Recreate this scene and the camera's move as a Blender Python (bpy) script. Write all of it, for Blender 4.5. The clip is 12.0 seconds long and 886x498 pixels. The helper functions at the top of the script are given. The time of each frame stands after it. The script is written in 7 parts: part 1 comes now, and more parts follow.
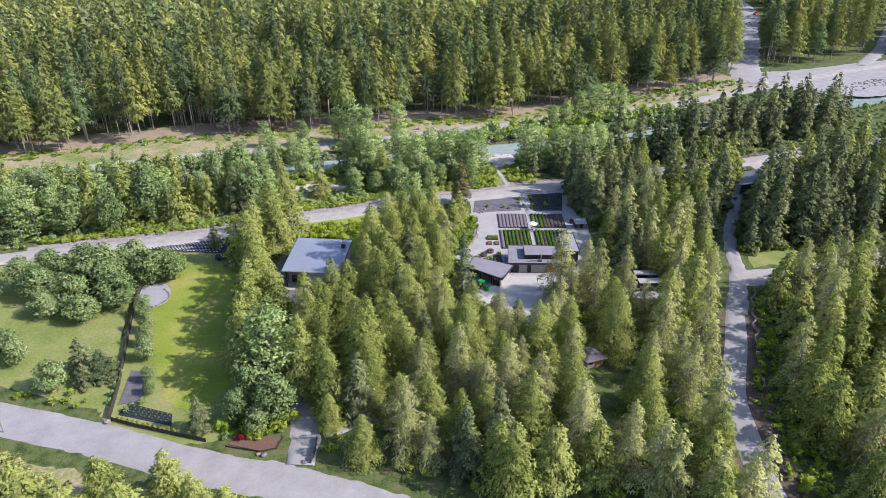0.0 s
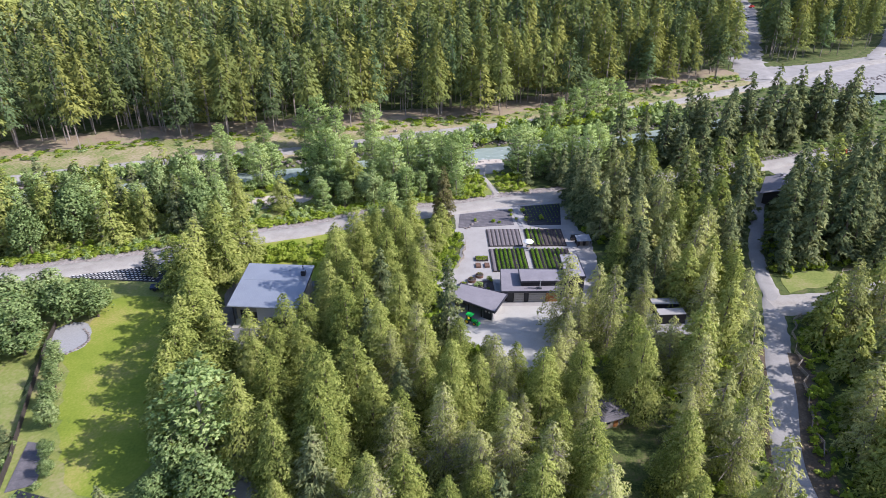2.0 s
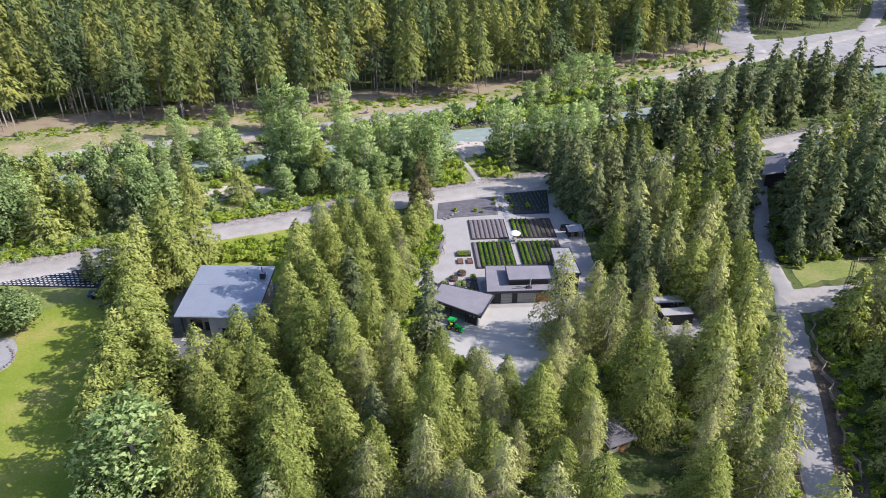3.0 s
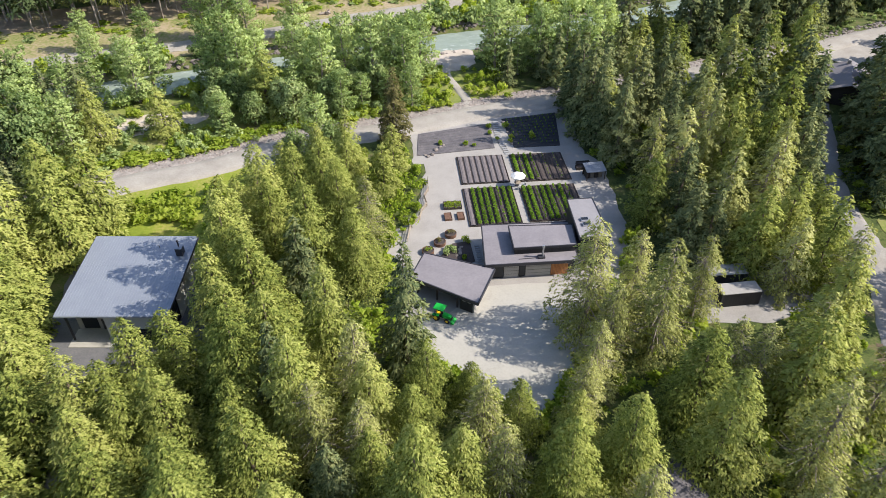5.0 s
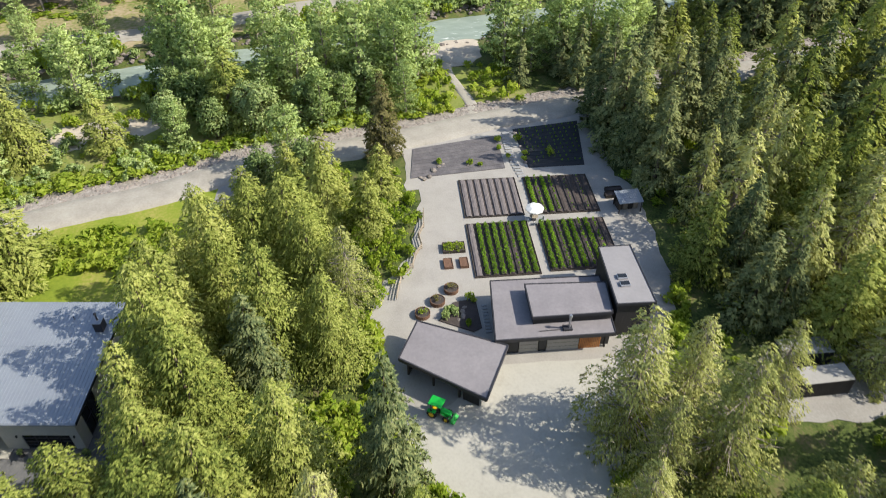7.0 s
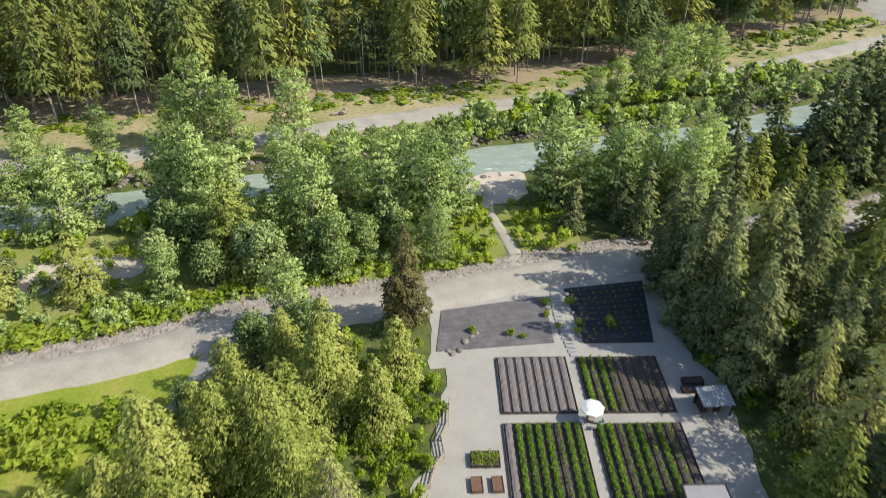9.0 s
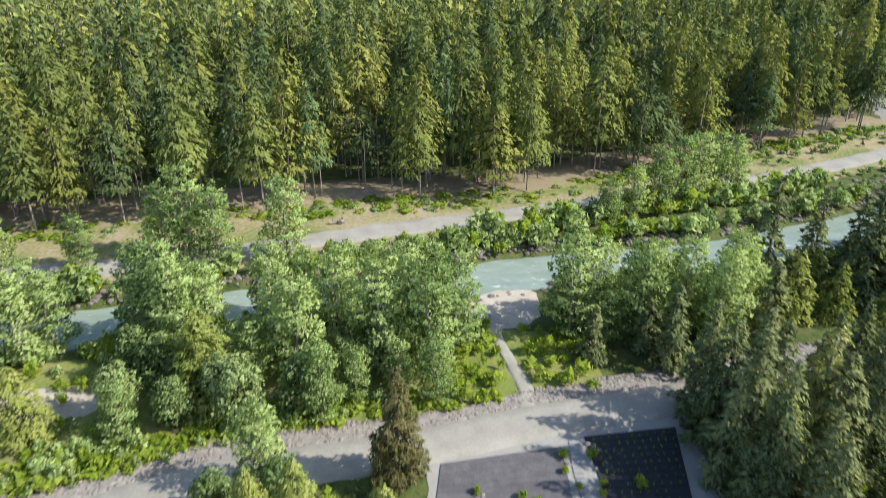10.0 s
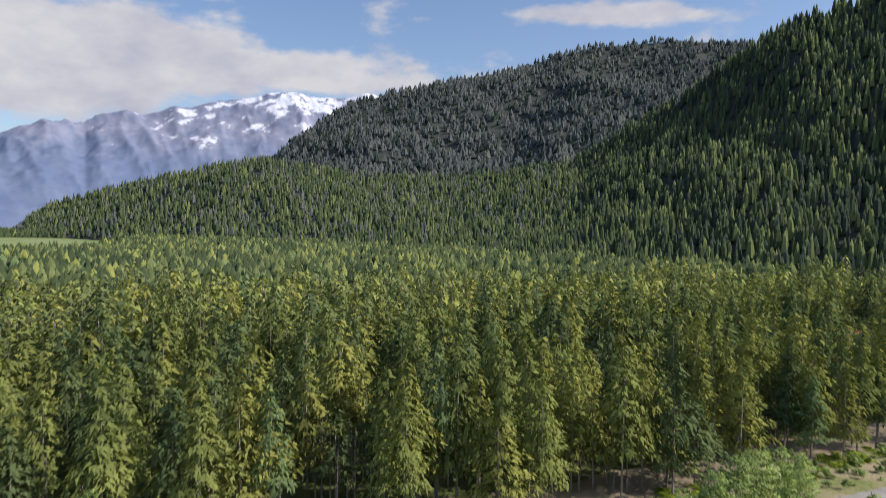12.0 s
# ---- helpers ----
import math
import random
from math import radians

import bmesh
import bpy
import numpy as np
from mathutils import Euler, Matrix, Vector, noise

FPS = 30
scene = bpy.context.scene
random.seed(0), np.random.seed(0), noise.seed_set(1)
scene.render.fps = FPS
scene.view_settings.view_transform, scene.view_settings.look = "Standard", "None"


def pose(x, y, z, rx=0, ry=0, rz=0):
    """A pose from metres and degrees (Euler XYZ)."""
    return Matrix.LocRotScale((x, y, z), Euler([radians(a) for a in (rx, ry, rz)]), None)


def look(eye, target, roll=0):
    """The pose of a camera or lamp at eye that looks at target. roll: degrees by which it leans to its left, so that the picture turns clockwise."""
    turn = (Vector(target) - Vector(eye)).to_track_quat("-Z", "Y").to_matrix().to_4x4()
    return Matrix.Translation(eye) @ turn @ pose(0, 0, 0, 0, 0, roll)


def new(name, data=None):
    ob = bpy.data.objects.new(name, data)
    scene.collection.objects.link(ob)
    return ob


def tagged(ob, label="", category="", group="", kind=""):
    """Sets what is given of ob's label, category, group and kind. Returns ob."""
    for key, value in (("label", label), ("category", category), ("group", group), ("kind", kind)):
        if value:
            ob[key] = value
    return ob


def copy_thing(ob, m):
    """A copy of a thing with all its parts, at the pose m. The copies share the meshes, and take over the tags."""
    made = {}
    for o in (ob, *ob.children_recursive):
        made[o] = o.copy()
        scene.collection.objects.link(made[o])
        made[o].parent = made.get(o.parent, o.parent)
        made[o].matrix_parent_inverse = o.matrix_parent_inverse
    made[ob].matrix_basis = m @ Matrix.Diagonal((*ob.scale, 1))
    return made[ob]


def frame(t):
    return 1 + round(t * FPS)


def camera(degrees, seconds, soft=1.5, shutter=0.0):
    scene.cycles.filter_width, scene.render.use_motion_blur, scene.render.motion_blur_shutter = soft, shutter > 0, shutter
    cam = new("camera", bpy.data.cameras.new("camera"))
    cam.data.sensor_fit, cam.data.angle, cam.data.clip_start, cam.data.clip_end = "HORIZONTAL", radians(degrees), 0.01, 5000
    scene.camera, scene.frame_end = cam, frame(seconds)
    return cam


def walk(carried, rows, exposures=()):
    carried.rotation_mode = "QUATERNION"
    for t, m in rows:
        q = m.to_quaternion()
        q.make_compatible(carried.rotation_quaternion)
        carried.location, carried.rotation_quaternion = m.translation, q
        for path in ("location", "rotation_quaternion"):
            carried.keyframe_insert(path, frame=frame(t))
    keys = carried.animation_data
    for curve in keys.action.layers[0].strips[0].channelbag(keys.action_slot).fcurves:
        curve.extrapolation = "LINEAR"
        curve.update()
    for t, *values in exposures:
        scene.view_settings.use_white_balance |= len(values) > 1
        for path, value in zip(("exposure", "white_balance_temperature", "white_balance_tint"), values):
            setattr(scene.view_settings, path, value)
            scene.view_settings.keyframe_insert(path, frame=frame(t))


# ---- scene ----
cam = camera(64.7, 12.0, soft=0.8, shutter=0.4)
METRES, EYE, TILT, LEAN, TURN = 180.0, 99.0, -29.0, 0.0, 0.0
ROWS = [
    (0.0, 0.0, 0.0, 0.0, 0.0, 0.0, 0.0),
    (0.5, 0.0008, 0.0312, 0.0064, -0.02, 0.0, -0.01),
    (1.0, 0.0015, 0.0768, 0.0148, -0.05, 0.02, -0.03),
    (1.5, 0.0027, 0.1264, 0.0234, -0.27, 0.05, 0.07),
    (2.0, 0.0039, 0.1741, 0.0321, -1.39, 0.07, 0.64),
    (2.5, 0.0049, 0.2247, 0.0409, -2.48, -0.43, 1.22),
    (3.0, 0.0066, 0.2742, 0.0498, -3.24, -1.55, 1.64),
    (3.5, 0.0083, 0.3236, 0.0583, -4.0, -3.43, 2.08),
    (5.5, 0.0258, 0.5271, 0.103, -4.72, -11.24, 2.64),
    (6.0, 0.0294, 0.5606, 0.1127, -4.74, -12.34, 2.66),
    (6.5, 0.0331, 0.5938, 0.1234, -4.74, -12.78, 2.68),
    (8.5, 0.0476, 0.7198, 0.1675, -2.14, -6.37, 1.15),
    (9.0, 0.0513, 0.753, 0.1793, -1.01, -4.46, 0.51),
    (9.5, 0.0551, 0.7892, 0.1929, -0.45, -1.65, 0.14),
    (10.0, 0.0573, 0.8229, 0.206, -0.34, 3.11, -0.06),
    (10.5, 0.0587, 0.8596, 0.2193, -0.41, 9.36, -0.18),
    (11.0, 0.0599, 0.8939, 0.2319, -0.48, 15.14, -0.28),
    (11.5, 0.0606, 0.926, 0.2458, -0.56, 20.74, -0.32),
    (12.0, 0.0619, 0.9593, 0.2603, -0.73, 26.66, -0.45),
]
walk(cam, [(t, pose(0, 0, EYE, TILT, LEAN, TURN) @ pose(METRES * x, METRES * y, METRES * z, 90 + pitch, roll, yaw)) for t, x, y, z, yaw, pitch, roll in ROWS],
     exposures=((0.0, 0.48, 5700, 22), (3.5, 0.52, 5850, 19), (5.5, 0.56, 6450, 12), (9.0, 0.36, 6550, 7), (10.0, 0.42, 6100, 7), (10.5, 0.46, 5800, 7), (11.0, 0.45, 5700, 10), (11.5, 0.30, 5950, 13), (12.0, -0.12, 6150, 16)))


# ---- light, sky ----
SUN_AZ, SUN_EL = 101.0, 40.0     # degrees from +y towards +x, above the horizon
sun_dir = Vector((math.sin(radians(SUN_AZ)) * math.cos(radians(SUN_EL)),
                  math.cos(radians(SUN_AZ)) * math.cos(radians(SUN_EL)), math.sin(radians(SUN_EL))))
sun_data = bpy.data.lights.new("sun", "SUN")
sun_data.energy, sun_data.angle, sun_data.color = 4.85, radians(0.55), (1.0, 0.93, 0.80)
sun = new("sun", sun_data)
sun.matrix_world = look(sun_dir * 300, (0, 0, 0))


def node(tree, kind, **values):
    n = tree.nodes.new(kind)
    for key, value in values.items():
        if key in n.inputs:
            n.inputs[key].default_value = value
    return n


def math_node(tree, op, a, b=None, clamp=False):
    n = tree.nodes.new("ShaderNodeMath")
    n.operation, n.use_clamp = op, clamp
    for i, v in enumerate((a, b)):
        if v is None:
            continue
        if isinstance(v, (int, float)):
            n.inputs[i].default_value = v
        else:
            tree.links.new(v, n.inputs[i])
    return n.outputs[0]


def ramp(tree, fac, stops, soft="LINEAR"):
    n = tree.nodes.new("ShaderNodeValToRGB")
    n.color_ramp.interpolation = soft
    while len(n.color_ramp.elements) < len(stops):
        n.color_ramp.elements.new(0.5)
    for e, (p, c) in zip(n.color_ramp.elements, stops):
        e.position = p
        e.color = (*c, 1) if len(c) == 3 else c
    tree.links.new(fac, n.inputs[0])
    return n.outputs[0]


def mixed(tree, fac, a, b, blend="MIX"):
    n = tree.nodes.new("ShaderNodeMix")
    n.data_type, n.blend_type = "RGBA", blend
    for sock, v in ((n.inputs[0], fac), (n.inputs[6], a), (n.inputs[7], b)):
        if isinstance(v, (int, float)):
            sock.default_value = v
        elif isinstance(v, tuple):
            sock.default_value = (*v, 1)
        else:
            tree.links.new(v, sock)
    return n.outputs[2]


def noise_at(tree, coords, scale, detail=4.0, rough=0.55, stretch=(1, 1, 1)):
    m = tree.nodes.new("ShaderNodeMapping")
    m.inputs["Scale"].default_value = stretch
    tree.links.new(coords, m.inputs[0])
    n = node(tree, "ShaderNodeTexNoise", Scale=scale, Detail=detail, Roughness=rough)
    tree.links.new(m.outputs[0], n.inputs["Vector"])
    return n.outputs["Fac"]


def make_world():
    world = bpy.data.worlds.new("sky")
    scene.world = world
    world.use_nodes = True
    t = world.node_tree
    t.nodes.clear()
    sky = t.nodes.new("ShaderNodeTexSky")
    sky.sky_type, sky.sun_disc = "NISHITA", False
    sky.sun_elevation, sky.sun_rotation = radians(SUN_EL), radians(SUN_AZ)
    sky.air_density, sky.dust_density, sky.ozone_density = 1.0, 1.2, 2.0
    coords = t.nodes.new("ShaderNodeTexCoord").outputs["Generated"]
    sep = t.nodes.new("ShaderNodeSeparateXYZ")
    t.links.new(coords, sep.inputs[0])
    # cumulus banks: soft heaps broken up by noise
    amount = noise_at(t, coords, 5.0, 8.0, 0.60, (1.0, 1.0, 2.4))
    for x, y, z, wide, tall, lift in ((-0.47, 0.86, 0.205, 0.27, 0.125, 0.42), (-0.14, 0.97, 0.20, 0.27, 0.040, 0.30), (0.235, 0.92, 0.275, 0.12, 0.020, 0.26),
                                      (0.42, 0.86, 0.29, 0.07, 0.016, 0.22), (-0.29, 0.91, 0.30, 0.06, 0.02, 0.2), (-0.75, 0.6, 0.25, 0.3, 0.1, 0.4), (0.0, -0.9, 0.4, 0.5, 0.1, 0.3)):
        off = t.nodes.new("ShaderNodeVectorMath")
        off.operation = "SUBTRACT"
        off.inputs[1].default_value = (x, y, z)
        t.links.new(coords, off.inputs[0])
        sc = t.nodes.new("ShaderNodeVectorMath")
        sc.operation = "MULTIPLY"
        sc.inputs[1].default_value = (1 / wide, 1 / wide, 1 / tall)
        t.links.new(off.outputs[0], sc.inputs[0])
        ln = t.nodes.new("ShaderNodeVectorMath")
        ln.operation = "LENGTH"
        t.links.new(sc.outputs[0], ln.inputs[0])
        heap = math_node(t, "SUBTRACT", 1.25, ln.outputs["Value"], True)
        amount = math_node(t, "ADD", amount, math_node(t, "MULTIPLY", heap, lift))
    cover = ramp(t, amount, [(0.60, (0, 0, 0)), (0.74, (1, 1, 1))], "EASE")
    shade = noise_at(t, coords, 6.0, 5.0, 0.6, (1.0, 1.0, 2.0))
    cloud = ramp(t, shade, [(0.35, (3.4, 3.5, 3.9)), (0.6, (4.9, 4.85, 4.7))])
    colour = mixed(t, cover, sky.outputs[0], cloud)
    bg = node(t, "ShaderNodeBackground", Strength=0.15)
    t.links.new(colour, bg.inputs[0])
    out = t.nodes.new("ShaderNodeOutputWorld")
    t.links.new(bg.outputs[0], out.inputs[0])


make_world()


# ---- materials ----
def material(name, colours, scale=1.0, fine=12.0, rough=0.9, bump=0.3, bump_scale=None, metal=0.0, random_amount=0.0,
             spread=(0.32, 0.68), streak=(1, 1, 1)):
    """A surface mottled between two or three colours at two scales, in metres, with fine relief."""
    m = bpy.data.materials.new(name)
    m.use_nodes = True
    t = m.node_tree
    p = t.nodes["Principled BSDF"]
    coords = t.nodes.new("ShaderNodeNewGeometry").outputs["Position"]
    a = noise_at(t, coords, scale, 4.0, 0.6, streak)
    b = noise_at(t, coords, fine, 3.0, 0.6, streak)
    f = math_node(t, "ADD", math_node(t, "MULTIPLY", a, 0.6), math_node(t, "MULTIPLY", b, 0.4))
    stops = [(spread[0] + (spread[1] - spread[0]) * i / (len(colours) - 1), c) for i, c in enumerate(colours)]
    c = ramp(t, f, stops)
    if random_amount:
        rnd = t.nodes.new("ShaderNodeObjectInfo").outputs["Random"]
        hsv = t.nodes.new("ShaderNodeHueSaturation")
        t.links.new(math_node(t, "ADD", math_node(t, "MULTIPLY", rnd, 2 * random_amount), 1 - random_amount), hsv.inputs["Value"])
        t.links.new(c, hsv.inputs["Color"])
        c = hsv.outputs[0]
    t.links.new(c, p.inputs["Base Color"])
    p.inputs["Roughness"].default_value, p.inputs["Metallic"].default_value = rough, metal
    p.inputs["Specular IOR Level"].default_value = 0.3
    if bump:
        bn = node(t, "ShaderNodeBump", Strength=bump, Distance=0.06)
        t.links.new(noise_at(t, coords, bump_scale or fine, 3.0, 0.6, streak), bn.inputs["Height"])
        t.links.new(bn.outputs[0], p.inputs["Normal"])
    return m


def foliage(name, dark, mid, light, glow=0.3, patch=0.18, wide=False, fine=0.0, cones=0.0):
    """Leaves or needles: tint per tree, per clump and by drifts over the wood, with light coming through."""
    m = bpy.data.materials.new(name)
    m.use_nodes = True
    t = m.node_tree
    t.nodes.clear()
    geo = t.nodes.new("ShaderNodeNewGeometry")
    drift = noise_at(t, geo.outputs["Position"], patch, 2.0, 0.5)
    each = geo.outputs["Random Per Island"]
    tree_tint = t.nodes.new("ShaderNodeObjectInfo").outputs["Random"]
    f = math_node(t, "ADD", math_node(t, "MULTIPLY", each, 0.38 if fine else 0.09), math_node(t, "MULTIPLY", drift, (0.52 if fine else 0.5) if not wide else 0.80))
    f = math_node(t, "ADD", f, math_node(t, "MULTIPLY", tree_tint, 0.26))
    if fine:
        # needles and twigs within a spray
        grain = noise_at(t, geo.outputs["Position"], fine, 2.0, 0.7)
        f = math_node(t, "ADD", f, math_node(t, "MULTIPLY", math_node(t, "SUBTRACT", grain, 0.5), 1.3))
    c = ramp(t, f, [(0.28, dark), (0.56, mid), (0.88, light)])
    if cones:
        # brown seed cones and dead twigs crowd the upper boughs
        local = t.nodes.new("ShaderNodeSeparateXYZ")
        t.links.new(t.nodes.new("ShaderNodeTexCoord").outputs["Object"], local.inputs[0])
        high = math_node(t, "ADD", math_node(t, "MULTIPLY", local.outputs[2], 0.05), math_node(t, "MULTIPLY", each, 0.45))
        high = math_node(t, "ADD", high, math_node(t, "MULTIPLY", tree_tint, 0.35))
        c = mixed(t, math_node(t, "MULTIPLY", ramp(t, high, [(1.02, (0, 0, 0)), (1.45, (1, 1, 1))]), cones), c, (0.36, 0.27, 0.15))
    d = node(t, "ShaderNodeBsdfDiffuse")
    tr = node(t, "ShaderNodeBsdfTranslucent")
    t.links.new(c, d.inputs[0])
    t.links.new(mixed(t, 1.0, c, (1.0, 1.0, 0.6), "MULTIPLY"), tr.inputs[0])
    mx = node(t, "ShaderNodeMixShader", Fac=glow)
    t.links.new(d.outputs[0], mx.inputs[1])
    t.links.new(tr.outputs[0], mx.inputs[2])
    out = t.nodes.new("ShaderNodeOutputMaterial")
    t.links.new(mx.outputs[0], out.inputs[0])
    return m


def plain(name, colour, rough=0.6, metal=0.0, vary=0.12, scale=3.0, bump=0.05):
    lo, hi = tuple(c * (1 - vary) for c in colour), tuple(min(1, c * (1 + vary)) for c in colour)
    return material(name, [lo, hi], scale, scale * 9, rough, bump, metal=metal)


M_FLOOR = material("forest_floor", [(0.03, 0.045, 0.012), (0.085, 0.115, 0.026), (0.145, 0.125, 0.060)], 0.35, 3.2, 0.95, 0.9, spread=(0.38, 0.62))
# house yard's asphalt, its grey lowered to stand in for tree shade
M_SHADE_ASPHALT = material("shade_dark_asphalt", [(0.10, 0.10, 0.105), (0.14, 0.14, 0.145), (0.19, 0.185, 0.18)], 0.3, 4.0, 0.9, 0.25)
M_MEADOW = material("meadow_grass", [(0.11, 0.158, 0.032), (0.20, 0.228, 0.056), (0.31, 0.260, 0.135)], 0.09, 1.6, 0.95, 0.5)
M_LAWN = material("lawn_grass", [(0.130, 0.185, 0.018), (0.200, 0.248, 0.026), (0.34, 0.295, 0.090)], 0.09, 2.2, 0.95, 0.25)
M_DRY = material("dry_grass", [(0.13, 0.185, 0.035), (0.27, 0.245, 0.110), (0.38, 0.305, 0.205)], 0.075, 1.2, 0.95, 0.5, spread=(0.40, 0.60))
M_ROAD = material("gravel_road", [(0.235, 0.220, 0.202), (0.295, 0.28, 0.26), (0.35, 0.335, 0.315)], 0.22, 4.0, 0.93, 0.35)
M_TRACK = material("dike_gravel", [(0.27, 0.245, 0.21), (0.34, 0.315, 0.275), (0.41, 0.385, 0.34)], 0.25, 3.5, 0.93, 0.35)
M_COURT = material("court_gravel", [(0.275, 0.257, 0.235), (0.33, 0.312, 0.288), (0.375, 0.355, 0.328)], 0.25, 5.0, 0.93, 0.2)
M_APRON = material("concrete_apron", [(0.34, 0.325, 0.285), (0.40, 0.385, 0.34), (0.44, 0.42, 0.375)], 0.2, 3.0, 0.9, 0.12)
M_ROCK = material("riprap_rock", [(0.13, 0.115, 0.105), (0.22, 0.19, 0.17), (0.32, 0.27, 0.235)], 0.7, 5.0, 0.9, 0.5, random_amount=0.2)
M_SAND = material("river_gravel", [(0.36, 0.31, 0.25), (0.47, 0.41, 0.34), (0.55, 0.49, 0.42)], 0.35, 4.0, 0.95, 0.5)
M_NEEDLES = material("needle_litter", [(0.19, 0.145, 0.095), (0.30, 0.235, 0.16), (0.21, 0.235, 0.085)], 0.16, 2.5, 0.95, 0.5)
M_RUBBLE = material("riprap_rubble", [(0.16, 0.145, 0.13), (0.28, 0.25, 0.225), (0.40, 0.365, 0.33)], 0.9, 5.0, 0.95, 0.8)
M_LITTER = material("bark_litter", [(0.060, 0.048, 0.030), (0.115, 0.085, 0.055), (0.19, 0.15, 0.10)], 0.3, 3.0, 0.95, 0.6)
M_SOIL = material("bed_soil", [(0.050, 0.040, 0.038), (0.085, 0.07, 0.065)], 1.5, 8.0, 0.95, 0.6)
M_COVER = material("row_cover", [(0.13, 0.115, 0.115), (0.19, 0.165, 0.165)], 0.8, 7.0, 0.8, 0.3)
M_TEXTILE = material("landscape_fabric", [(0.085, 0.080, 0.086), (0.125, 0.116, 0.122), (0.185, 0.170, 0.172)], 0.6, 5.0, 0.75, 0.35)
M_BLACK = plain("black_fabric", (0.028, 0.030, 0.036), 0.7, vary=0.3)
M_STEP = plain("path_stone", (0.30, 0.30, 0.30), 0.85, vary=0.15)
M_MEMBRANE = material("roof_membrane", [(0.185, 0.172, 0.184), (0.220, 0.205, 0.217), (0.255, 0.238, 0.248)], 0.3, 2.5, 0.75, 0.08)
M_MEMBRANE_PALE = material("roof_gravel_pale", [(0.235, 0.226, 0.235), (0.285, 0.275, 0.285)], 0.5, 3.0, 0.8, 0.1)
M_FASCIA = plain("dark_fascia", (0.035, 0.035, 0.042), 0.5)
M_CHAR = material("charred_cladding", [(0.022, 0.021, 0.022), (0.045, 0.043, 0.045)], 0.5, 5.0, 0.7, 0.3, streak=(1, 1, 0.15))
M_PANEL = material("grey_panel", [(0.30, 0.29, 0.275), (0.37, 0.355, 0.335)], 0.5, 4.0, 0.7, 0.1)
M_CEDAR = material("cedar_cladding", [(0.30, 0.11, 0.035), (0.44, 0.18, 0.06), (0.50, 0.24, 0.10)], 1.2, 6.0, 0.6, 0.2, streak=(1, 1, 0.2))
M_TIN = material("standing_seam_metal", [(0.29, 0.315, 0.36), (0.34, 0.37, 0.41)], 0.25, 3.0, 0.42, 0.03, metal=0.35)
M_STUCCO = material("pale_stucco", [(0.52, 0.51, 0.49), (0.62, 0.61, 0.58)], 0.4, 4.0, 0.85, 0.1)
M_GLASS = plain("dark_window_glass", (0.02, 0.024, 0.03), 0.08, vary=0.0, bump=0)
M_WOOD = material("weathered_wood", [(0.22, 0.18, 0.14), (0.34, 0.29, 0.23)], 1.5, 9.0, 0.8, 0.3)
M_RUST = plain("corten_planter", (0.145, 0.082, 0.055), 0.8, vary=0.3)
M_TIMBER = plain("dark_timber", (0.055, 0.045, 0.038), 0.8, vary=0.3)
M_GREEN = plain("green_paint", (0.012, 0.36, 0.045), 0.35, vary=0.08)
M_YELLOW = plain("yellow_paint", (0.75, 0.50, 0.02), 0.4, vary=0.08)
M_RUBBER = plain("tyre_rubber", (0.02, 0.02, 0.02), 0.85)
M_WHITE = plain("white_canvas", (0.78, 0.77, 0.74), 0.8, vary=0.06)
M_STEEL = plain("bare_steel", (0.5, 0.5, 0.52), 0.35, 0.8)
M_NAVY = plain("dark_car_paint", (0.045, 0.055, 0.085), 0.25, vary=0.05)
M_RED = plain("red_paint", (0.45, 0.05, 0.04), 0.5)
M_BARK = material("conifer_bark", [(0.10, 0.075, 0.055), (0.19, 0.15, 0.115)], 0.8, 5.0, 0.95, 0.5, random_amount=0.25, streak=(1, 1, 0.25))
M_BARK_PALE = material("pine_bark", [(0.20, 0.165, 0.14), (0.36, 0.31, 0.27)], 0.35, 5.0, 0.95, 0.4, streak=(1, 1, 0.25))
M_CEDAR_LEAF = foliage("cedar_foliage", (0.098, 0.132, 0.032), (0.295, 0.338, 0.080), (0.47, 0.478, 0.155), 0.32, 0.16, fine=6.0, cones=0.5)
M_FIR_LEAF = foliage("fir_foliage", (0.066, 0.096, 0.048), (0.180, 0.215, 0.092), (0.34, 0.35, 0.155), 0.26, 0.16, fine=4.0, cones=0.3)
M_GREY_LEAF = foliage("thin_crown_foliage", (0.175, 0.195, 0.068), (0.39, 0.408, 0.138), (0.57, 0.565, 0.245), 0.34, 0.2, fine=6.0, cones=0.85)
M_BROWN_LEAF = foliage("browning_foliage", (0.090, 0.092, 0.040), (0.20, 0.185, 0.080), (0.34, 0.30, 0.135), 0.42, 0.2, fine=5.0)
M_COTTON_LEAF = foliage("cottonwood_foliage", (0.165, 0.245, 0.088), (0.375, 0.485, 0.175), (0.58, 0.66, 0.29), 0.42, 0.16, fine=4.0)
M_ALDER_LEAF = foliage("alder_foliage", (0.120, 0.180, 0.066), (0.26, 0.35, 0.125), (0.48, 0.55, 0.25), 0.36, 0.2, fine=4.0)
M_BRIGHT_LEAF = foliage("shrub_foliage", (0.11, 0.195, 0.022), (0.25, 0.36, 0.038), (0.44, 0.51, 0.090), 0.52, 0.12, True, 4.0)
M_CROP_LEAF = foliage("crop_foliage", (0.14, 0.26, 0.030), (0.28, 0.45, 0.055), (0.46, 0.60, 0.12), 0.42, 0.8)
M_FAR_LEAF = foliage("far_pine_foliage", (0.155, 0.188, 0.058), (0.35, 0.378, 0.105), (0.55, 0.545, 0.175), 0.24, 0.035)
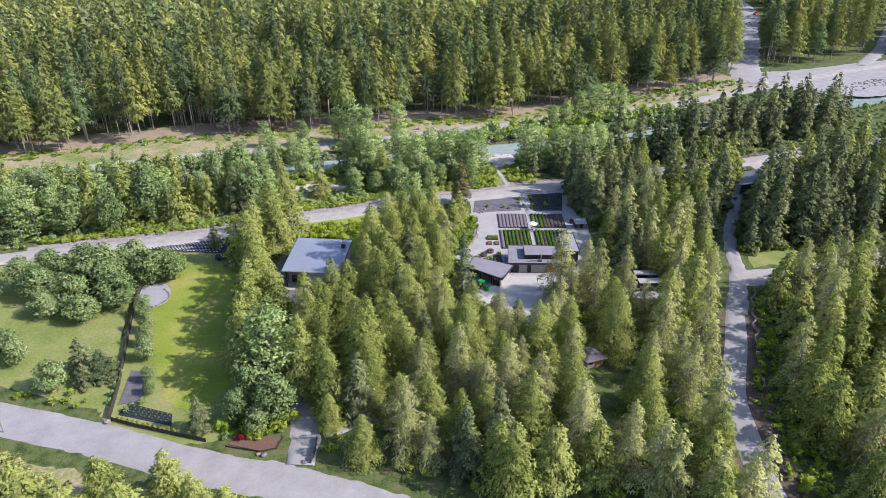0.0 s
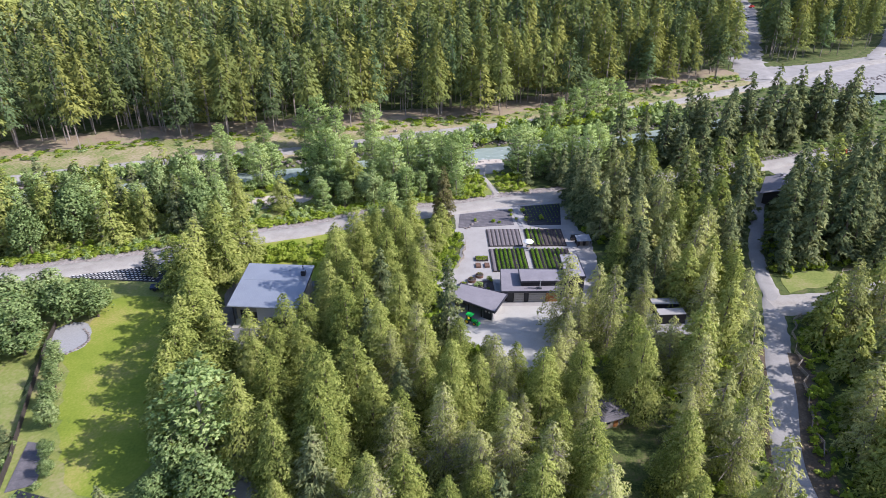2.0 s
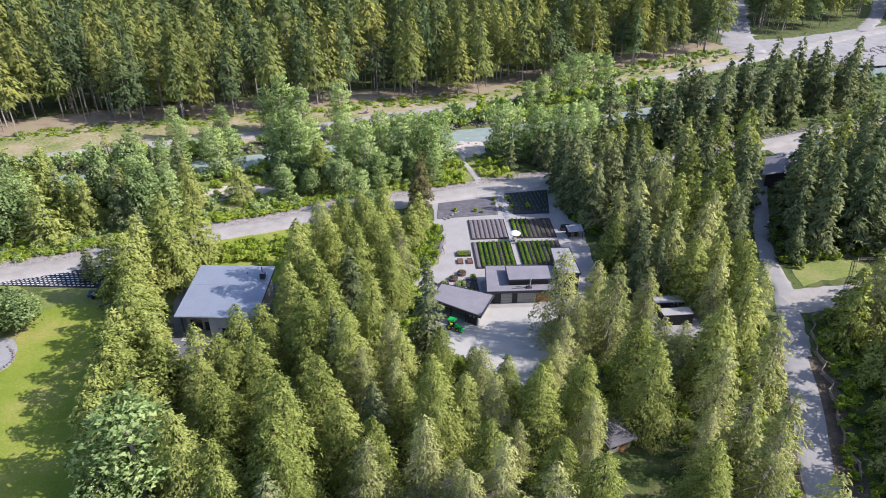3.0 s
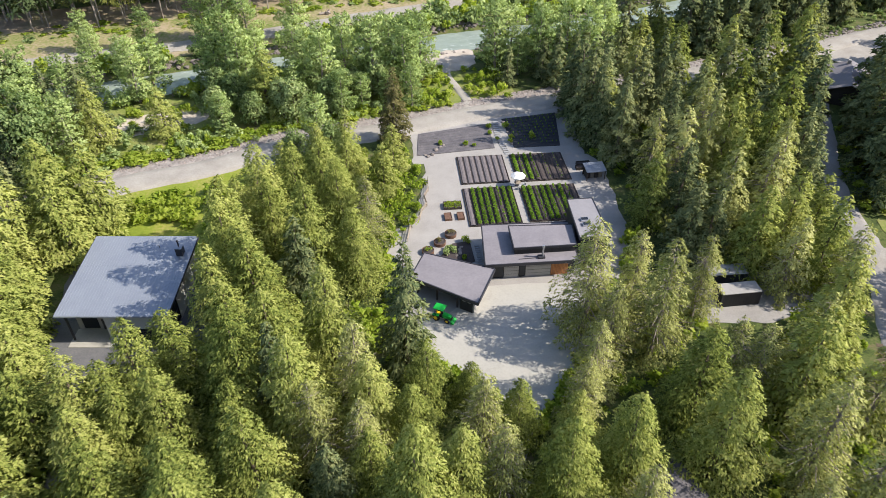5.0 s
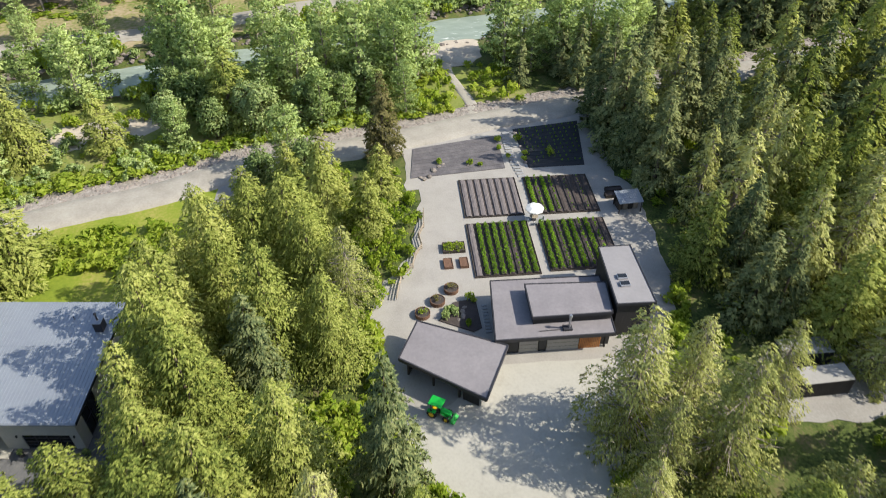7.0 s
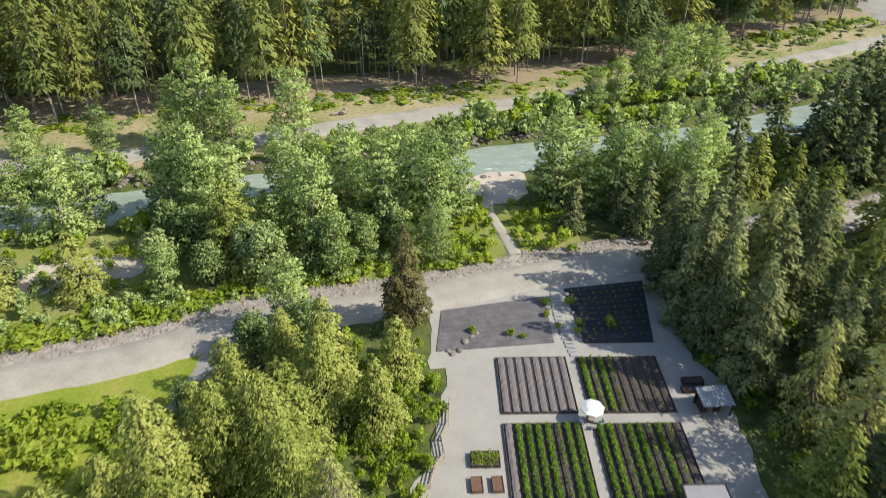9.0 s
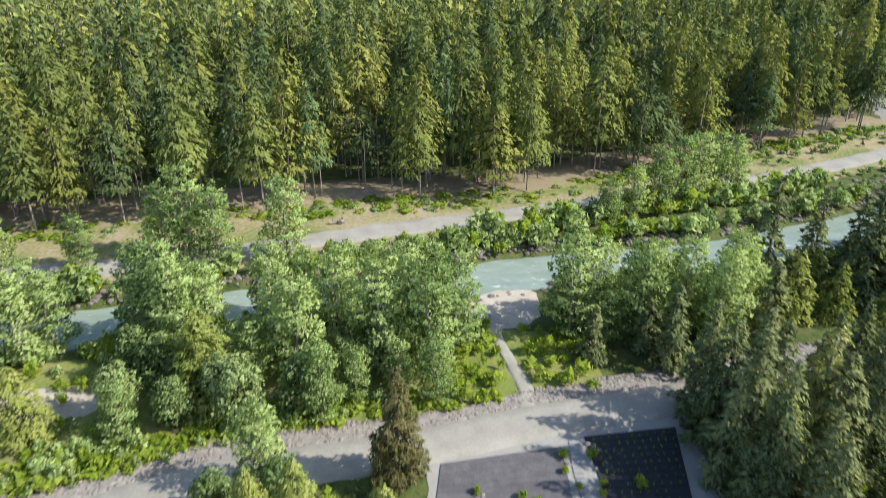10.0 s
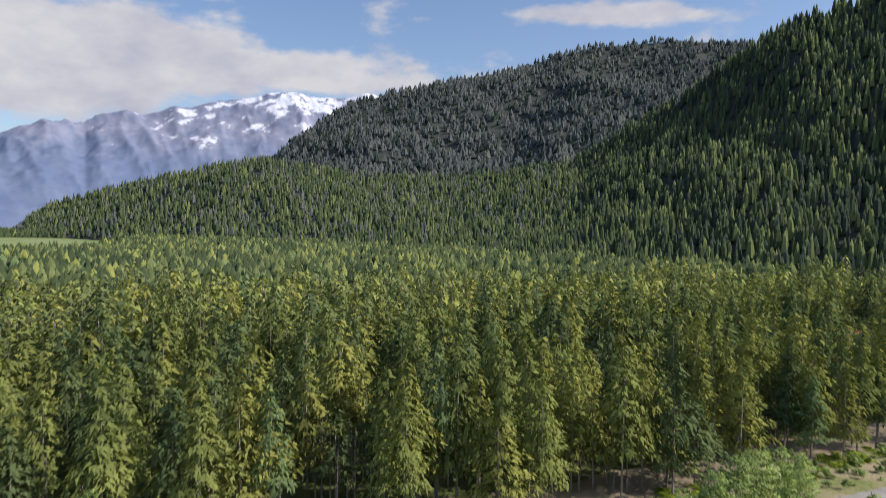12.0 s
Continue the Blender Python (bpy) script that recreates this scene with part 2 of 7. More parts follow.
M_FAR_GOLD = foliage("golden_pine_foliage", (0.20, 0.215, 0.056), (0.41, 0.405, 0.105), (0.61, 0.57, 0.185), 0.24, 0.035)
M_FAR_DARK = foliage("dark_pine_foliage", (0.090, 0.125, 0.055), (0.200, 0.240, 0.090), (0.36, 0.38, 0.140), 0.22, 0.035)
M_FAR_SILVER = foliage("silver_poplar_foliage", (0.17, 0.24, 0.11), (0.30, 0.39, 0.17), (0.46, 0.54, 0.27), 0.44, 0.06)
M_HILL_LEAF = foliage("hill_fir_foliage", (0.038, 0.060, 0.034), (0.073, 0.102, 0.050), (0.128, 0.158, 0.068), 0.26, 0.012, True)
M_HILL_DARK = foliage("dark_hill_foliage", (0.030, 0.045, 0.037), (0.053, 0.071, 0.055), (0.088, 0.107, 0.070), 0.22, 0.012, True)
# fir green greyed towards blue, so the far hill's haze sits in its colour
M_HILL_HAZY = foliage("hazy_hill_foliage", (0.092, 0.105, 0.108), (0.142, 0.155, 0.142), (0.205, 0.215, 0.165), 0.25, 0.006, True)
M_RED_LEAF = foliage("red_maple_foliage", (0.24, 0.02, 0.03), (0.38, 0.045, 0.05), (0.5, 0.09, 0.08), 0.42, 0.5)


def make_water():
    m = bpy.data.materials.new("glacial_water")
    m.use_nodes = True
    t = m.node_tree
    p = t.nodes["Principled BSDF"]
    coords = t.nodes.new("ShaderNodeNewGeometry").outputs["Position"]
    flow = noise_at(t, coords, 0.28, 5.0, 0.65, (0.6, 1.6, 1))
    foam = ramp(t, noise_at(t, coords, 0.55, 6.0, 0.7, (0.5, 1.5, 1)), [(0.60, (0, 0, 0)), (0.70, (1, 1, 1))])
    base = ramp(t, flow, [(0.3, (0.225, 0.275, 0.240)), (0.7, (0.32, 0.375, 0.33))])
    t.links.new(mixed(t, foam, base, (0.72, 0.76, 0.74)), p.inputs["Base Color"])
    p.inputs["Roughness"].default_value = 0.22
    bn = node(t, "ShaderNodeBump", Strength=0.5, Distance=0.15)
    t.links.new(noise_at(t, coords, 1.1, 4.0, 0.6, (0.6, 1.4, 1)), bn.inputs["Height"])
    t.links.new(bn.outputs[0], p.inputs["Normal"])
    return m


def make_snow_rock():
    """Bare rock faces over forest, with snow in the gullies and on the crest; blue haze is mixed into the colours."""
    m = bpy.data.materials.new("hazy_alpine_rock_and_snow")
    m.use_nodes = True
    t = m.node_tree
    p = t.nodes["Principled BSDF"]
    geo = t.nodes.new("ShaderNodeNewGeometry")
    pos = geo.outputs["Position"]
    sep = t.nodes.new("ShaderNodeSeparateXYZ")
    t.links.new(pos, sep.inputs[0])
    height = math_node(t, "MULTIPLY", sep.outputs[2], 1 / 900.0)
    gully = noise_at(t, pos, 0.010, 6.0, 0.6, (1.0, 1.0, 0.35))
    patch = noise_at(t, pos, 0.004, 5.0, 0.6)
    line = math_node(t, "ADD", math_node(t, "MULTIPLY", height, 0.45), math_node(t, "MULTIPLY", gully, 0.85))
    line = math_node(t, "ADD", line, math_node(t, "MULTIPLY", patch, 0.35))
    snow = ramp(t, line, [(0.965, (0, 0, 0)), (1.035, (1, 1, 1))])
    # paled and blued: the haze of distance is painted into these colours
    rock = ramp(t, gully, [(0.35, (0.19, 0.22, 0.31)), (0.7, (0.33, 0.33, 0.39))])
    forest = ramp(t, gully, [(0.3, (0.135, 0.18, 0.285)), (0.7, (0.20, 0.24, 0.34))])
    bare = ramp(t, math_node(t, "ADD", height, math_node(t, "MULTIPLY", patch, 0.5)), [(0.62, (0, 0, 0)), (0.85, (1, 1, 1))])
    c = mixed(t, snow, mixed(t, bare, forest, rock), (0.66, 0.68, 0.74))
    t.links.new(c, p.inputs["Base Color"])
    p.inputs["Roughness"].default_value = 1.0
    p.inputs["Specular IOR Level"].default_value = 0.0
    return m


M_WATER, M_SNOW = make_water(), make_snow_rock()
M_HILL = material("hill_forest_floor", [(0.040, 0.048, 0.042), (0.066, 0.072, 0.056)], 0.02, 0.15, 1.0, 0)
M_FIELD = material("valley_field", [(0.16, 0.22, 0.06), (0.30, 0.33, 0.14)], 0.01, 0.1, 1.0, 0)


# ---- geometry helpers ----
def mesh_ob(name, bm, mat, parent=None, label="", smooth=False):
    me = bpy.data.meshes.new(name)
    bm.normal_update()
    bm.to_mesh(me)
    bm.free()
    for mm in (mat if isinstance(mat, (list, tuple)) else [mat]):
        me.materials.append(mm)
    if smooth:
        me.shade_smooth()
    ob = new(name, me)
    ob.parent = parent
    return tagged(ob, label)


def part(name, bm, mat, parent, label=""):
    return mesh_ob(name, bm, mat, parent, label)


def empty(name, x, y, z=0.0, turn=0.0):
    ob = new(name)
    ob.empty_display_size = 0.5
    ob.matrix_world = pose(x, y, z, 0, 0, turn)
    return ob


def box(bm, cx, cy, cz, sx, sy, sz, turn=0.0, bevel=0.0):
    """A box by its centre and sizes, with worn edges where a bevel is given."""
    r = bmesh.ops.create_cube(bm, size=1.0, matrix=pose(cx, cy, cz, 0, 0, turn) @ Matrix.Diagonal((sx, sy, sz, 1)))
    if bevel:
        edges = {e for v in r["verts"] for e in v.link_edges}
        bmesh.ops.bevel(bm, geom=list(edges), offset=bevel, segments=1, affect="EDGES")
    return bm


def boxed(cx, cy, cz, sx, sy, sz, turn=0.0, bevel=0.0):
    return box(bmesh.new(), cx, cy, cz, sx, sy, sz, turn, bevel)


def tube(bm, a, b, r0, r1, sides=8):
    a, b = Vector(a), Vector(b)
    m = Matrix.Translation((a + b) / 2) @ (b - a).to_track_quat("Z", "Y").to_matrix().to_4x4()
    bmesh.ops.create_cone(bm, cap_ends=True, segments=sides, radius1=r0, radius2=r1, depth=(b - a).length, matrix=m)
    return bm


def prism(bm, pts, z0, z1):
    """A solid from a plan outline, counter-clockwise, between two heights (a height may be a list, corner by corner)."""
    n = len(pts)
    lo = [bm.verts.new((x, y, z0[i] if isinstance(z0, (list, tuple)) else z0)) for i, (x, y) in enumerate(pts)]
    hi = [bm.verts.new((x, y, z1[i] if isinstance(z1, (list, tuple)) else z1)) for i, (x, y) in enumerate(pts)]
    bm.faces.new(hi)
    bm.faces.new(lo[::-1])
    for i in range(n):
        j = (i + 1) % n
        bm.faces.new((lo[i], lo[j], hi[j], hi[i]))
    return bm


def smooth_line(pts, step=2.0):
    """A smooth line through plan points, as an array of about one point a step."""
    p = np.array(pts, float)
    p = np.vstack([2 * p[0] - p[1], p, 2 * p[-1] - p[-2]])
    out = []
    for i in range(1, len(p) - 2):
        n = max(2, int(np.linalg.norm(p[i + 1] - p[i]) / step))
        for k in range(n):
            u = k / n
            out.append(0.5 * (2 * p[i] + (p[i + 1] - p[i - 1]) * u + (2 * p[i - 1] - 5 * p[i] + 4 * p[i + 1] - p[i + 2]) * u * u
                              + (3 * p[i] - p[i - 1] - 3 * p[i + 1] + p[i + 2]) * u ** 3))
    out.append(p[-2])
    return np.array(out)


def distance_to(line, x, y):
    """Distance of plan points (arrays) from a line of plan points."""
    x, y = np.asarray(x, float), np.asarray(y, float)
    best = np.full(x.shape, 1e9)
    for (ax, ay), (bx, by) in zip(line[:-1], line[1:]):
        dx, dy = bx - ax, by - ay
        u = np.clip(((x - ax) * dx + (y - ay) * dy) / (dx * dx + dy * dy + 1e-9), 0, 1)
        best = np.minimum(best, np.hypot(x - ax - u * dx, y - ay - u * dy))
    return best


def inside(poly, x, y):
    x, y = np.asarray(x, float), np.asarray(y, float)
    hit = np.zeros(x.shape, bool)
    for (ax, ay), (bx, by) in zip(poly, poly[1:] + poly[:1]):
        if ay != by:
            hit ^= ((ay > y) != (by > y)) & (x < (bx - ax) * (y - ay) / (by - ay) + ax)
    return hit


def ribbon(name, pts, width, z, mat, label, category, step=2.0, ragged=0.35, crown=0.10, seed=1, drop=0.16):
    """A road: a strip along a smooth line, a little crowned, with ragged verges."""
    rng = np.random.default_rng(seed)
    line = smooth_line(pts, step)
    d = np.gradient(line, axis=0)
    d /= np.linalg.norm(d, axis=1)[:, None]
    side = np.stack([-d[:, 1], d[:, 0]], 1)
    widths = np.interp(np.linspace(0, 1, len(line)), np.linspace(0, 1, len(width)), width) if isinstance(width, (list, tuple)) else np.full(len(line), width)
    bm = bmesh.new()
    rows = []
    for p, s, w in zip(line, side, widths):
        row = []
        for u in (-1, -0.86, -0.4, 0, 0.4, 0.86, 1):
            off = u * w / 2 + (rng.normal(0, ragged) if abs(u) == 1 else 0)
            row.append(bm.verts.new((p[0] + s[0] * off, p[1] + s[1] * off, z + crown * (1 - u * u) - (drop if abs(u) == 1 else 0))))
        rows.append(row)
    for a, b in zip(rows[:-1], rows[1:]):
        for i in range(6):
            bm.faces.new((a[i], b[i], b[i + 1], a[i + 1]))
    bmesh.ops.recalc_face_normals(bm, faces=bm.faces)
    return tagged(mesh_ob(name, bm, mat, smooth=True), label, category, kind="structure")


def patch(name, pts, z, mat, label, category, ragged=0.4, step=1.5, seed=3, curved=True, depth=0.12):
    """A piece of ground cover with an uneven outline that dips under the surrounding ground."""
    rng = np.random.default_rng(seed)
    loop = list(pts) + [pts[0]]
    line = smooth_line(loop, step)[:-1] if curved else np.vstack([np.linspace(a, b, max(2, int(math.dist(a, b) / step)), endpoint=False) for a, b in zip(loop[:-1], loop[1:])])
    line = line + np.clip(rng.normal(0, 1, line.shape), -1.2, 1.2) * min(ragged, 0.28 * step)
    bm = bmesh.new()
    top = [bm.verts.new((x, y, z)) for x, y in line]
    low = [bm.verts.new((x, y, z - depth)) for x, y in line]
    bm.faces.new(top)
    for i in range(len(top)):
        j = (i + 1) % len(top)
        bm.faces.new((low[i], low[j], top[j], top[i]))
    bmesh.ops.recalc_face_normals(bm, faces=bm.faces)
    bmesh.ops.triangulate(bm, faces=[f for f in bm.faces if len(f.verts) > 4])
    return tagged(mesh_ob(name, bm, mat), label, category, kind="structure")


def unit(v):
    return v / (np.linalg.norm(v, axis=-1, keepdims=True) + 1e-9)


def tri_mesh(name, tris, mats, index=None, centre=None, lift=0.62, hint=None, normals=None):
    """A mesh from an array of triangles (n, 3, 3). With a centre line, the shading bends outwards from the crown's axis."""
    n = len(tris)
    if centre is not None or normals is not None:
        # wind every leaf so that its front looks the way its shading does
        if normals is not None:
            way = normals.reshape(-1, 3, 3).sum(1)
        elif hint is not None:
            way = hint
        else:
            way = tris.mean(1) - centre.reshape(-1, 3, 3).mean(1)
        turn = (np.cross(tris[:, 1] - tris[:, 0], tris[:, 2] - tris[:, 0]) * way).sum(1) < 0
        tris = np.where(turn[:, None, None], tris[:, ::-1], tris)
    me = bpy.data.meshes.new(name)
    me.vertices.add(3 * n)
    me.vertices.foreach_set("co", np.ascontiguousarray(tris, np.float32).ravel())
    me.loops.add(3 * n)
    me.loops.foreach_set("vertex_index", np.arange(3 * n, dtype=np.int32))
    me.polygons.add(n)
    me.polygons.foreach_set("loop_start", np.arange(0, 3 * n, 3, dtype=np.int32))
    for mm in (mats if isinstance(mats, (list, tuple)) else [mats]):
        me.materials.append(mm)
    if index is not None:
        me.polygons.foreach_set("material_index", np.ascontiguousarray(index, np.int32))
    me.update(calc_edges=True)
    if centre is not None:
        v = tris.reshape(-1, 3)
        out = v - centre
        out[:, 2] *= 0.35
        out /= np.linalg.norm(out, axis=1)[:, None] + 1e-6
        e = np.cross(tris[:, 1] - tris[:, 0], tris[:, 2] - tris[:, 0])
        e /= np.linalg.norm(e, axis=1)[:, None] + 1e-9
        e = np.repeat(e, 3, axis=0)
        e *= np.sign((e * out).sum(1))[:, None]
        if hint is not None:
            out = unit(np.repeat(hint, 3, axis=0) * 0.8 + out * 0.3)
        nrm = out * 0.62 + np.array((0, 0, lift)) + e * 0.80
        nrm /= np.linalg.norm(nrm, axis=1)[:, None]
        me.normals_split_custom_set_from_vertices(nrm.tolist())
    if normals is not None:
        me.normals_split_custom_set_from_vertices(normals.tolist())
    return me


# ---- plan: lines and areas ----
RIVER = smooth_line([(-420, 140), (-260, 190), (-160, 218), (-110, 229), (-65, 239), (-40, 245), (-20, 251), (9, 258), (38, 265), (68, 271),
                     (120, 292), (190, 322), (270, 362), (420, 430), (700, 520)], 6.0)
NEAR_ROAD = [(-260, 152), (-170, 128), (-120, 115), (-90, 107.5), (-67, 101.5), (-46, 94.7), (-26, 90), (0, 80), (22, 66), (45, 40), (60, 0), (70, -80)]
SIDE_ROAD = [(55, 16), (61, 42), (60, 75), (59, 88), (60.5, 105), (62.5, 116), (69, 132), (73.5, 145), (78.5, 158), (82, 168), (85, 182), (90, 195), (97, 210), (104, 225)]
CROSS_ROAD = [(80, 162), (90, 163), (102, 165), (116, 170), (150, 176), (210, 170)]
DIKE_ROAD = [(-260, 120), (-170, 157), (-120, 174), (-80, 184), (-66, 188.5), (-44, 198), (-31, 201.8), (-15.5, 209), (0, 212.5), (12, 215.5),
             (22, 218.8), (41, 223.5), (62, 229), (100, 241), (131, 252), (154, 259), (200, 276), (300, 316)]
FAR_ROAD = [(-300, 175), (-180, 222), (-120, 244), (-74, 257.5), (-43, 264), (-27, 269.5), (2, 280), (46, 294), (80, 306), (112, 320), (143, 336),
            (180, 356), (230, 383), (320, 420), (480, 470)]
SPUR = [(158, 352), (166, 385), (182, 425), (205, 480), (228, 540), (240, 600), (246, 660)]
SPUR_B = [(232, 388), (262, 425), (296, 476), (330, 530)]
LAWN = [(-63, 170), (-72, 168.5), (-73.5, 158), (-75, 150), (-71, 142), (-67.5, 132), (-63.5, 122), (-58.5, 113.5), (-52, 110), (-46, 116), (-45, 130), (-46, 145), (-50, 158)]
COURT = [(2.5, 173), (5, 179), (8.4, 184), (10, 192), (11.5, 201), (15, 203), (41, 203), (45, 197), (44.5, 186), (43.5, 174), (38, 162), (33, 157),
         (28, 147), (21, 138), (15, 142), (8, 150), (5, 156), (4, 166)]
HOUSE_YARD = [(-44, 148), (-24, 148), (-22, 158), (-23, 176), (-45, 178)]
BACK_YARD = [(-46, 178), (-22, 176), (-19, 190), (-16, 205.5), (-30, 199.5), (-44, 195)]
EDGE = [(-500, 150), (-300, 220), (-175, 252), (-115, 272), (-81, 280), (-57, 283), (-34, 290), (-13, 295), (17, 300), (34, 304.5), (47, 311), (58, 318), (71, 322),
        (94, 336), (114, 345), (149, 362)]
BAR = [(14, 251), (26, 254), (26, 244), (20, 241), (15, 244)]


def river_depth(x, y):
    d = distance_to(RIVER, x, y)
    s = np.clip((d - 2.5) / 6.5, 0, 1)
    return -2.6 * (1 - s * s * (3 - 2 * s))


# ---- ground: one sheet to the horizon, with the river's bed pressed into it ----
def make_ground():
    def spread(dense0, dense1, step, lo, hi):
        core = np.arange(dense0, dense1 + step, step)
        up, v, s = [], dense1, step
        while v < hi:
            s *= 1.25
            v += s
            up.append(v)
        down, v, s = [], dense0, step
        while v > lo:
            s *= 1.25
            v -= s
            down.append(v)
        return np.concatenate([down[::-1], core, up])
    xs, ys = spread(-170, 260, 2.5, -4600, 4600), spread(60, 400, 2.5, -3000, 4900)
    X, Y = np.meshgrid(xs, ys)
    Z = river_depth(X, Y)
    rng = np.random.default_rng(5)
    Z = Z + np.where(Z < -0.3, rng.normal(0, 0.12, Z.shape), rng.normal(0, 0.012, Z.shape)) - 0.02
    verts = np.stack([X, Y, Z], -1).reshape(-1, 3)
    w = len(xs)
    i = np.arange((len(ys) - 1) * (w - 1))
    a = i // (w - 1) * w + i % (w - 1)
    me = bpy.data.meshes.new("ground")
    me.from_pydata(verts.tolist(), [], np.stack([a, a + 1, a + w + 1, a + w], 1).tolist())
    me.materials.append(M_FLOOR)
    me.shade_smooth()
    tagged(new("ground", me), "mossy dark forest floor spreading across the valley", "ground", kind="structure")


make_ground()


def make_river():
    bm = bmesh.new()
    d = np.gradient(RIVER, axis=0)
    d /= np.linalg.norm(d, axis=1)[:, None]
    rows = []
    for (x, y), (dx, dy) in zip(RIVER, d):
        rows.append([bm.verts.new((x - dy * o, y + dx * o, -1.15)) for o in (-9, -4, 4, 9)])
    for a, b in zip(rows[:-1], rows[1:]):
        for i in range(3):
            bm.faces.new((a[i], b[i], b[i + 1], a[i + 1]))
    bmesh.ops.recalc_face_normals(bm, faces=bm.faces)
    tagged(mesh_ob("water", bm, M_WATER), "milky turquoise glacial river with white riffles", "river", kind="structure")


make_river()
ribbon("road_near", NEAR_ROAD, 9.0, 0.05, M_ROAD, "pale grey gravel road along the fence", "road", seed=11)
ribbon("road_side", SIDE_ROAD, [8.0, 8.0, 7.5, 7.0, 6.6, 4.2, 3.6, 3.4], 0.07, M_ROAD, "pale grey gravel lane striped with tree shade", "road", seed=12)
ribbon("lane_verge", [(x + 1.2, y) for x, y in SIDE_ROAD[1:8]], [12, 12, 11.5, 11, 10], 0.035, M_LITTER, "brown littered earth along the lane", "verge", seed=27, ragged=0.7)
ribbon("road_cross", CROSS_ROAD, [9.0, 8.0, 6.0, 5.0], 0.09, M_TRACK, "pale gravel turn-off at the lane junction", "road", seed=13)
ribbon("road_dike", DIKE_ROAD, 6.8, 0.30, M_TRACK, "beige gravel dike road beside riprap", "road", seed=14, crown=0.15, drop=0.42, ragged=0.2)
ribbon("riprap_bed", [(x - 1.2, y + 4.4) for x, y in DIKE_ROAD[2:14]], 3.6, 0.06, M_RUBBLE, "strip of pale broken rubble along the dike", "rubble", seed=26)
ribbon("road_far", FAR_ROAD, [7, 7, 7.5, 7.5, 7, 7, 8, 10, 12], 0.10, M_TRACK, "pale gravel road across the river", "road", seed=15)
ribbon("road_spur", SPUR, [18, 15, 12, 11, 10], 0.12, M_ROAD, "wide gravel clearing leading into the wood", "road", seed=16, ragged=1.0)
ribbon("road_spur_2", SPUR_B, 7.0, 0.14, M_ROAD, "gravel track leading up between the trees", "road", seed=17)
ribbon("drive_house", [(-27, 95), (-27, 104), (-31, 114), (-34, 126), (-35, 138), (-34, 150)], 6.0, 0.06, M_ROAD, "shaded gravel driveway behind the gate", "driveway", seed=18)
ribbon("drive_court", [(20, 141), (14, 130), (4, 118), (-10, 110), (-24, 104)], 4.5, 0.06, M_ROAD, "gravel driveway under the cedars", "driveway", seed=19)
ribbon("footpath", [(21.5, 219), (22.3, 226), (20.6, 233), (19.2, 240), (19.5, 246)], [3.2, 2.2, 2.0, 2.4], 0.07, M_TRACK, "narrow gravel path down to the river", "path", seed=20)
ribbon("drive_back", [(-18, 205), (-19, 198), (-21, 190), (-23, 182)], 5.0, 0.06, M_ROAD, "short gravel ramp from the dike road", "driveway", seed=21)
patch("lawn", LAWN, 0.05, M_LAWN, "mown bright green lawn with pale dry patches", "lawn")
patch("meadow", [(-150, 150), (-118, 172), (-92, 180), (-76, 172), (-80, 150), (-72, 122), (-69, 110), (-90, 116), (-130, 128), (-160, 138)], 0.03, M_MEADOW, "rough green meadow with a worn dry track", "meadow", 0.8)
patch("garden_edge", [(-80, 160), (-77, 140), (-69, 107.5), (-46, 100.5), (-43, 112), (-46, 140), (-50, 168), (-66, 177), (-80, 172)], 0.02, M_MEADOW, "uneven grass under the hedge and the fence", "grass", 0.4)
patch("verge", [(-130, 112), (-92, 99), (-66, 93), (-40, 85), (-24, 80), (-40, 66), (-100, 70), (-150, 95)], 0.03, M_DRY, "dry yellow-green grass verge beside the road", "verge", 0.8)
patch("back_yard", BACK_YARD, 0.04, M_LAWN, "sunlit grass bank behind the house", "grass", 0.5)
patch("house_yard", HOUSE_YARD, 0.035, M_SHADE_ASPHALT, "worn asphalt yard round the house, darkened for tree shade", "yard", 0.4)
patch("court", COURT, 0.05, M_COURT, "pale raked gravel yard round the garden", "yard", 0.3, curved=False)
patch("bed_surround", [(8.6, 200), (42.5, 200), (43.5, 221), (28, 217.5), (9, 212)], 0.04, M_COURT, "pale gravel round the fabric beds", "yard", 0.3, curved=False)
patch("apron", [(17.5, 163.6), (32, 163.4), (33.5, 157), (28.5, 147.5), (21, 138.5), (15.2, 142.2), (8.4, 150.2), (6.2, 156.2), (12, 158.4)], 0.075, M_APRON, "pale concrete parking court before the garages", "parking court", 0.1, curved=False)
patch("meadow_far", [(-330, 160), (-180, 214), (-122, 238), (-75, 251), (-40, 258), (0, 270), (45, 283), (80, 296), (112, 312), (150, 338),
                     (150, 366), (110, 342), (47, 322), (17, 309), (-34, 301), (-81, 291), (-125, 279), (-175, 265), (-330, 215)], 0.035, M_DRY, "strip of dry grass below the far wood", "meadow", 0.8)
ribbon("wood_edge", [(x, y + 6.5) for x, y in EDGE[1:]], [20, 18, 18, 16, 17, 18, 18, 17, 16, 16, 15, 15, 14], 0.075, M_NEEDLES, "brown needle-strewn earth at the wood's edge", "ground", seed=25, ragged=1.3)
patch("meadow_bank", [(-115, 186), (-80, 191), (-46, 204), (-30, 210), (-14, 216), (10, 221), (18, 228), (14, 240), (-20, 240), (-45, 232), (-75, 226), (-115, 216)], 0.035, M_MEADOW, "lush green river bank", "meadow", 0.9)
patch("bank_path", [(17, 222), (26, 226), (33, 228), (32, 238), (25, 241), (17, 238)], 0.045, M_MEADOW, "short grass beside the river path", "meadow", 0.6)
patch("gravel_bar", BAR, 0.06, M_SAND, "tan gravel bar at the river's edge", "gravel bar", 0.5)
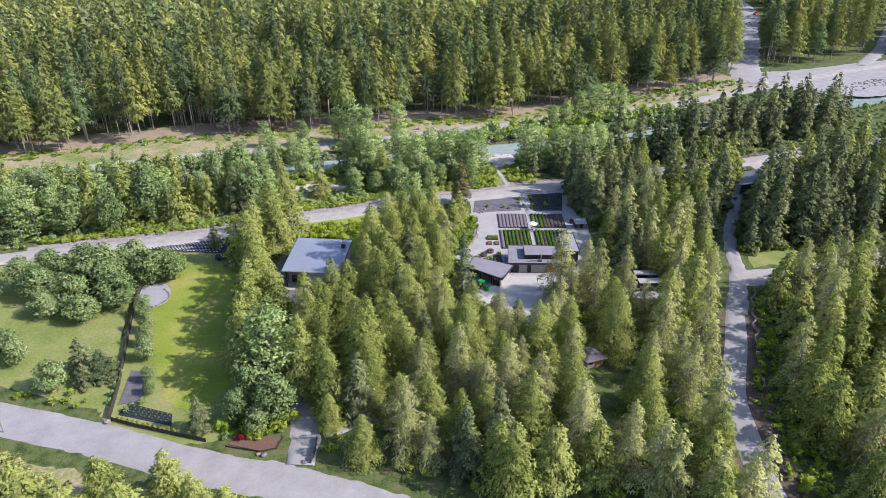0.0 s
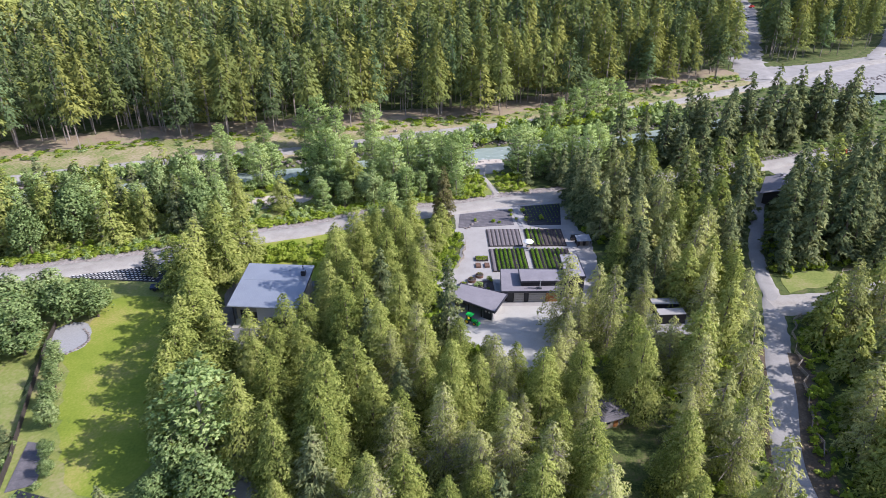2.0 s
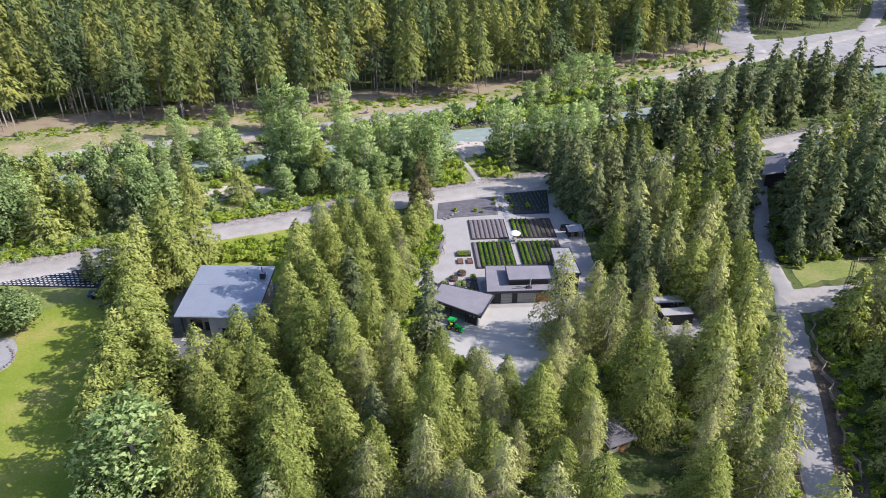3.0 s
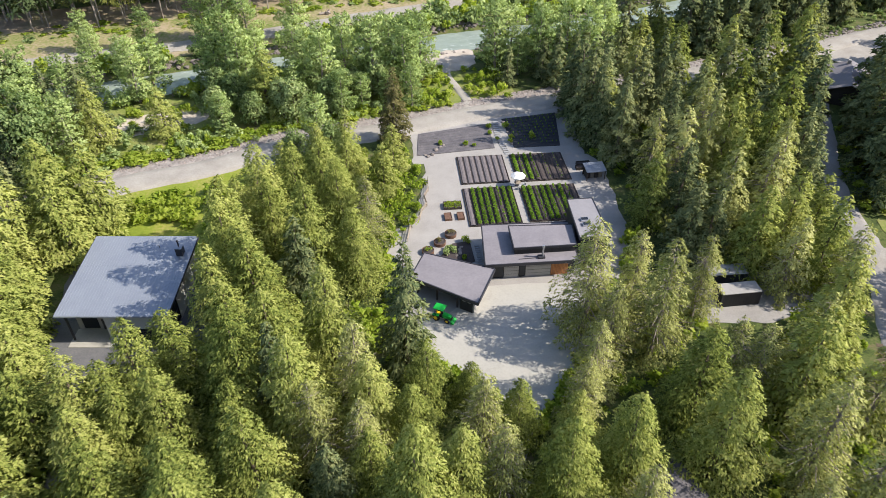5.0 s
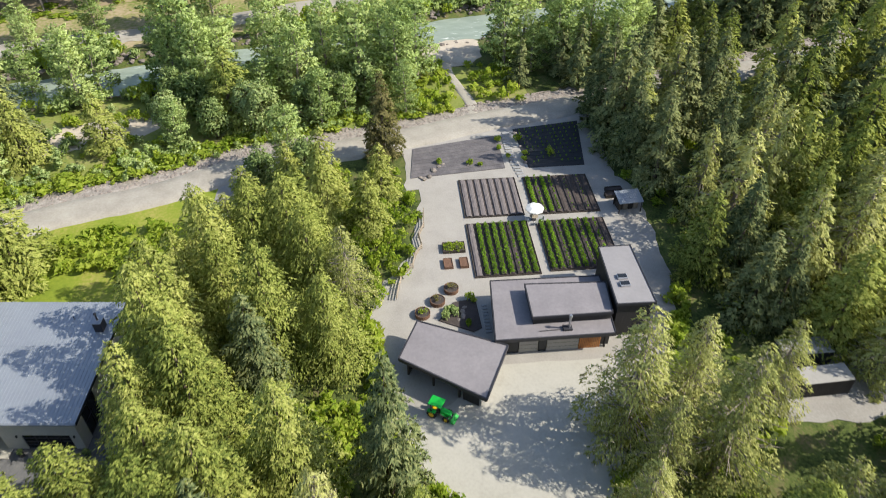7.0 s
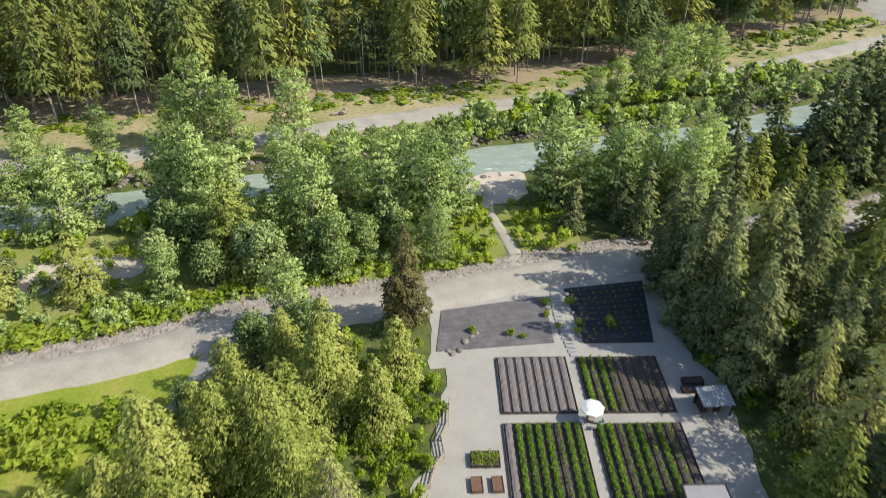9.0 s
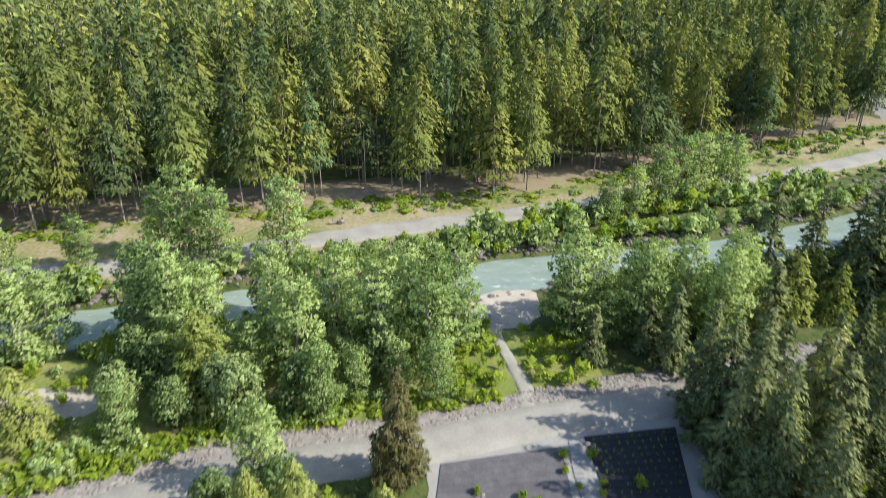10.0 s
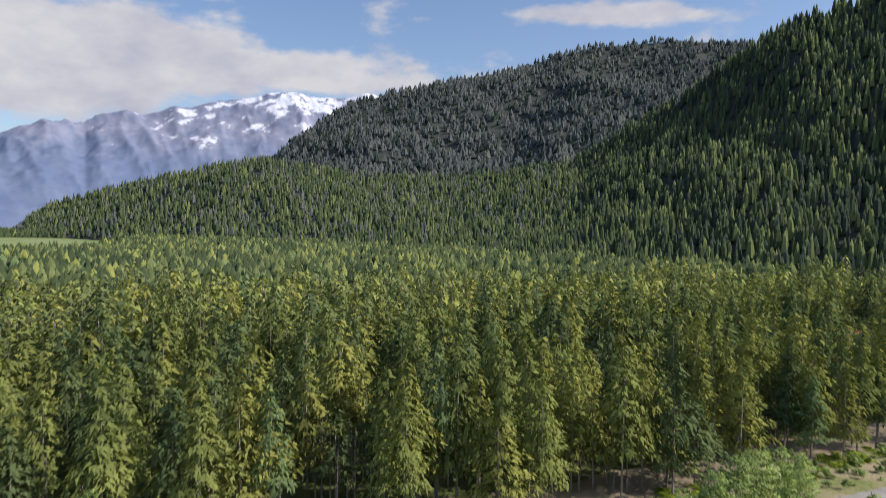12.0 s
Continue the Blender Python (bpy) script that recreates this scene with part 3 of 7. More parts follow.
patch("gravel_bank", [(-66, 213), (-52, 215), (-42, 218), (-35, 221), (-34, 226), (-44, 226), (-54, 223), (-66, 219)], 0.06, M_SAND, "dry sandy side channel", "gravel bar", 0.6)
patch("gravel_flat", [(150, 350), (175, 340), (205, 330), (240, 345), (300, 372), (330, 400), (300, 415), (240, 396), (190, 378), (160, 372)], 0.05, M_ROAD, "broad gravel flat beside the far road", "gravel", 1.0)
patch("yard_cabin", [(112, 248), (140, 256), (150, 252), (138, 240), (118, 236)], 0.05, M_TRACK, "gravel yard behind the cabin", "yard", 0.6)
patch("grass_cabin", [(104, 218), (110, 228), (114, 226), (110, 216)], 0.06, M_LAWN, "small bright lawn by the cabin", "lawn", 0.3)
patch("grass_corner", [(86, 168), (95, 170), (104, 173), (103, 177), (95, 177), (88, 175)], 0.05, M_MEADOW, "sunny grass corner by the junction", "grass", 0.5)
patch("clearing", [(30, 120), (40, 119), (44, 128), (40, 134), (32, 131)], 0.04, M_FLOOR, "needle-strewn clearing round the hut", "clearing", 0.4)
patch("container_yard", [(48, 153), (58, 152), (66, 156), (66, 162), (50, 162)], 0.05, M_ROAD, "gravel yard by the shipping containers", "yard", 0.4)
FIELD = [(-560, 1000), (-440, 1060), (-560, 1500), (-770, 1840), (-1020, 1900), (-1300, 1800), (-1150, 1450), (-720, 1010)]
patch("valley_field", FIELD, 0.6, M_FIELD, "far pale green valley fields", "field", 5.0, step=60)
patch("far_clearing", [(-215, 640), (-190, 640), (-180, 690), (-205, 695)], 0.1, M_DRY, "small pale clearing in the far wood", "clearing", 2.0)


# ---- trees ----
def leafy_crown(rng, h, r, leaves, size=0.45, low=0.12, lobes=18, slim=1.0, hints=False, plume=1.15, fat=1.0):
    """Leaf clumps on the skins of many uneven lobes, with gaps between them."""
    cz, rz = h * (1 + low) / 2, h * (1 - low) / 2
    d = unit(rng.normal(0, 1, (lobes, 3)))
    centre = d * np.array((r * 0.62 * slim, r * 0.62 * slim, rz * 0.72)) * (0.35 + 0.65 * rng.random((lobes, 1)) ** 0.5)
    taper = 1 - 0.35 * np.clip(centre[:, 2] / rz, -0.2, 1)
    centre[:, :2] *= taper[:, None]
    rad = r * (0.30 + 0.24 * rng.random(lobes)) * taper * fat
    k = rng.integers(0, lobes, leaves)
    o = unit(rng.normal(0, 1, (leaves, 3)) + np.array((0, 0, 0.25)))
    pos = centre[k] + o * (rad[k] * (0.72 + 0.38 * rng.random(leaves)))[:, None] * np.array((1, 1, plume))
    pos[:, 2] += cz
    pos[:, 2] = np.maximum(pos[:, 2], 0.25 + 0.3 * rng.random(leaves))
    tip = unit(np.cross(o, rng.normal(0, 1, (leaves, 3))) + o * 0.5 + np.array((0, 0, -0.15)))
    side = unit(np.cross(tip, o + rng.normal(0, 0.5, (leaves, 3))))
    ln = (size * (0.55 + 0.9 * rng.random(leaves)))[:, None]
    tris = np.stack([pos - side * ln * 0.42 - tip * ln * 0.3, pos + side * ln * 0.42 - tip * ln * 0.3, pos + tip * ln * 0.7], 1)
    return (tris, o) if hints else tris


def bough_crown(rng, h, r, leaves, size=0.45, base=0.05, power=0.7, boughs=110, droop=0.35, rise=0.2, broad=0.36, ragged=0.3, hang=0.4, narrow=0.26, loose=0.35, stunted=0.14):
    """Sprays laid along separate boughs that leave a stem, arch and droop: open between the boughs, uneven in reach, pointed at the leader."""
    u = base + (0.985 - base) * (np.arange(boughs) + rng.random(boughs)) / boughs
    az = np.arange(boughs) * 2.399 + rng.normal(0, 0.45, boughs)
    L = r * np.power(np.clip(1 - u, 0.002, 1), power) * (0.72 + 0.28 * np.clip((u - base) / 0.15, 0, 1)) * rng.uniform(1 - ragged, 1 + 0.8 * ragged, boughs)
    L = L * np.where(rng.random(boughs) < stunted, rng.uniform(0.3, 0.7, boughs), 1.0) + 0.28
    turned = rng.uniform(0.6, 1.4, boughs)
    weight = L ** 1.35
    k = rng.choice(boughs, leaves, p=weight / weight.sum())
    s = 0.12 + 0.88 * rng.random(leaves) ** 0.62
    wide = broad * L[k] * np.sqrt(np.clip(1.04 - s, 0, 1)) * s ** 0.35 * 1.35 + 0.06
    lat = rng.uniform(-1, 1, leaves)
    out = np.stack([np.cos(az[k]), np.sin(az[k]), np.zeros(leaves)], 1)
    across = np.stack([-np.sin(az[k]), np.cos(az[k]), np.zeros(leaves)], 1)
    up = np.array((0.0, 0.0, 1.0))
    fall = droop * turned[k]
    z = h * u[k] + L[k] * (rise * s - fall * s * s) - hang * np.abs(lat) * wide + rng.normal(0, 0.05 + 0.04 * L[k], leaves)
    pos = out * (L[k] * s)[:, None] + across * (lat * wide)[:, None] + up * np.maximum(z, 0.25)[:, None]
    run = out + up * (rise - 2 * fall * s)[:, None]
    face = unit(up + out * (0.25 + 1.6 * fall * s)[:, None] + across * (lat * hang)[:, None])
    tip = unit(run * 0.7 + across * (lat * 0.9)[:, None] - up * hang * 0.7 + rng.normal(0, loose, (leaves, 3)))
    side = unit(np.cross(tip, face + rng.normal(0, 0.55, (leaves, 3))))
    ln = (size * (0.55 + 0.9 * rng.random(leaves)))[:, None]
    tris = np.stack([pos - side * ln * narrow - tip * ln * 0.3, pos + side * ln * narrow - tip * ln * 0.3, pos + tip * ln * 0.8], 1)
    hint = unit(face * 0.55 + out * 0.75 + rng.normal(0, 0.22, (boughs, 3))[k])
    return tris, hint


def cone_tris(a, b, r0, r1, sides):
    """A tapered stem between two points, as triangles."""
    a, b = np.array(a, float), np.array(b, float)
    ax = unit(b - a)
    x = unit(np.cross(ax, (0.31, 0.83, 0.45)))
    y = np.cross(ax, x)
    t = np.linspace(0, 2 * np.pi, sides + 1)
    ring = np.cos(t)[:, None] * x + np.sin(t)[:, None] * y
    lo, hi = a + ring * r0, b + ring * r1
    return np.concatenate([np.stack([lo[:-1], lo[1:], hi[1:]], 1), np.stack([lo[:-1], hi[1:], hi[:-1]], 1)])


def stem(rng, h, r, limbs, reach, low=0.2, high=0.9, rise=0.25):
    """A tapered trunk, a little crooked, with bare limbs."""
    k = np.array([(0, 0, -0.3), (*rng.normal(0, 0.012 * h, 2), h * 0.35), (*rng.normal(0, 0.014 * h, 2), h * 0.7), (0, 0, h * 0.86)])
    rr = (r * 1.25, r * 0.8, r * 0.42, 0.03)
    out = [cone_tris(k[i], k[i + 1], rr[i], rr[i + 1], 7) for i in range(3)]
    for _ in range(limbs):
        u = low + (high - low) * rng.random()
        p = np.array([np.interp(u * h, k[:, 2], k[:, j]) for j in range(3)])
        p[2] = u * h
        az = rng.random() * 6.283
        ln = reach * (1.05 - u) * (0.6 + 0.5 * rng.random())
        q = p + ln * np.array((math.cos(az), math.sin(az), rise * (0.4 + rng.random())))
        out.append(cone_tris(p, q, r * 0.3 * (1.1 - u), 0.02, 3))
    return np.concatenate(out)


def tree_kind(name, seed, mats, crown, trunk, axis, lift=0.62):
    """Four shapes of one kind of tree, each twenty metres (or one unit of its own height) tall: meshes for trunk and crown."""
    shapes = []
    for k in range(4):
        rng = np.random.default_rng(seed + k)
        c, st = crown(rng), trunk(rng)
        c, hint = c if isinstance(c, tuple) else (c, None)
        v = c.reshape(-1, 3)
        centre = np.stack([np.zeros(len(v)), np.zeros(len(v)), v[:, 2] * 0.8 + axis * 0.2], 1)
        shapes.append((tri_mesh(name + "_crown", c, mats[0], centre=centre, hint=hint, lift=lift), tri_mesh(name + "_trunk", st, mats[1])))
    return shapes


def cedar_shape(leaves, size, boughs, narrow=0.26):
    return lambda g: bough_crown(g, 20, 6.0, leaves, size, 0.04, 0.72, boughs, 0.42, 0.22, 0.40, 0.30, 0.45, narrow)


def fir_shape(leaves, size, boughs, narrow=0.26, reach=5.0):
    return lambda g: bough_crown(g, 20, reach, leaves, size, 0.04, 0.90, boughs, 0.30, 0.10, 0.34, 0.36, 0.28, narrow)


def thin_shape(leaves, size, boughs, narrow=0.22):
    return lambda g: bough_crown(g, 20, 5.0, leaves, size, 0.05, 0.62, boughs, 0.50, 0.16, 0.34, 0.42, 0.6, narrow, 0.42, 0.28)


KINDS = {}
KINDS["cedar"] = tree_kind("cedar", 100, (M_CEDAR_LEAF, M_BARK), cedar_shape(10500, 0.37, 210, 0.28), lambda g: stem(g, 20, 0.34, 12, 2.2), 7.0, 0.12)
KINDS["fir"] = tree_kind("fir", 200, (M_FIR_LEAF, M_BARK), fir_shape(5000, 0.56, 130), lambda g: stem(g, 20, 0.32, 12, 2.2), 7.0, 0.12)
KINDS["thin"] = tree_kind("thin_cedar", 300, (M_GREY_LEAF, M_BARK_PALE), thin_shape(6500, 0.37, 150, 0.25), lambda g: stem(g, 20, 0.40, 110, 6.4, 0.2, 0.95, 0.04), 7.0, 0.12)
KINDS["brown"] = tree_kind("brown_fir", 400, (M_BROWN_LEAF, M_BARK), fir_shape(6500, 0.5, 130, 0.26, 4.9), lambda g: stem(g, 20, 0.36, 24, 3.2), 7.0, 0.12)
KINDS["cottonwood"] = tree_kind("cottonwood", 500, (M_COTTON_LEAF, M_BARK_PALE), lambda g: bough_crown(g, 13, 3.3, 3400, 0.35, 0.03, 0.30, 76, 0.15, 0.62, 0.55, 0.30, 0.06, 0.42, 0.7, 0.15),
                                lambda g: stem(g, 13, 0.24, 16, 3.4, 0.25, 0.9, 0.9), 7.0, 0.30)
KINDS["alder"] = tree_kind("alder", 600, (M_ALDER_LEAF, M_BARK), lambda g: leafy_crown(g, 9, 3.4, 3200, 0.33, 0.04, 56, hints=True, plume=1.2, fat=0.7),
                           lambda g: stem(g, 8.4, 0.18, 14, 3.2, 0.15, 0.9, 0.8), 4.0, 0.30)
KINDS["back_fir"] = tree_kind("back_fir", 800, (M_FIR_LEAF, M_BARK), fir_shape(1800, 0.82, 96, 0.32), lambda g: stem(g, 20, 0.32, 6, 2.2), 7.0, 0.12)
KINDS["back_cedar"] = tree_kind("back_cedar", 850, (M_CEDAR_LEAF, M_BARK), cedar_shape(1800, 0.84, 96, 0.32), lambda g: stem(g, 20, 0.32, 6, 2.2), 7.0, 0.12)
KINDS["mid_thin"] = tree_kind("mid_thin", 890, (M_GREY_LEAF, M_BARK_PALE), thin_shape(3400, 0.54, 110, 0.26), lambda g: stem(g, 20, 0.40, 60, 6.2, 0.25, 0.95, 0.05), 7.0, 0.12)
KINDS["mid_fir"] = tree_kind("mid_fir", 820, (M_FIR_LEAF, M_BARK), fir_shape(4000, 0.56, 120, 0.28), lambda g: stem(g, 20, 0.32, 8, 2.2), 7.0, 0.12)
KINDS["mid_cedar"] = tree_kind("mid_cedar", 870, (M_CEDAR_LEAF, M_BARK), cedar_shape(4200, 0.56, 130, 0.30), lambda g: stem(g, 20, 0.32, 8, 2.2), 7.0, 0.12)
HEIGHT = dict(mid_thin=20, mid_fir=20, mid_cedar=20, back_fir=20, back_cedar=20, cedar=20, fir=20, thin=20, brown=20, cottonwood=14, alder=9)
NAMES = dict(cedar=("cedar_tree", "tall western cedar with drooping yellow-green sprays"), fir=("fir_tree", "dark green pointed fir in the wood"),
             thin=("thin_cedar_tree", "ageing cedar with a thin grey-green crown and bare limbs"), brown=("brown_fir_tree", "browning fir beside the dike road"),
             cottonwood=("cottonwood_tree", "young cottonwood with pale silvery green leaves"), alder=("alder_tree", "rounded leafy green alder"))
NAMES["mid_thin"] = NAMES["thin"]
NAMES["mid_fir"], NAMES["mid_cedar"] = NAMES["fir"], NAMES["cedar"]
NAMES["back_fir"], NAMES["back_cedar"] = NAMES["fir"], NAMES["cedar"]
tree_rng = np.random.default_rng(77)
PLANTED = []


def plant(kind, x, y, h, stout=1.0, group="", label=""):
    kind = kind.replace("back_", "")
    if kind in ("cedar", "fir", "thin") and not (92 < y < 162 and -38 < x < 50 or 160 < y < 184 and -26 < x < 8):
        kind = ("mid_" if kind == "thin" or 80 < y < 226 and -75 < x < 75 else "back_") + kind
    crown, trunk = KINDS[kind][int(tree_rng.integers(4))]
    name, words = NAMES[kind]
    k = h / HEIGHT[kind]
    wide = stout * k ** 0.75
    e = empty(name, x, y, float(river_depth(x, y)), tree_rng.random() * 360)
    e.scale = (wide * (0.92 + 0.16 * tree_rng.random()), wide * (0.92 + 0.16 * tree_rng.random()), k)
    for part_name, me in (("trunk", trunk), ("crown", crown)):
        ob = new(part_name, me)
        ob.parent = e
    tagged(e, label or words, "tree", group or NAMES[kind][0].replace("_", " ") + "s")
    PLANTED.append((x, y))
    return e


ROADS = [(smooth_line(NEAR_ROAD, 5), 6.0), (smooth_line(SIDE_ROAD[:9], 5), 5.6), (smooth_line(SIDE_ROAD[8:], 5), 3.4), (smooth_line(CROSS_ROAD, 5), 6.0), (smooth_line(DIKE_ROAD, 5), 5.0),
         (smooth_line(FAR_ROAD, 5), 5.5), (smooth_line(SPUR, 8), 8.5), (smooth_line(SPUR_B, 8), 5.5), (RIVER, 9.5),
         ([(-27, 95), (-27, 104), (-31, 114), (-34, 126), (-35, 138), (-34, 150)], 4.0)]
CLEAR = [LAWN, COURT, HOUSE_YARD, BACK_YARD, BAR,
         [(8, 200), (8, 216), (42, 222), (43, 200)], [(26.5, 109), (36.5, 106), (41, 118), (44, 130), (33, 132), (29, 121)], [(49, 151.5), (60, 151.5), (64, 156), (60, 163), (50, 163)],
         [(104, 214), (120, 228), (140, 247), (130, 252), (112, 242)], [(150, 350), (205, 330), (330, 385), (330, 412), (240, 400), (160, 376)],
         [(17, 222), (25, 222), (24, 250), (14, 250), (18, 236)], [(85, 167), (103, 171), (103, 175), (90, 175)], [(-24, 183), (-10, 187), (-10, 207), (-24, 205)],
         [(-44, 100), (-31, 100), (-31, 113), (-40, 115), (-45, 112)], [(-12, 155), (-4, 149), (2, 152), (3, 163), (-8, 163)],
         [(41, 141), (47, 138), (56, 147), (58, 152), (48, 154)]]


def is_clear(x, y, gap=0.0):
    ok = np.ones(np.shape(x), bool)
    for line, d in ROADS:
        ok &= distance_to(line, x, y) > d + gap
    for area in CLEAR:
        ok &= ~inside(area, x, y)
    return ok


def scatter(area, step, seed, gap=0.0, apart=3.0):
    """Jittered places within an area, off the roads and clearings and away from what is planted."""
    rng = np.random.default_rng(seed)
    a = np.array(area)
    X, Y = np.meshgrid(np.arange(a[:, 0].min(), a[:, 0].max(), step), np.arange(a[:, 1].min(), a[:, 1].max(), step))
    x = (X + (np.arange(X.shape[0]) % 2)[:, None] * step / 2).ravel() + rng.uniform(-0.42, 0.42, X.size) * step
    y = Y.ravel() + rng.uniform(-0.42, 0.42, X.size) * step
    ok = inside(area, x, y) & is_clear(x, y, gap)
    x, y = x[ok], y[ok]
    if PLANTED and apart and len(x):
        p = np.array(PLANTED)
        far = np.array([np.min(np.hypot(p[:, 0] - u, p[:, 1] - v)) > apart for u, v in zip(x, y)], bool)
        x, y = x[far], y[far]
    return x, y, rng


# trees that stand out: plan place and height
GROVE_CEDARS = [(-29.6, 116.5, 20), (-27, 127, 17), (-22.7, 136.8, 16), (-15.9, 119.6, 23), (-12, 128.8, 18), (-5.8, 133.5, 16), (0.4, 136, 16.5),
                (4.9, 123.4, 20.5), (3.1, 113.4, 20), (12.1, 115.8, 16.5), (-14.7, 141.1, 21), (-1.2, 140.9, 17), (-7.9, 136.4, 20), (-32.6, 138.9, 17),
                (-22.8, 109.7, 16.5), (-22.3, 104.8, 9), (-14.8, 96, 12), (-2.4, 94.9, 13), (8.1, 103.6, 13), (-16.4, 147.8, 18.5), (-26.5, 142.4, 18),
                (-19.2, 166.8, 20.5), (-14, 172, 17), (-8, 166, 20), (-11, 180, 18), (-4, 176, 17), (-3.2, 196.7, 14.5), (-3.3, 192.7, 13)]
EAST_CEDARS = [(20.5, 124.8, 18), (25.2, 106.9, 19), (38.8, 128, 19), (36.8, 154.2, 17), (37.8, 147, 21), (25.1, 103.1, 15), (38, 97, 17), (71.5, 168.9, 14),
               (27.9, 127.5, 17), (57.4, 172.2, 18), (53.7, 179.2, 15), (67.3, 176.9, 20), (70.4, 186.5, 18), (51.6, 176, 17), (48.9, 200.4, 17), (55.7, 194.2, 18),
               (47.5, 208, 15), (86.5, 131, 22), (78, 124.6, 12), (73, 100, 19), (-6, 186, 15), (3, 190, 11), (5, 197.7, 10.5)]
FIRS = [(75.8, 198.5, 17), (113.9, 195.3, 26), (91.9, 262.5, 22), (123.8, 267.9, 29), (162.8, 284.5, 24), (67.2, 256.4, 21), (-54, 180, 17),
        (-48, 104.2, 9.5), (43.5, 231, 14), (46, 205, 16),
        (104, 200, 22), (97, 192, 20), (118, 205, 22), (130, 215, 24), (60, 238, 15), (-63, 200, 12), (112, 178, 14)]
COTTONWOODS = [(-36.3, 117, 21.5), (-4.4, 235.3, 12), (2, 231, 13), (9, 230, 13), (-9, 228, 12), (13, 236, 12), (6, 240, 11), (-36, 265, 14), (-30, 262, 12),
               (-18, 266, 12), (30.7, 240, 12.5), (35, 243, 11), (40.9, 238.8, 12), (52, 235.8, 12), (48, 240, 12), (57, 243, 12), (45, 246, 10), (-13, 236, 10),
               (-11, 246, 9), (0, 247, 9), (-47, 236, 10), (-55, 262, 8), (-9.5, 207, 9), (58, 289, 11), (63, 292, 12), (68, 295, 12)]
for i, row in enumerate(GROVE_CEDARS):
    plant("thin" if i % 3 == 2 and i < 20 and row[0] > -12 else "cedar", *row)
for i, row in enumerate(EAST_CEDARS):
    plant("thin" if i in (3, 4, 9, 11, 17) else "fir" if row[0] > 44 and row[1] > 170 and i % 4 else "cedar", *row)
plant("thin", 29.8, 152.4, 20.6, 1.1, label="large ageing cedar with bare grey limbs beside the court")
for row in [(-46.5, 139, 17), (-46.5, 149, 17), (-45.5, 131, 16), (-48.5, 158, 16), (-44, 124, 17), (-51, 164, 15), (-45.2, 135, 16), (-47, 144, 17), (-47.6, 153.5, 17), (-39.5, 131, 15), (-39, 139.5, 14), (-30.5, 133, 15), (-29.6, 140, 14)]:
    plant("cedar", *row, 1.15)
for row in [(-15, 196, 9), (-12, 190, 11), (-9, 200, 10), (-16, 188, 10)]:
    plant("cedar", *row, 1.1)
for row in [(-13.5, 202.5, 8), (-6.5, 204, 8.5), (-19.5, 193, 5)]:
    plant("alder", *row, 1.1, label="leafy alder beside the dike road")
plant("fir", 5, 147.4, 23, 0.82, label="slender olive conifer beside the barn")
for row in [(28, 141, 14), (31.5, 146.5, 15), (25.5, 136.5, 13), (46.8, 154.5, 15)]:
    plant("thin", *row)
for row in [(12.5, 140.5, 9), (17.5, 135.5, 11), (-18.5, 161, 22.5), (-18.8, 173.5, 16), (7, 141, 13), (-19.5, 154.5, 18.5)]:
    plant("cedar", *row)
for row in [(44.6, 221.5, 17), (44.2, 215, 20), (45, 209.5, 21), (45.4, 203.4, 21), (48.5, 212, 20), (49.5, 218, 18), (47.6, 196.5, 18), (96.2, 181, 23), (92.5, 186, 21), (104.8, 182.7, 24), (109.5, 184, 22), (100, 188, 24), (106, 190, 21), (113, 188, 20), (88.6, 178, 13), (97, 196, 19), (116.1, 270.7, 26),
            (128.1, 265.6, 25), (135.5, 274.2, 28), (144.3, 273.7, 27), (157.2, 277.7, 25), (96.5, 263.1, 20), (80.5, 190, 18), (84, 198, 19), (90.5, 207, 18), (103, 205, 20), (74, 178, 17)]:
    plant("fir", *row)
for i, row in enumerate([(88, 154, 14), (93, 156.5, 16), (99, 157.5, 16), (105, 159.5, 16), (111, 161, 18), (96, 150, 17), (104, 152, 18), (118, 163, 17), (83.5, 147, 15), (61.5, 157.5, 15)]):
    plant("thin" if i % 2 else "cedar", *row)
for row in FIRS:
    plant("fir", *row)
for i, (x, y, h) in enumerate(COTTONWOODS):
    plant("cottonwood", x, y, h * (1.0 if i == 0 else 1.45), 1.45 if i == 0 else 1.05, label="tall silver-leaved poplar beside the lawn" if i == 0 else "")
for row in [(73, 298, 12), (78, 300, 11), (52, 286, 9), (46, 283, 8), (-50, 232, 11), (-56, 246, 9), (-62, 240, 9), (-28, 242, 10), (-33, 236, 10), (-24, 236, 11), (-16, 243, 11),
            (-5, 243, 11), (4, 246, 10), (10, 244, 10), (-70, 262, 8), (-42, 268, 11), (-64, 250, 8), (-74, 232, 9), (-82, 228, 10), (-30, 236, 14), (-27, 232, 13), (-35, 240, 12)]:
    plant("cottonwood", row[0], row[1], row[2] * 1.4)
for row in [(-49, 181, 20), (-44.5, 184.5, 17), (-47, 176, 17), (-53, 175, 18), (-57, 171, 16), (-52, 187, 16)]:
    plant("cedar", *row, 1.2)
for x, y, h, wide in [(-33.5, 107, 12, 1.5), (-39.5, 112.5, 13, 1.4), (-41, 106.5, 9, 1.3), (-36.5, 103.5, 7, 1.3)]:
    plant("alder", x, y, h, wide * 0.85, label="low dark green alder beside the gate")
plant("brown", 5.7, 208.6, 16.5)
plant("cedar", -20.5, 222.9, 15, 1.35, label="broad golden green cedar on the river bank")
plant("cedar", -41, 216, 11, 1.2, label="golden green cedar on the river bank")
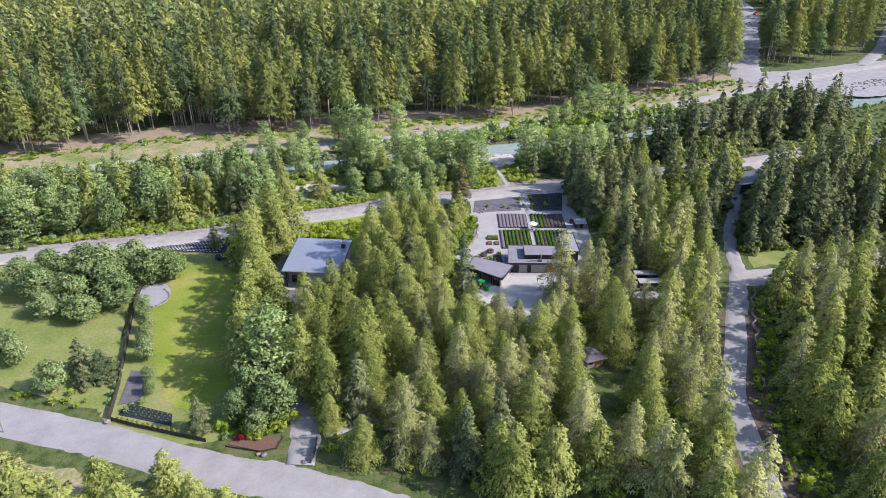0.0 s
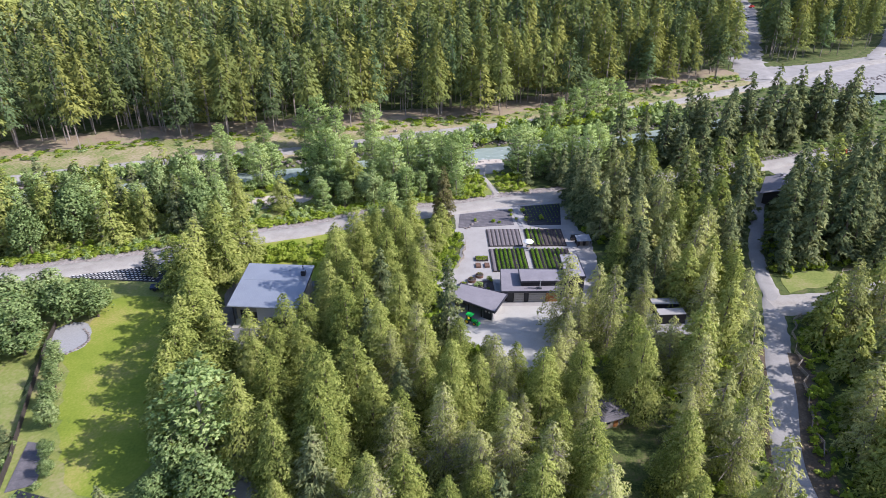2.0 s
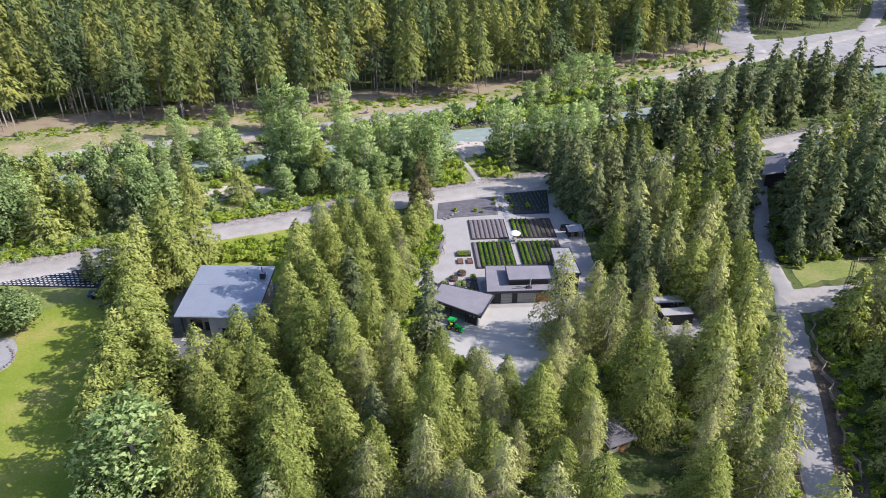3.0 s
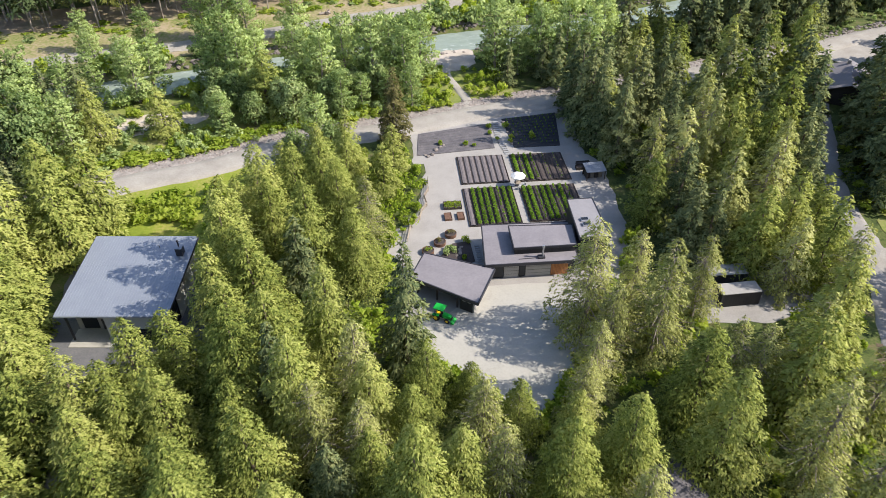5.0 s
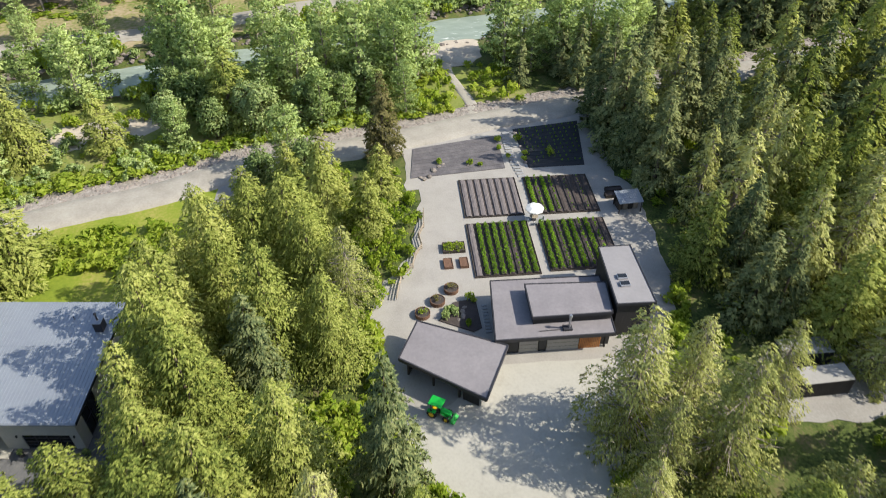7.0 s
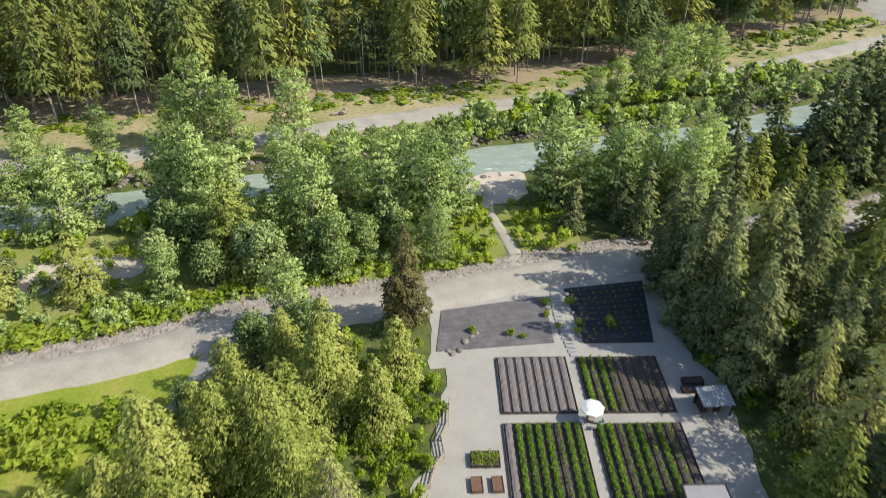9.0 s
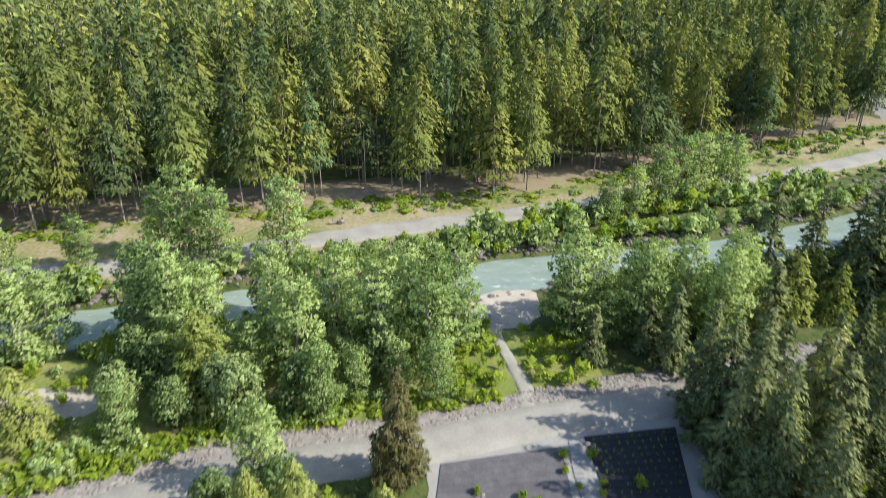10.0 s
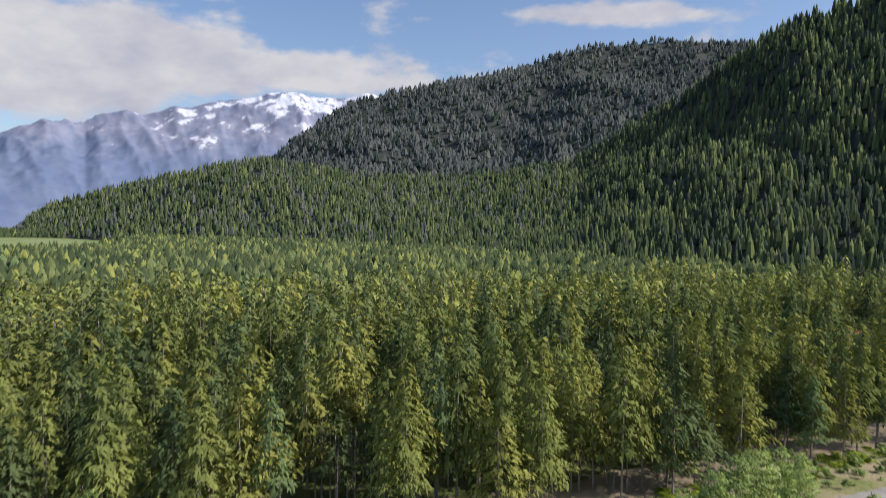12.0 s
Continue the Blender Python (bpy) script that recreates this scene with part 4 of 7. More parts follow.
for x, y, h in [(-93, 147, 11), (-92.5, 155, 12), (-90, 161, 12), (-82, 148, 11), (-103, 151.5, 10.5), (-110, 157, 10), (-86, 154, 12), (-99, 158, 11), (-84.5, 165, 11),
                (-97, 165, 10), (-88, 142, 8), (-98, 144, 8), (-106, 163, 9), (-116, 150, 8)]:
    plant("alder", x, y, h, 1.55)
for x, y, h in [(-77.5, 159, 12), (-72.5, 161.5, 10), (-76, 164.5, 9)]:
    plant("alder", x, y, h, 1.35, label="leafy alder shading the patio")
for x, y, h in [(-73.5, 144, 7), (-71, 137.5, 7), (-69.3, 132, 6.5), (-67, 126.5, 7), (-64, 119, 4.5), (-62, 115, 4)]:
    plant("alder", x, y, h, 0.95, label="dense green hedge tree along the lawn")
for x, y, h in [(-95.6, 125, 8), (-83, 116, 8.5), (-99.5, 128, 8), (-108, 132, 9)]:
    plant("alder", x, y, h, 1.25, label="rounded alder beside the rough meadow")
for x, y, h in [(-79.5, 123, 9), (-74, 120.5, 8), (-77, 118, 6)]:
    plant("fir", x, y, h, 1.5, label="young bluish fir by the board fence")
plant("fir", -66.5, 179.5, 9, label="small dark spruce beside the planted bed")
for x, y, h in [(-47.8, 87, 12), (-58.7, 85.5, 12), (-35.5, 79, 12), (-74, 86, 12.5), (-26, 76, 12), (-62, 79.5, 13), (-41.5, 82, 11), (-68, 80, 13), (-53, 80, 12.5), (-83, 88, 11)]:
    plant("cedar", x, y, h, 1.35, label="broad young cedar by the road verge")

# the wood round the buildings
GROVE = [(-22, 99), (-4, 92), (18, 84), (40, 72), (54, 82), (55, 108), (64, 140), (72, 165), (78, 182), (60, 220), (46, 224), (43, 206), (46.5, 190), (46.5, 168),
         (39, 158), (35, 146), (24, 136), (14, 138), (5, 150), (1, 166), (0, 178), (7, 188), (8, 199), (-4, 208), (-20, 202), (-22, 176), (-22, 150),
         (-44, 149), (-48, 166), (-60, 176), (-50, 156), (-44, 128), (-40, 108)]
x, y, g = scatter(GROVE, 6.8, 21, 0.0, 4.2)
for u, v in zip(x, y):
    if u > 22 and v < 160 and g.random() < 0.28:
        continue
    near_court = v < 150 and v > 112 and -2 < u < 34
    h = g.uniform(11.5, 15.5) if near_court else g.uniform(14, 20)
    kind = g.choice(["fir", "fir", "cedar", "thin"]) if u > 42 and v > 164 else g.choice(["cedar", "cedar", "thin", "thin", "thin"]) if u > 15 else g.choice(["cedar"] * 6 + (["thin"] * 3 if u > -10 else ["cedar"]) + ["fir"])
    plant(str(kind), u, v, h, g.uniform(0.9, 1.15))
x, y, g = scatter([(67, 70), (110, 60), (150, 110), (150, 160), (118, 164), (96, 160), (84, 150), (72, 124)], 7.6, 22, 4.5)
for u, v in zip(x, y):
    plant(str(g.choice(["cedar", "thin", "back_cedar"])), u, v, g.uniform(13, 20))
x, y, g = scatter([(46, 206), (70, 190), (82, 184), (100, 200), (112, 176), (150, 182), (200, 210), (230, 250), (200, 268), (150, 250), (98, 234), (62, 224)], 8.2, 23)
for u, v in zip(x, y):
    plant(str(g.choice(["back_fir", "back_fir", "back_cedar"])), u, v, g.uniform(15, 22))
x, y, g = scatter([(26, 230), (60, 236), (110, 252), (180, 285), (170, 296), (110, 272), (70, 258), (30, 250)], 7.2, 24)
for u, v in zip(x, y):
    plant(str(g.choice(["back_fir", "cottonwood", "cottonwood", "back_cedar"])) if u < 75 else "back_fir", u, v, g.uniform(9, 13) if u < 75 else g.uniform(14, 24))
x, y, g = scatter([(-30, 214), (14, 224), (14, 244), (-10, 240), (-32, 232)], 5.2, 25)
for u, v in zip(x, y):
    plant(str(g.choice(["cottonwood", "cottonwood", "alder"])), u, v, g.uniform(8, 12.5))
x, y, g = scatter([(-170, 170), (-120, 184), (-60, 200), (-50, 208), (-60, 230), (-100, 222), (-160, 208)], 6.2, 26)
for u, v in zip(x, y):
    plant(str(g.choice(["cottonwood", "alder", "cottonwood", "back_cedar", "back_cedar", "back_fir"])), u, v, g.uniform(13, 18.5))


# ---- woods joined as stuff ----
def joined(name, shapes, places, mats, label, seed, category="trees", shares=(1.0,), tall=27.0, rough=0.22, up=0.40):
    """Many trees in one mesh: each place (x, y, z, height, width factor) takes one of the unit shapes, each a pair of triangle arrays (leaves, wood).
    The last material is the wood's; the shares divide the trees among the leaf materials before it."""
    rng = np.random.default_rng(seed)
    places = np.asarray(places, float)
    pick = rng.integers(0, len(shapes), len(places))
    all_t, all_i, all_n = [], [], []
    soft = all(len(sh) > 2 for sh in shapes)
    for k, (leaf, wood, *hint) in enumerate(shapes):
        p = places[pick == k]
        if not len(p):
            continue
        a = rng.random(len(p)) * 6.283
        tint = rng.choice(len(shares), len(p), p=np.array(shares) / sum(shares))
        for tris, mi in ((leaf, 0), (wood, len(shares))):
            if tris is None or not len(tris):
                continue
            v = tris.reshape(-1, 3)
            X = (np.cos(a)[:, None] * v[None, :, 0] - np.sin(a)[:, None] * v[None, :, 1]) * p[:, 4:5] + p[:, 0:1]
            Y = (np.sin(a)[:, None] * v[None, :, 0] + np.cos(a)[:, None] * v[None, :, 1]) * p[:, 4:5] + p[:, 1:2]
            Z = v[None, :, 2] * p[:, 3:4] + p[:, 2:3]
            all_t.append(np.stack([X, Y, Z], -1).reshape(-1, 3, 3))
            if soft:
                e = unit(np.cross(tris[:, 1] - tris[:, 0], tris[:, 2] - tris[:, 0]) * np.array((1, 1, 1 / tall)))
                o = hint[0] if mi == 0 else e
                e = e * np.where((e * o).sum(1) < 0, -1, 1)[:, None]
                n = unit(o * 0.80 + e * rough + np.array((0, 0, up if mi == 0 else 0.0)))
                n = np.repeat(n, 3, axis=0)
                nx = np.cos(a)[:, None] * n[None, :, 0] - np.sin(a)[:, None] * n[None, :, 1]
                ny = np.sin(a)[:, None] * n[None, :, 0] + np.cos(a)[:, None] * n[None, :, 1]
                all_n.append(np.stack([nx, ny, np.broadcast_to(n[None, :, 2], nx.shape)], -1).reshape(-1, 3))
            all_i.append(np.repeat(tint if mi == 0 else np.full(len(p), mi), len(tris)))
    t = np.concatenate(all_t)
    ob = new(name, tri_mesh(name, t, mats, np.concatenate(all_i), normals=np.concatenate(all_n) if soft else None))
    return tagged(ob, label, category, kind="stuff")


def pine_shapes(seed, count, bare, leaves, size, radius, boughs=60, cones=0.6):
    """Pines 27 m tall with bare stems and lobed crowns, a share of them conical, scaled to unit height."""
    shapes = []
    for k in range(count):
        rng = np.random.default_rng(seed + k)
        b = bare * rng.uniform(0.7, 1.25)
        power = rng.uniform(0.75, 0.95) if k < cones * count else rng.uniform(0.55, 0.72)
        crown, hint = bough_crown(rng, 27, radius * rng.uniform(0.85, 1.1), leaves, size, b, power, boughs, 0.35, 0.15, 0.42, 0.30, 0.7, 0.26, 0.25)
        crown[..., 2] /= 27
        wood = cone_tris((0, 0, -0.01), (0.25 * rng.normal(), 0.25 * rng.normal(), 0.80), 0.20, 0.08, 4)
        shapes.append((crown, wood, hint))
    return shapes


def dome_shapes(seed, count, rings=3, sides=5, radius=3.0):
    """Blunt uneven crowns for the distance, unit height: rings of differing reach under a rounded top."""
    shapes = []
    for k in range(count):
        rng = np.random.default_rng(seed + k)
        power = rng.uniform(0.45, 0.8)
        us = np.linspace(0.12, 0.80, rings)
        loops = []
        for u in us:
            t = np.linspace(0, 2 * np.pi, sides + 1)[:-1] + rng.random() * 6
            rad = radius * (1 - u) ** power * rng.uniform(0.7, 1.25, sides)
            loops.append(np.stack([rad * np.cos(t), rad * np.sin(t), u + rng.normal(0, 0.035, sides)], 1))
        top = np.array((rng.normal(0, 0.3), rng.normal(0, 0.3), 1.0))
        tris = []
        for a, b in zip(loops[:-1], loops[1:]):
            # match each ring to the next by bearing
            s = int(np.argmin(np.hypot(*(b - a[0])[:, :2].T)))
            b[:] = np.roll(b, -s, axis=0)
            for j in range(sides):
                n = (j + 1) % sides
                tris += [(a[j], a[n], b[n]), (a[j], b[n], b[j])]
        for j in range(sides):
            tris.append((loops[-1][j], loops[-1][(j + 1) % sides], top))
        tris = np.array(tris)
        mid = tris.mean(1)
        hint = unit(np.stack([mid[:, 0], mid[:, 1], (mid[:, 2] - 0.35) * radius * 1.6], 1))
        shapes.append((tris, None, hint))
    return shapes


def behind_edge(x, y):
    """How far a place lies behind the far wood's edge, seen from the river."""
    e = np.array(EDGE + [(230, 400), (330, 440), (520, 490), (900, 560)])
    return y - np.interp(x, e[:, 0], e[:, 1])


def field(x0, x1, y0, y1, step, seed):
    """Places strewn about one a step squared, with no rows to them."""
    rng = np.random.default_rng(seed)
    X, Y = np.meshgrid(np.arange(x0, x1, step), np.arange(y0, y1, step))
    X, Y = X.ravel() + rng.uniform(-0.75, 0.75, X.size) * step, Y.ravel() + rng.uniform(-0.75, 0.75, X.size) * step
    return X, Y, rng


def pine_places(x, y, rng, lo, hi):
    h = (lo + (hi - lo) * rng.beta(1.6, 1.3, len(x))) * (1 + 0.13 * np.sin(x * 0.05 + 2 * np.sin(y * 0.021)) * np.sin(y * 0.043))
    return np.stack([x, y, np.zeros(len(x)), h, rng.uniform(0.9, 1.4, len(x))], 1)


WOOD_TINTS = (M_FAR_LEAF, M_FAR_GOLD, M_FAR_DARK, M_FAR_SILVER)


def gaps(x, y, amount):
    """Uneven stocking: which places of a wood stay empty."""
    n = np.sin(x * 0.071 + 1.3 * np.sin(y * 0.05)) + np.sin(y * 0.093 + 1.7 * np.sin(x * 0.037 + 2)) + 0.8 * np.sin(x * 0.21 + y * 0.17)
    return n > amount


x, y, g = field(-320, 330, 190, 480, 8.1, 31)
d = behind_edge(x, y)
ok = (d > -5) & (d < 46) & is_clear(x, y) & (np.abs(x) < 0.72 * y + 30) & (gaps(x, y, -1.6) | (d > 30))
joined("far_wood_front", pine_shapes(40, 12, 0.28, 900, 0.95, 7.4, 76), pine_places(x[ok], y[ok], g, 18, 34), (*WOOD_TINTS, M_BARK_PALE),
       "edge of a pine wood with tall bare pale stems", 1, shares=(5, 4, 2.5, 0.4), rough=0.28, up=0.10)
x, y, g = field(-220, 200, 220, 420, 6.2, 35)
d = behind_edge(x, y)
ok = (d > 3) & (d < 34) & is_clear(x, y) & (gaps(x, y, -1.2) | (d > 14))
poles = [(np.zeros((0, 3, 3)), cone_tris((0, 0, -0.01), (k * 0.1, -k * 0.08, 1.0), 0.15 + 0.02 * k, 0.05, 4)) for k in range(5)]
joined("bare_stems", poles, pine_places(x[ok], y[ok], g, 10, 17), (M_BARK_PALE, M_BARK_PALE), "slender bare pale stems inside the wood's edge", 23)
x, y, g = field(-520, 560, 230, 720, 9.4, 32)
d = behind_edge(x, y)
wide = (np.abs(x) < 0.70 * y + 20) & is_clear(x, y)
ok = (d >= 46) & (d < 150) & wide & gaps(x, y, -1.5)
joined("far_wood", pine_shapes(50, 12, 0.2, 300, 1.6, 7.4, 52), pine_places(x[ok], y[ok], g, 13, 34), (*WOOD_TINTS, M_BARK_PALE),
       "dense yellow-green pine wood across the river", 2, shares=(5, 3, 4, 0.4), rough=0.28, up=0.10)
ok = (d >= 150) & (d < 330) & wide & gaps(x, y, -1.5)
joined("far_wood_deep", pine_shapes(60, 12, 0.2, 110, 2.3, 7.8, 36), pine_places(x[ok], y[ok], g, 13, 33), (*WOOD_TINTS, M_BARK_PALE),
       "deep pine wood beyond the river's far edge", 7, shares=(4, 1.2, 5, 0.5), rough=0.28, up=0.10)


# ---- hills ----
EYE_X, EYE_Y, EYE_Z = 11.0, 174.0, 56.0


def ridge(name, az, el, foot, crest, rough, mat, label, seed, steps=(150, 40), back=0.25, power=1.35):
    """A hill as a fan of slopes: its skyline by bearing (degrees) and height angle (degrees), between a foot and a crest distance."""
    rng = np.random.default_rng(seed)
    A = np.linspace(az[0], az[-1], steps[0])
    E = np.interp(A, az, el)
    V = np.linspace(0, 1 + back, steps[1])
    off = [rng.random() * 50 for _ in range(3)]

    def height(a, v):
        e = np.interp(a, az, el)
        f, c = np.interp(a, az, foot), np.interp(a, az, crest)
        top = EYE_Z + c * np.tan(np.radians(e))
        r = f + (c - f) * v
        up = np.where(v <= 1, np.clip(v, 0, 1) ** power, 1 - 1.2 * (v - 1) / back * 0.5)
        n = np.zeros(np.shape(a))
        for k, amp in ((1, 0.5), (2.3, 0.3), (5.1, 0.2)):
            n = n + amp * np.sin(a * 0.22 * k + off[0] + 1.7 * np.sin(v * 3 * k + off[1])) * np.cos(v * 5 * k + a * 0.05 * k + off[2])
        return r, top * up * (1 + rough * n * np.clip(v * (1 - v) * 4, 0, 1)) - 6 * (v <= 0)
    AA, VV = np.meshgrid(A, V)
    R, Z = height(AA, VV)
    if mat is M_SNOW:
        jag = np.array([[noise.fractal(Vector((a * 0.35, v * 5, 3.3)), 0.9, 2.1, 6) for a in A] for v in V])
        crags = np.array([[noise.ridged_multi_fractal(Vector((a * 0.5 + v * 1.2, v * 1.5, 7.7)), 0.9, 2.0, 6, 0.9, 1.6) for a in A] for v in V])
        Z = Z + 22 * jag * np.clip(VV * 1.5, 0, 1) + 20 * (crags - 1.2) * np.clip(VV * 1.5, 0, 1)
    X, Y = EYE_X + R * np.sin(np.radians(AA)), EYE_Y + R * np.cos(np.radians(AA))
    verts = np.stack([X, Y, Z], -1).reshape(-1, 3)
    w = len(A)
    i = np.arange((len(V) - 1) * (w - 1))
    a = i // (w - 1) * w + i % (w - 1)
    me = bpy.data.meshes.new(name)
    me.from_pydata(verts.tolist(), [], np.stack([a, a + 1, a + w + 1, a + w], 1).tolist())
    me.materials.append(mat)
    me.shade_smooth()
    tagged(new(name, me), label, "hill", kind="structure")
    return height


def hill_places(height, az, count, seed, lo, hi):
    rng = np.random.default_rng(seed)
    a = rng.uniform(az[0], az[-1], count)
    v = rng.random(count) ** 0.75
    r, z = height(a, v)
    return np.stack([EYE_X + r * np.sin(np.radians(a)), EYE_Y + r * np.cos(np.radians(a)), z - 1.0, rng.uniform(lo, hi, count), rng.uniform(0.8, 1.3, count)], 1)


SNOW_AZ = [-50, -40, -31.9, -29.2, -26.6, -25.6, -22.6, -18.7, -14.2, -11.0, -9.5, -7.7, -5.8, 0, 6]
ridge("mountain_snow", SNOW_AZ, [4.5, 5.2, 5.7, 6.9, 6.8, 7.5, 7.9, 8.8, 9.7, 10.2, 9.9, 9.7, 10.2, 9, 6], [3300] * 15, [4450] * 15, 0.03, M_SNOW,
      "far mountain tinted blue for haze, with snowy crest and gullies", 4, (420, 90), 0.1, 0.9)
MAIN_AZ = [-31, -29.9, -29, -27.5, -24.8, -21.7, -19.7, -16, -13.2, -11.7, -9.5, -7.2, -3.7, -1.0, 2.1, 6.6, 9.8, 12.4, 18.6, 23.6, 30, 40]
MAIN_EL = [-1.2, -0.3, 0.1, 0.8, 1.2, 1.8, 2.9, 4.2, 4.7, 6.2, 7.8, 9.2, 10.2, 10.7, 11.4, 12.2, 13.2, 13.7, 13.9, 13.2, 12, 10]
MAIN_FOOT = [2400, 2350, 2300, 2200, 2000, 1800, 1650, 1450, 1350, 1300, 1250, 1200, 1150, 1100, 1050, 1000, 1000, 1000, 1000, 1000, 1000, 1000]
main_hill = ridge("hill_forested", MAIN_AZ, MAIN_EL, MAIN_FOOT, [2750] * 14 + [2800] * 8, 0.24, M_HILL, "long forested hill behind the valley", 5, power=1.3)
EAST_AZ = [4, 8, 11, 14, 18.4, 21, 23.6, 26.4, 30.6, 36, 46]
EAST_EL = [0.2, 2.2, 4.4, 6.4, 9.0, 10.9, 12.6, 14.0, 15.2, 16.5, 18]
east_hill = ridge("hill_east", EAST_AZ, EAST_EL, [900, 850, 800, 760, 720, 700, 680, 660, 640, 620, 600], [1500, 1500, 1480, 1450, 1420, 1400, 1380, 1350, 1300, 1250, 1200],
                  0.20, M_HILL, "steep dark wooded spur of the hill", 6, power=1.3)
FOOT_AZ = [-30.5, -29, -25, -21.3, -17.5, -13.8, -10, -6.6, 0, 5.3, 9.9, 14]
FOOT_EL = [-0.6, 0.6, 1.9, 2.9, 3.9, 4.5, 4.0, 3.4, 3.3, 3.7, 4.6, 5.0]
foot_hill = ridge("hill_foot", FOOT_AZ, FOOT_EL, [2100, 2000, 1700, 1500, 1350, 1250, 1180, 1100, 1020, 960, 920, 880], [2350, 2300, 2150, 2050, 1950, 1900, 1850, 1800, 1700, 1600, 1500, 1450],
                  0.16, M_HILL, "lower green wooded spur at the valley's side", 8, power=1.15)
p = hill_places(foot_hill, FOOT_AZ, 6500, 63, 14, 25)
joined("hill_wood_foot", dome_shapes(75, 8, 2, 5, 4.6), p, (M_HILL_LEAF, M_FAR_DARK, M_HILL_HAZY, M_BARK), "green fir wood on the lower spur", 22, shares=(4, 1.2, 1))
p = hill_places(main_hill, MAIN_AZ, 13000, 61, 15, 28)
joined("hill_wood", dome_shapes(70, 6, 2, 4, 8.0), p, (M_HILL_HAZY, M_HILL_DARK, M_BARK), "endless fir wood covering the long hill", 3, shares=(3, 1))
p = hill_places(east_hill, EAST_AZ, 7500, 62, 15, 29)
joined("hill_wood_east", dome_shapes(80, 8, 2, 5, 4.2), p, (M_HILL_LEAF, M_HILL_DARK, M_FAR_DARK, M_BARK), "dark fir wood covering the steep spur", 4, shares=(3, 1.5, 1.1))
x, y, g = field(-1500, 1100, 480, 1600, 8.4, 33)
d = behind_edge(x, y)
r, a = np.hypot(x - EYE_X, y - EYE_Y), np.degrees(np.arctan2(x - EYE_X, y - EYE_Y))
ok = (d >= 330) & (np.abs(a) < 37) & (r < np.interp(a, MAIN_AZ, MAIN_FOOT) + 150) & ((a < 5) | (r < 900)) & is_clear(x, y) & gaps(x * 0.4, y * 0.4, -1.7) & ~inside(FIELD, x, y)
joined("valley_wood", dome_shapes(90, 12, 2, 6, 6.0), pine_places(x[ok], y[ok], g, 15, 25), (*WOOD_TINTS, M_HILL_LEAF, M_BARK), "pine wood filling the valley floor", 5,
       shares=(1, 0.05, 2.5, 0.3, 6))
x, y, g = field(-2000, 100, 1600, 2500, 22.0, 34)
a = np.degrees(np.arctan2(x - EYE_X, y - EYE_Y))
r = np.hypot(x - EYE_X, y - EYE_Y)
ok = (a > -37) & (r < np.interp(a, MAIN_AZ, MAIN_FOOT) + 100) & ~inside(FIELD, x, y)
joined("valley_wood_back", dome_shapes(95, 4, 2, 4, 8.0), pine_places(x[ok], y[ok], g, 12, 24), (M_FAR_LEAF, M_HILL_LEAF, M_BARK), "far end of the valley's wood", 6, shares=(0.15, 1))


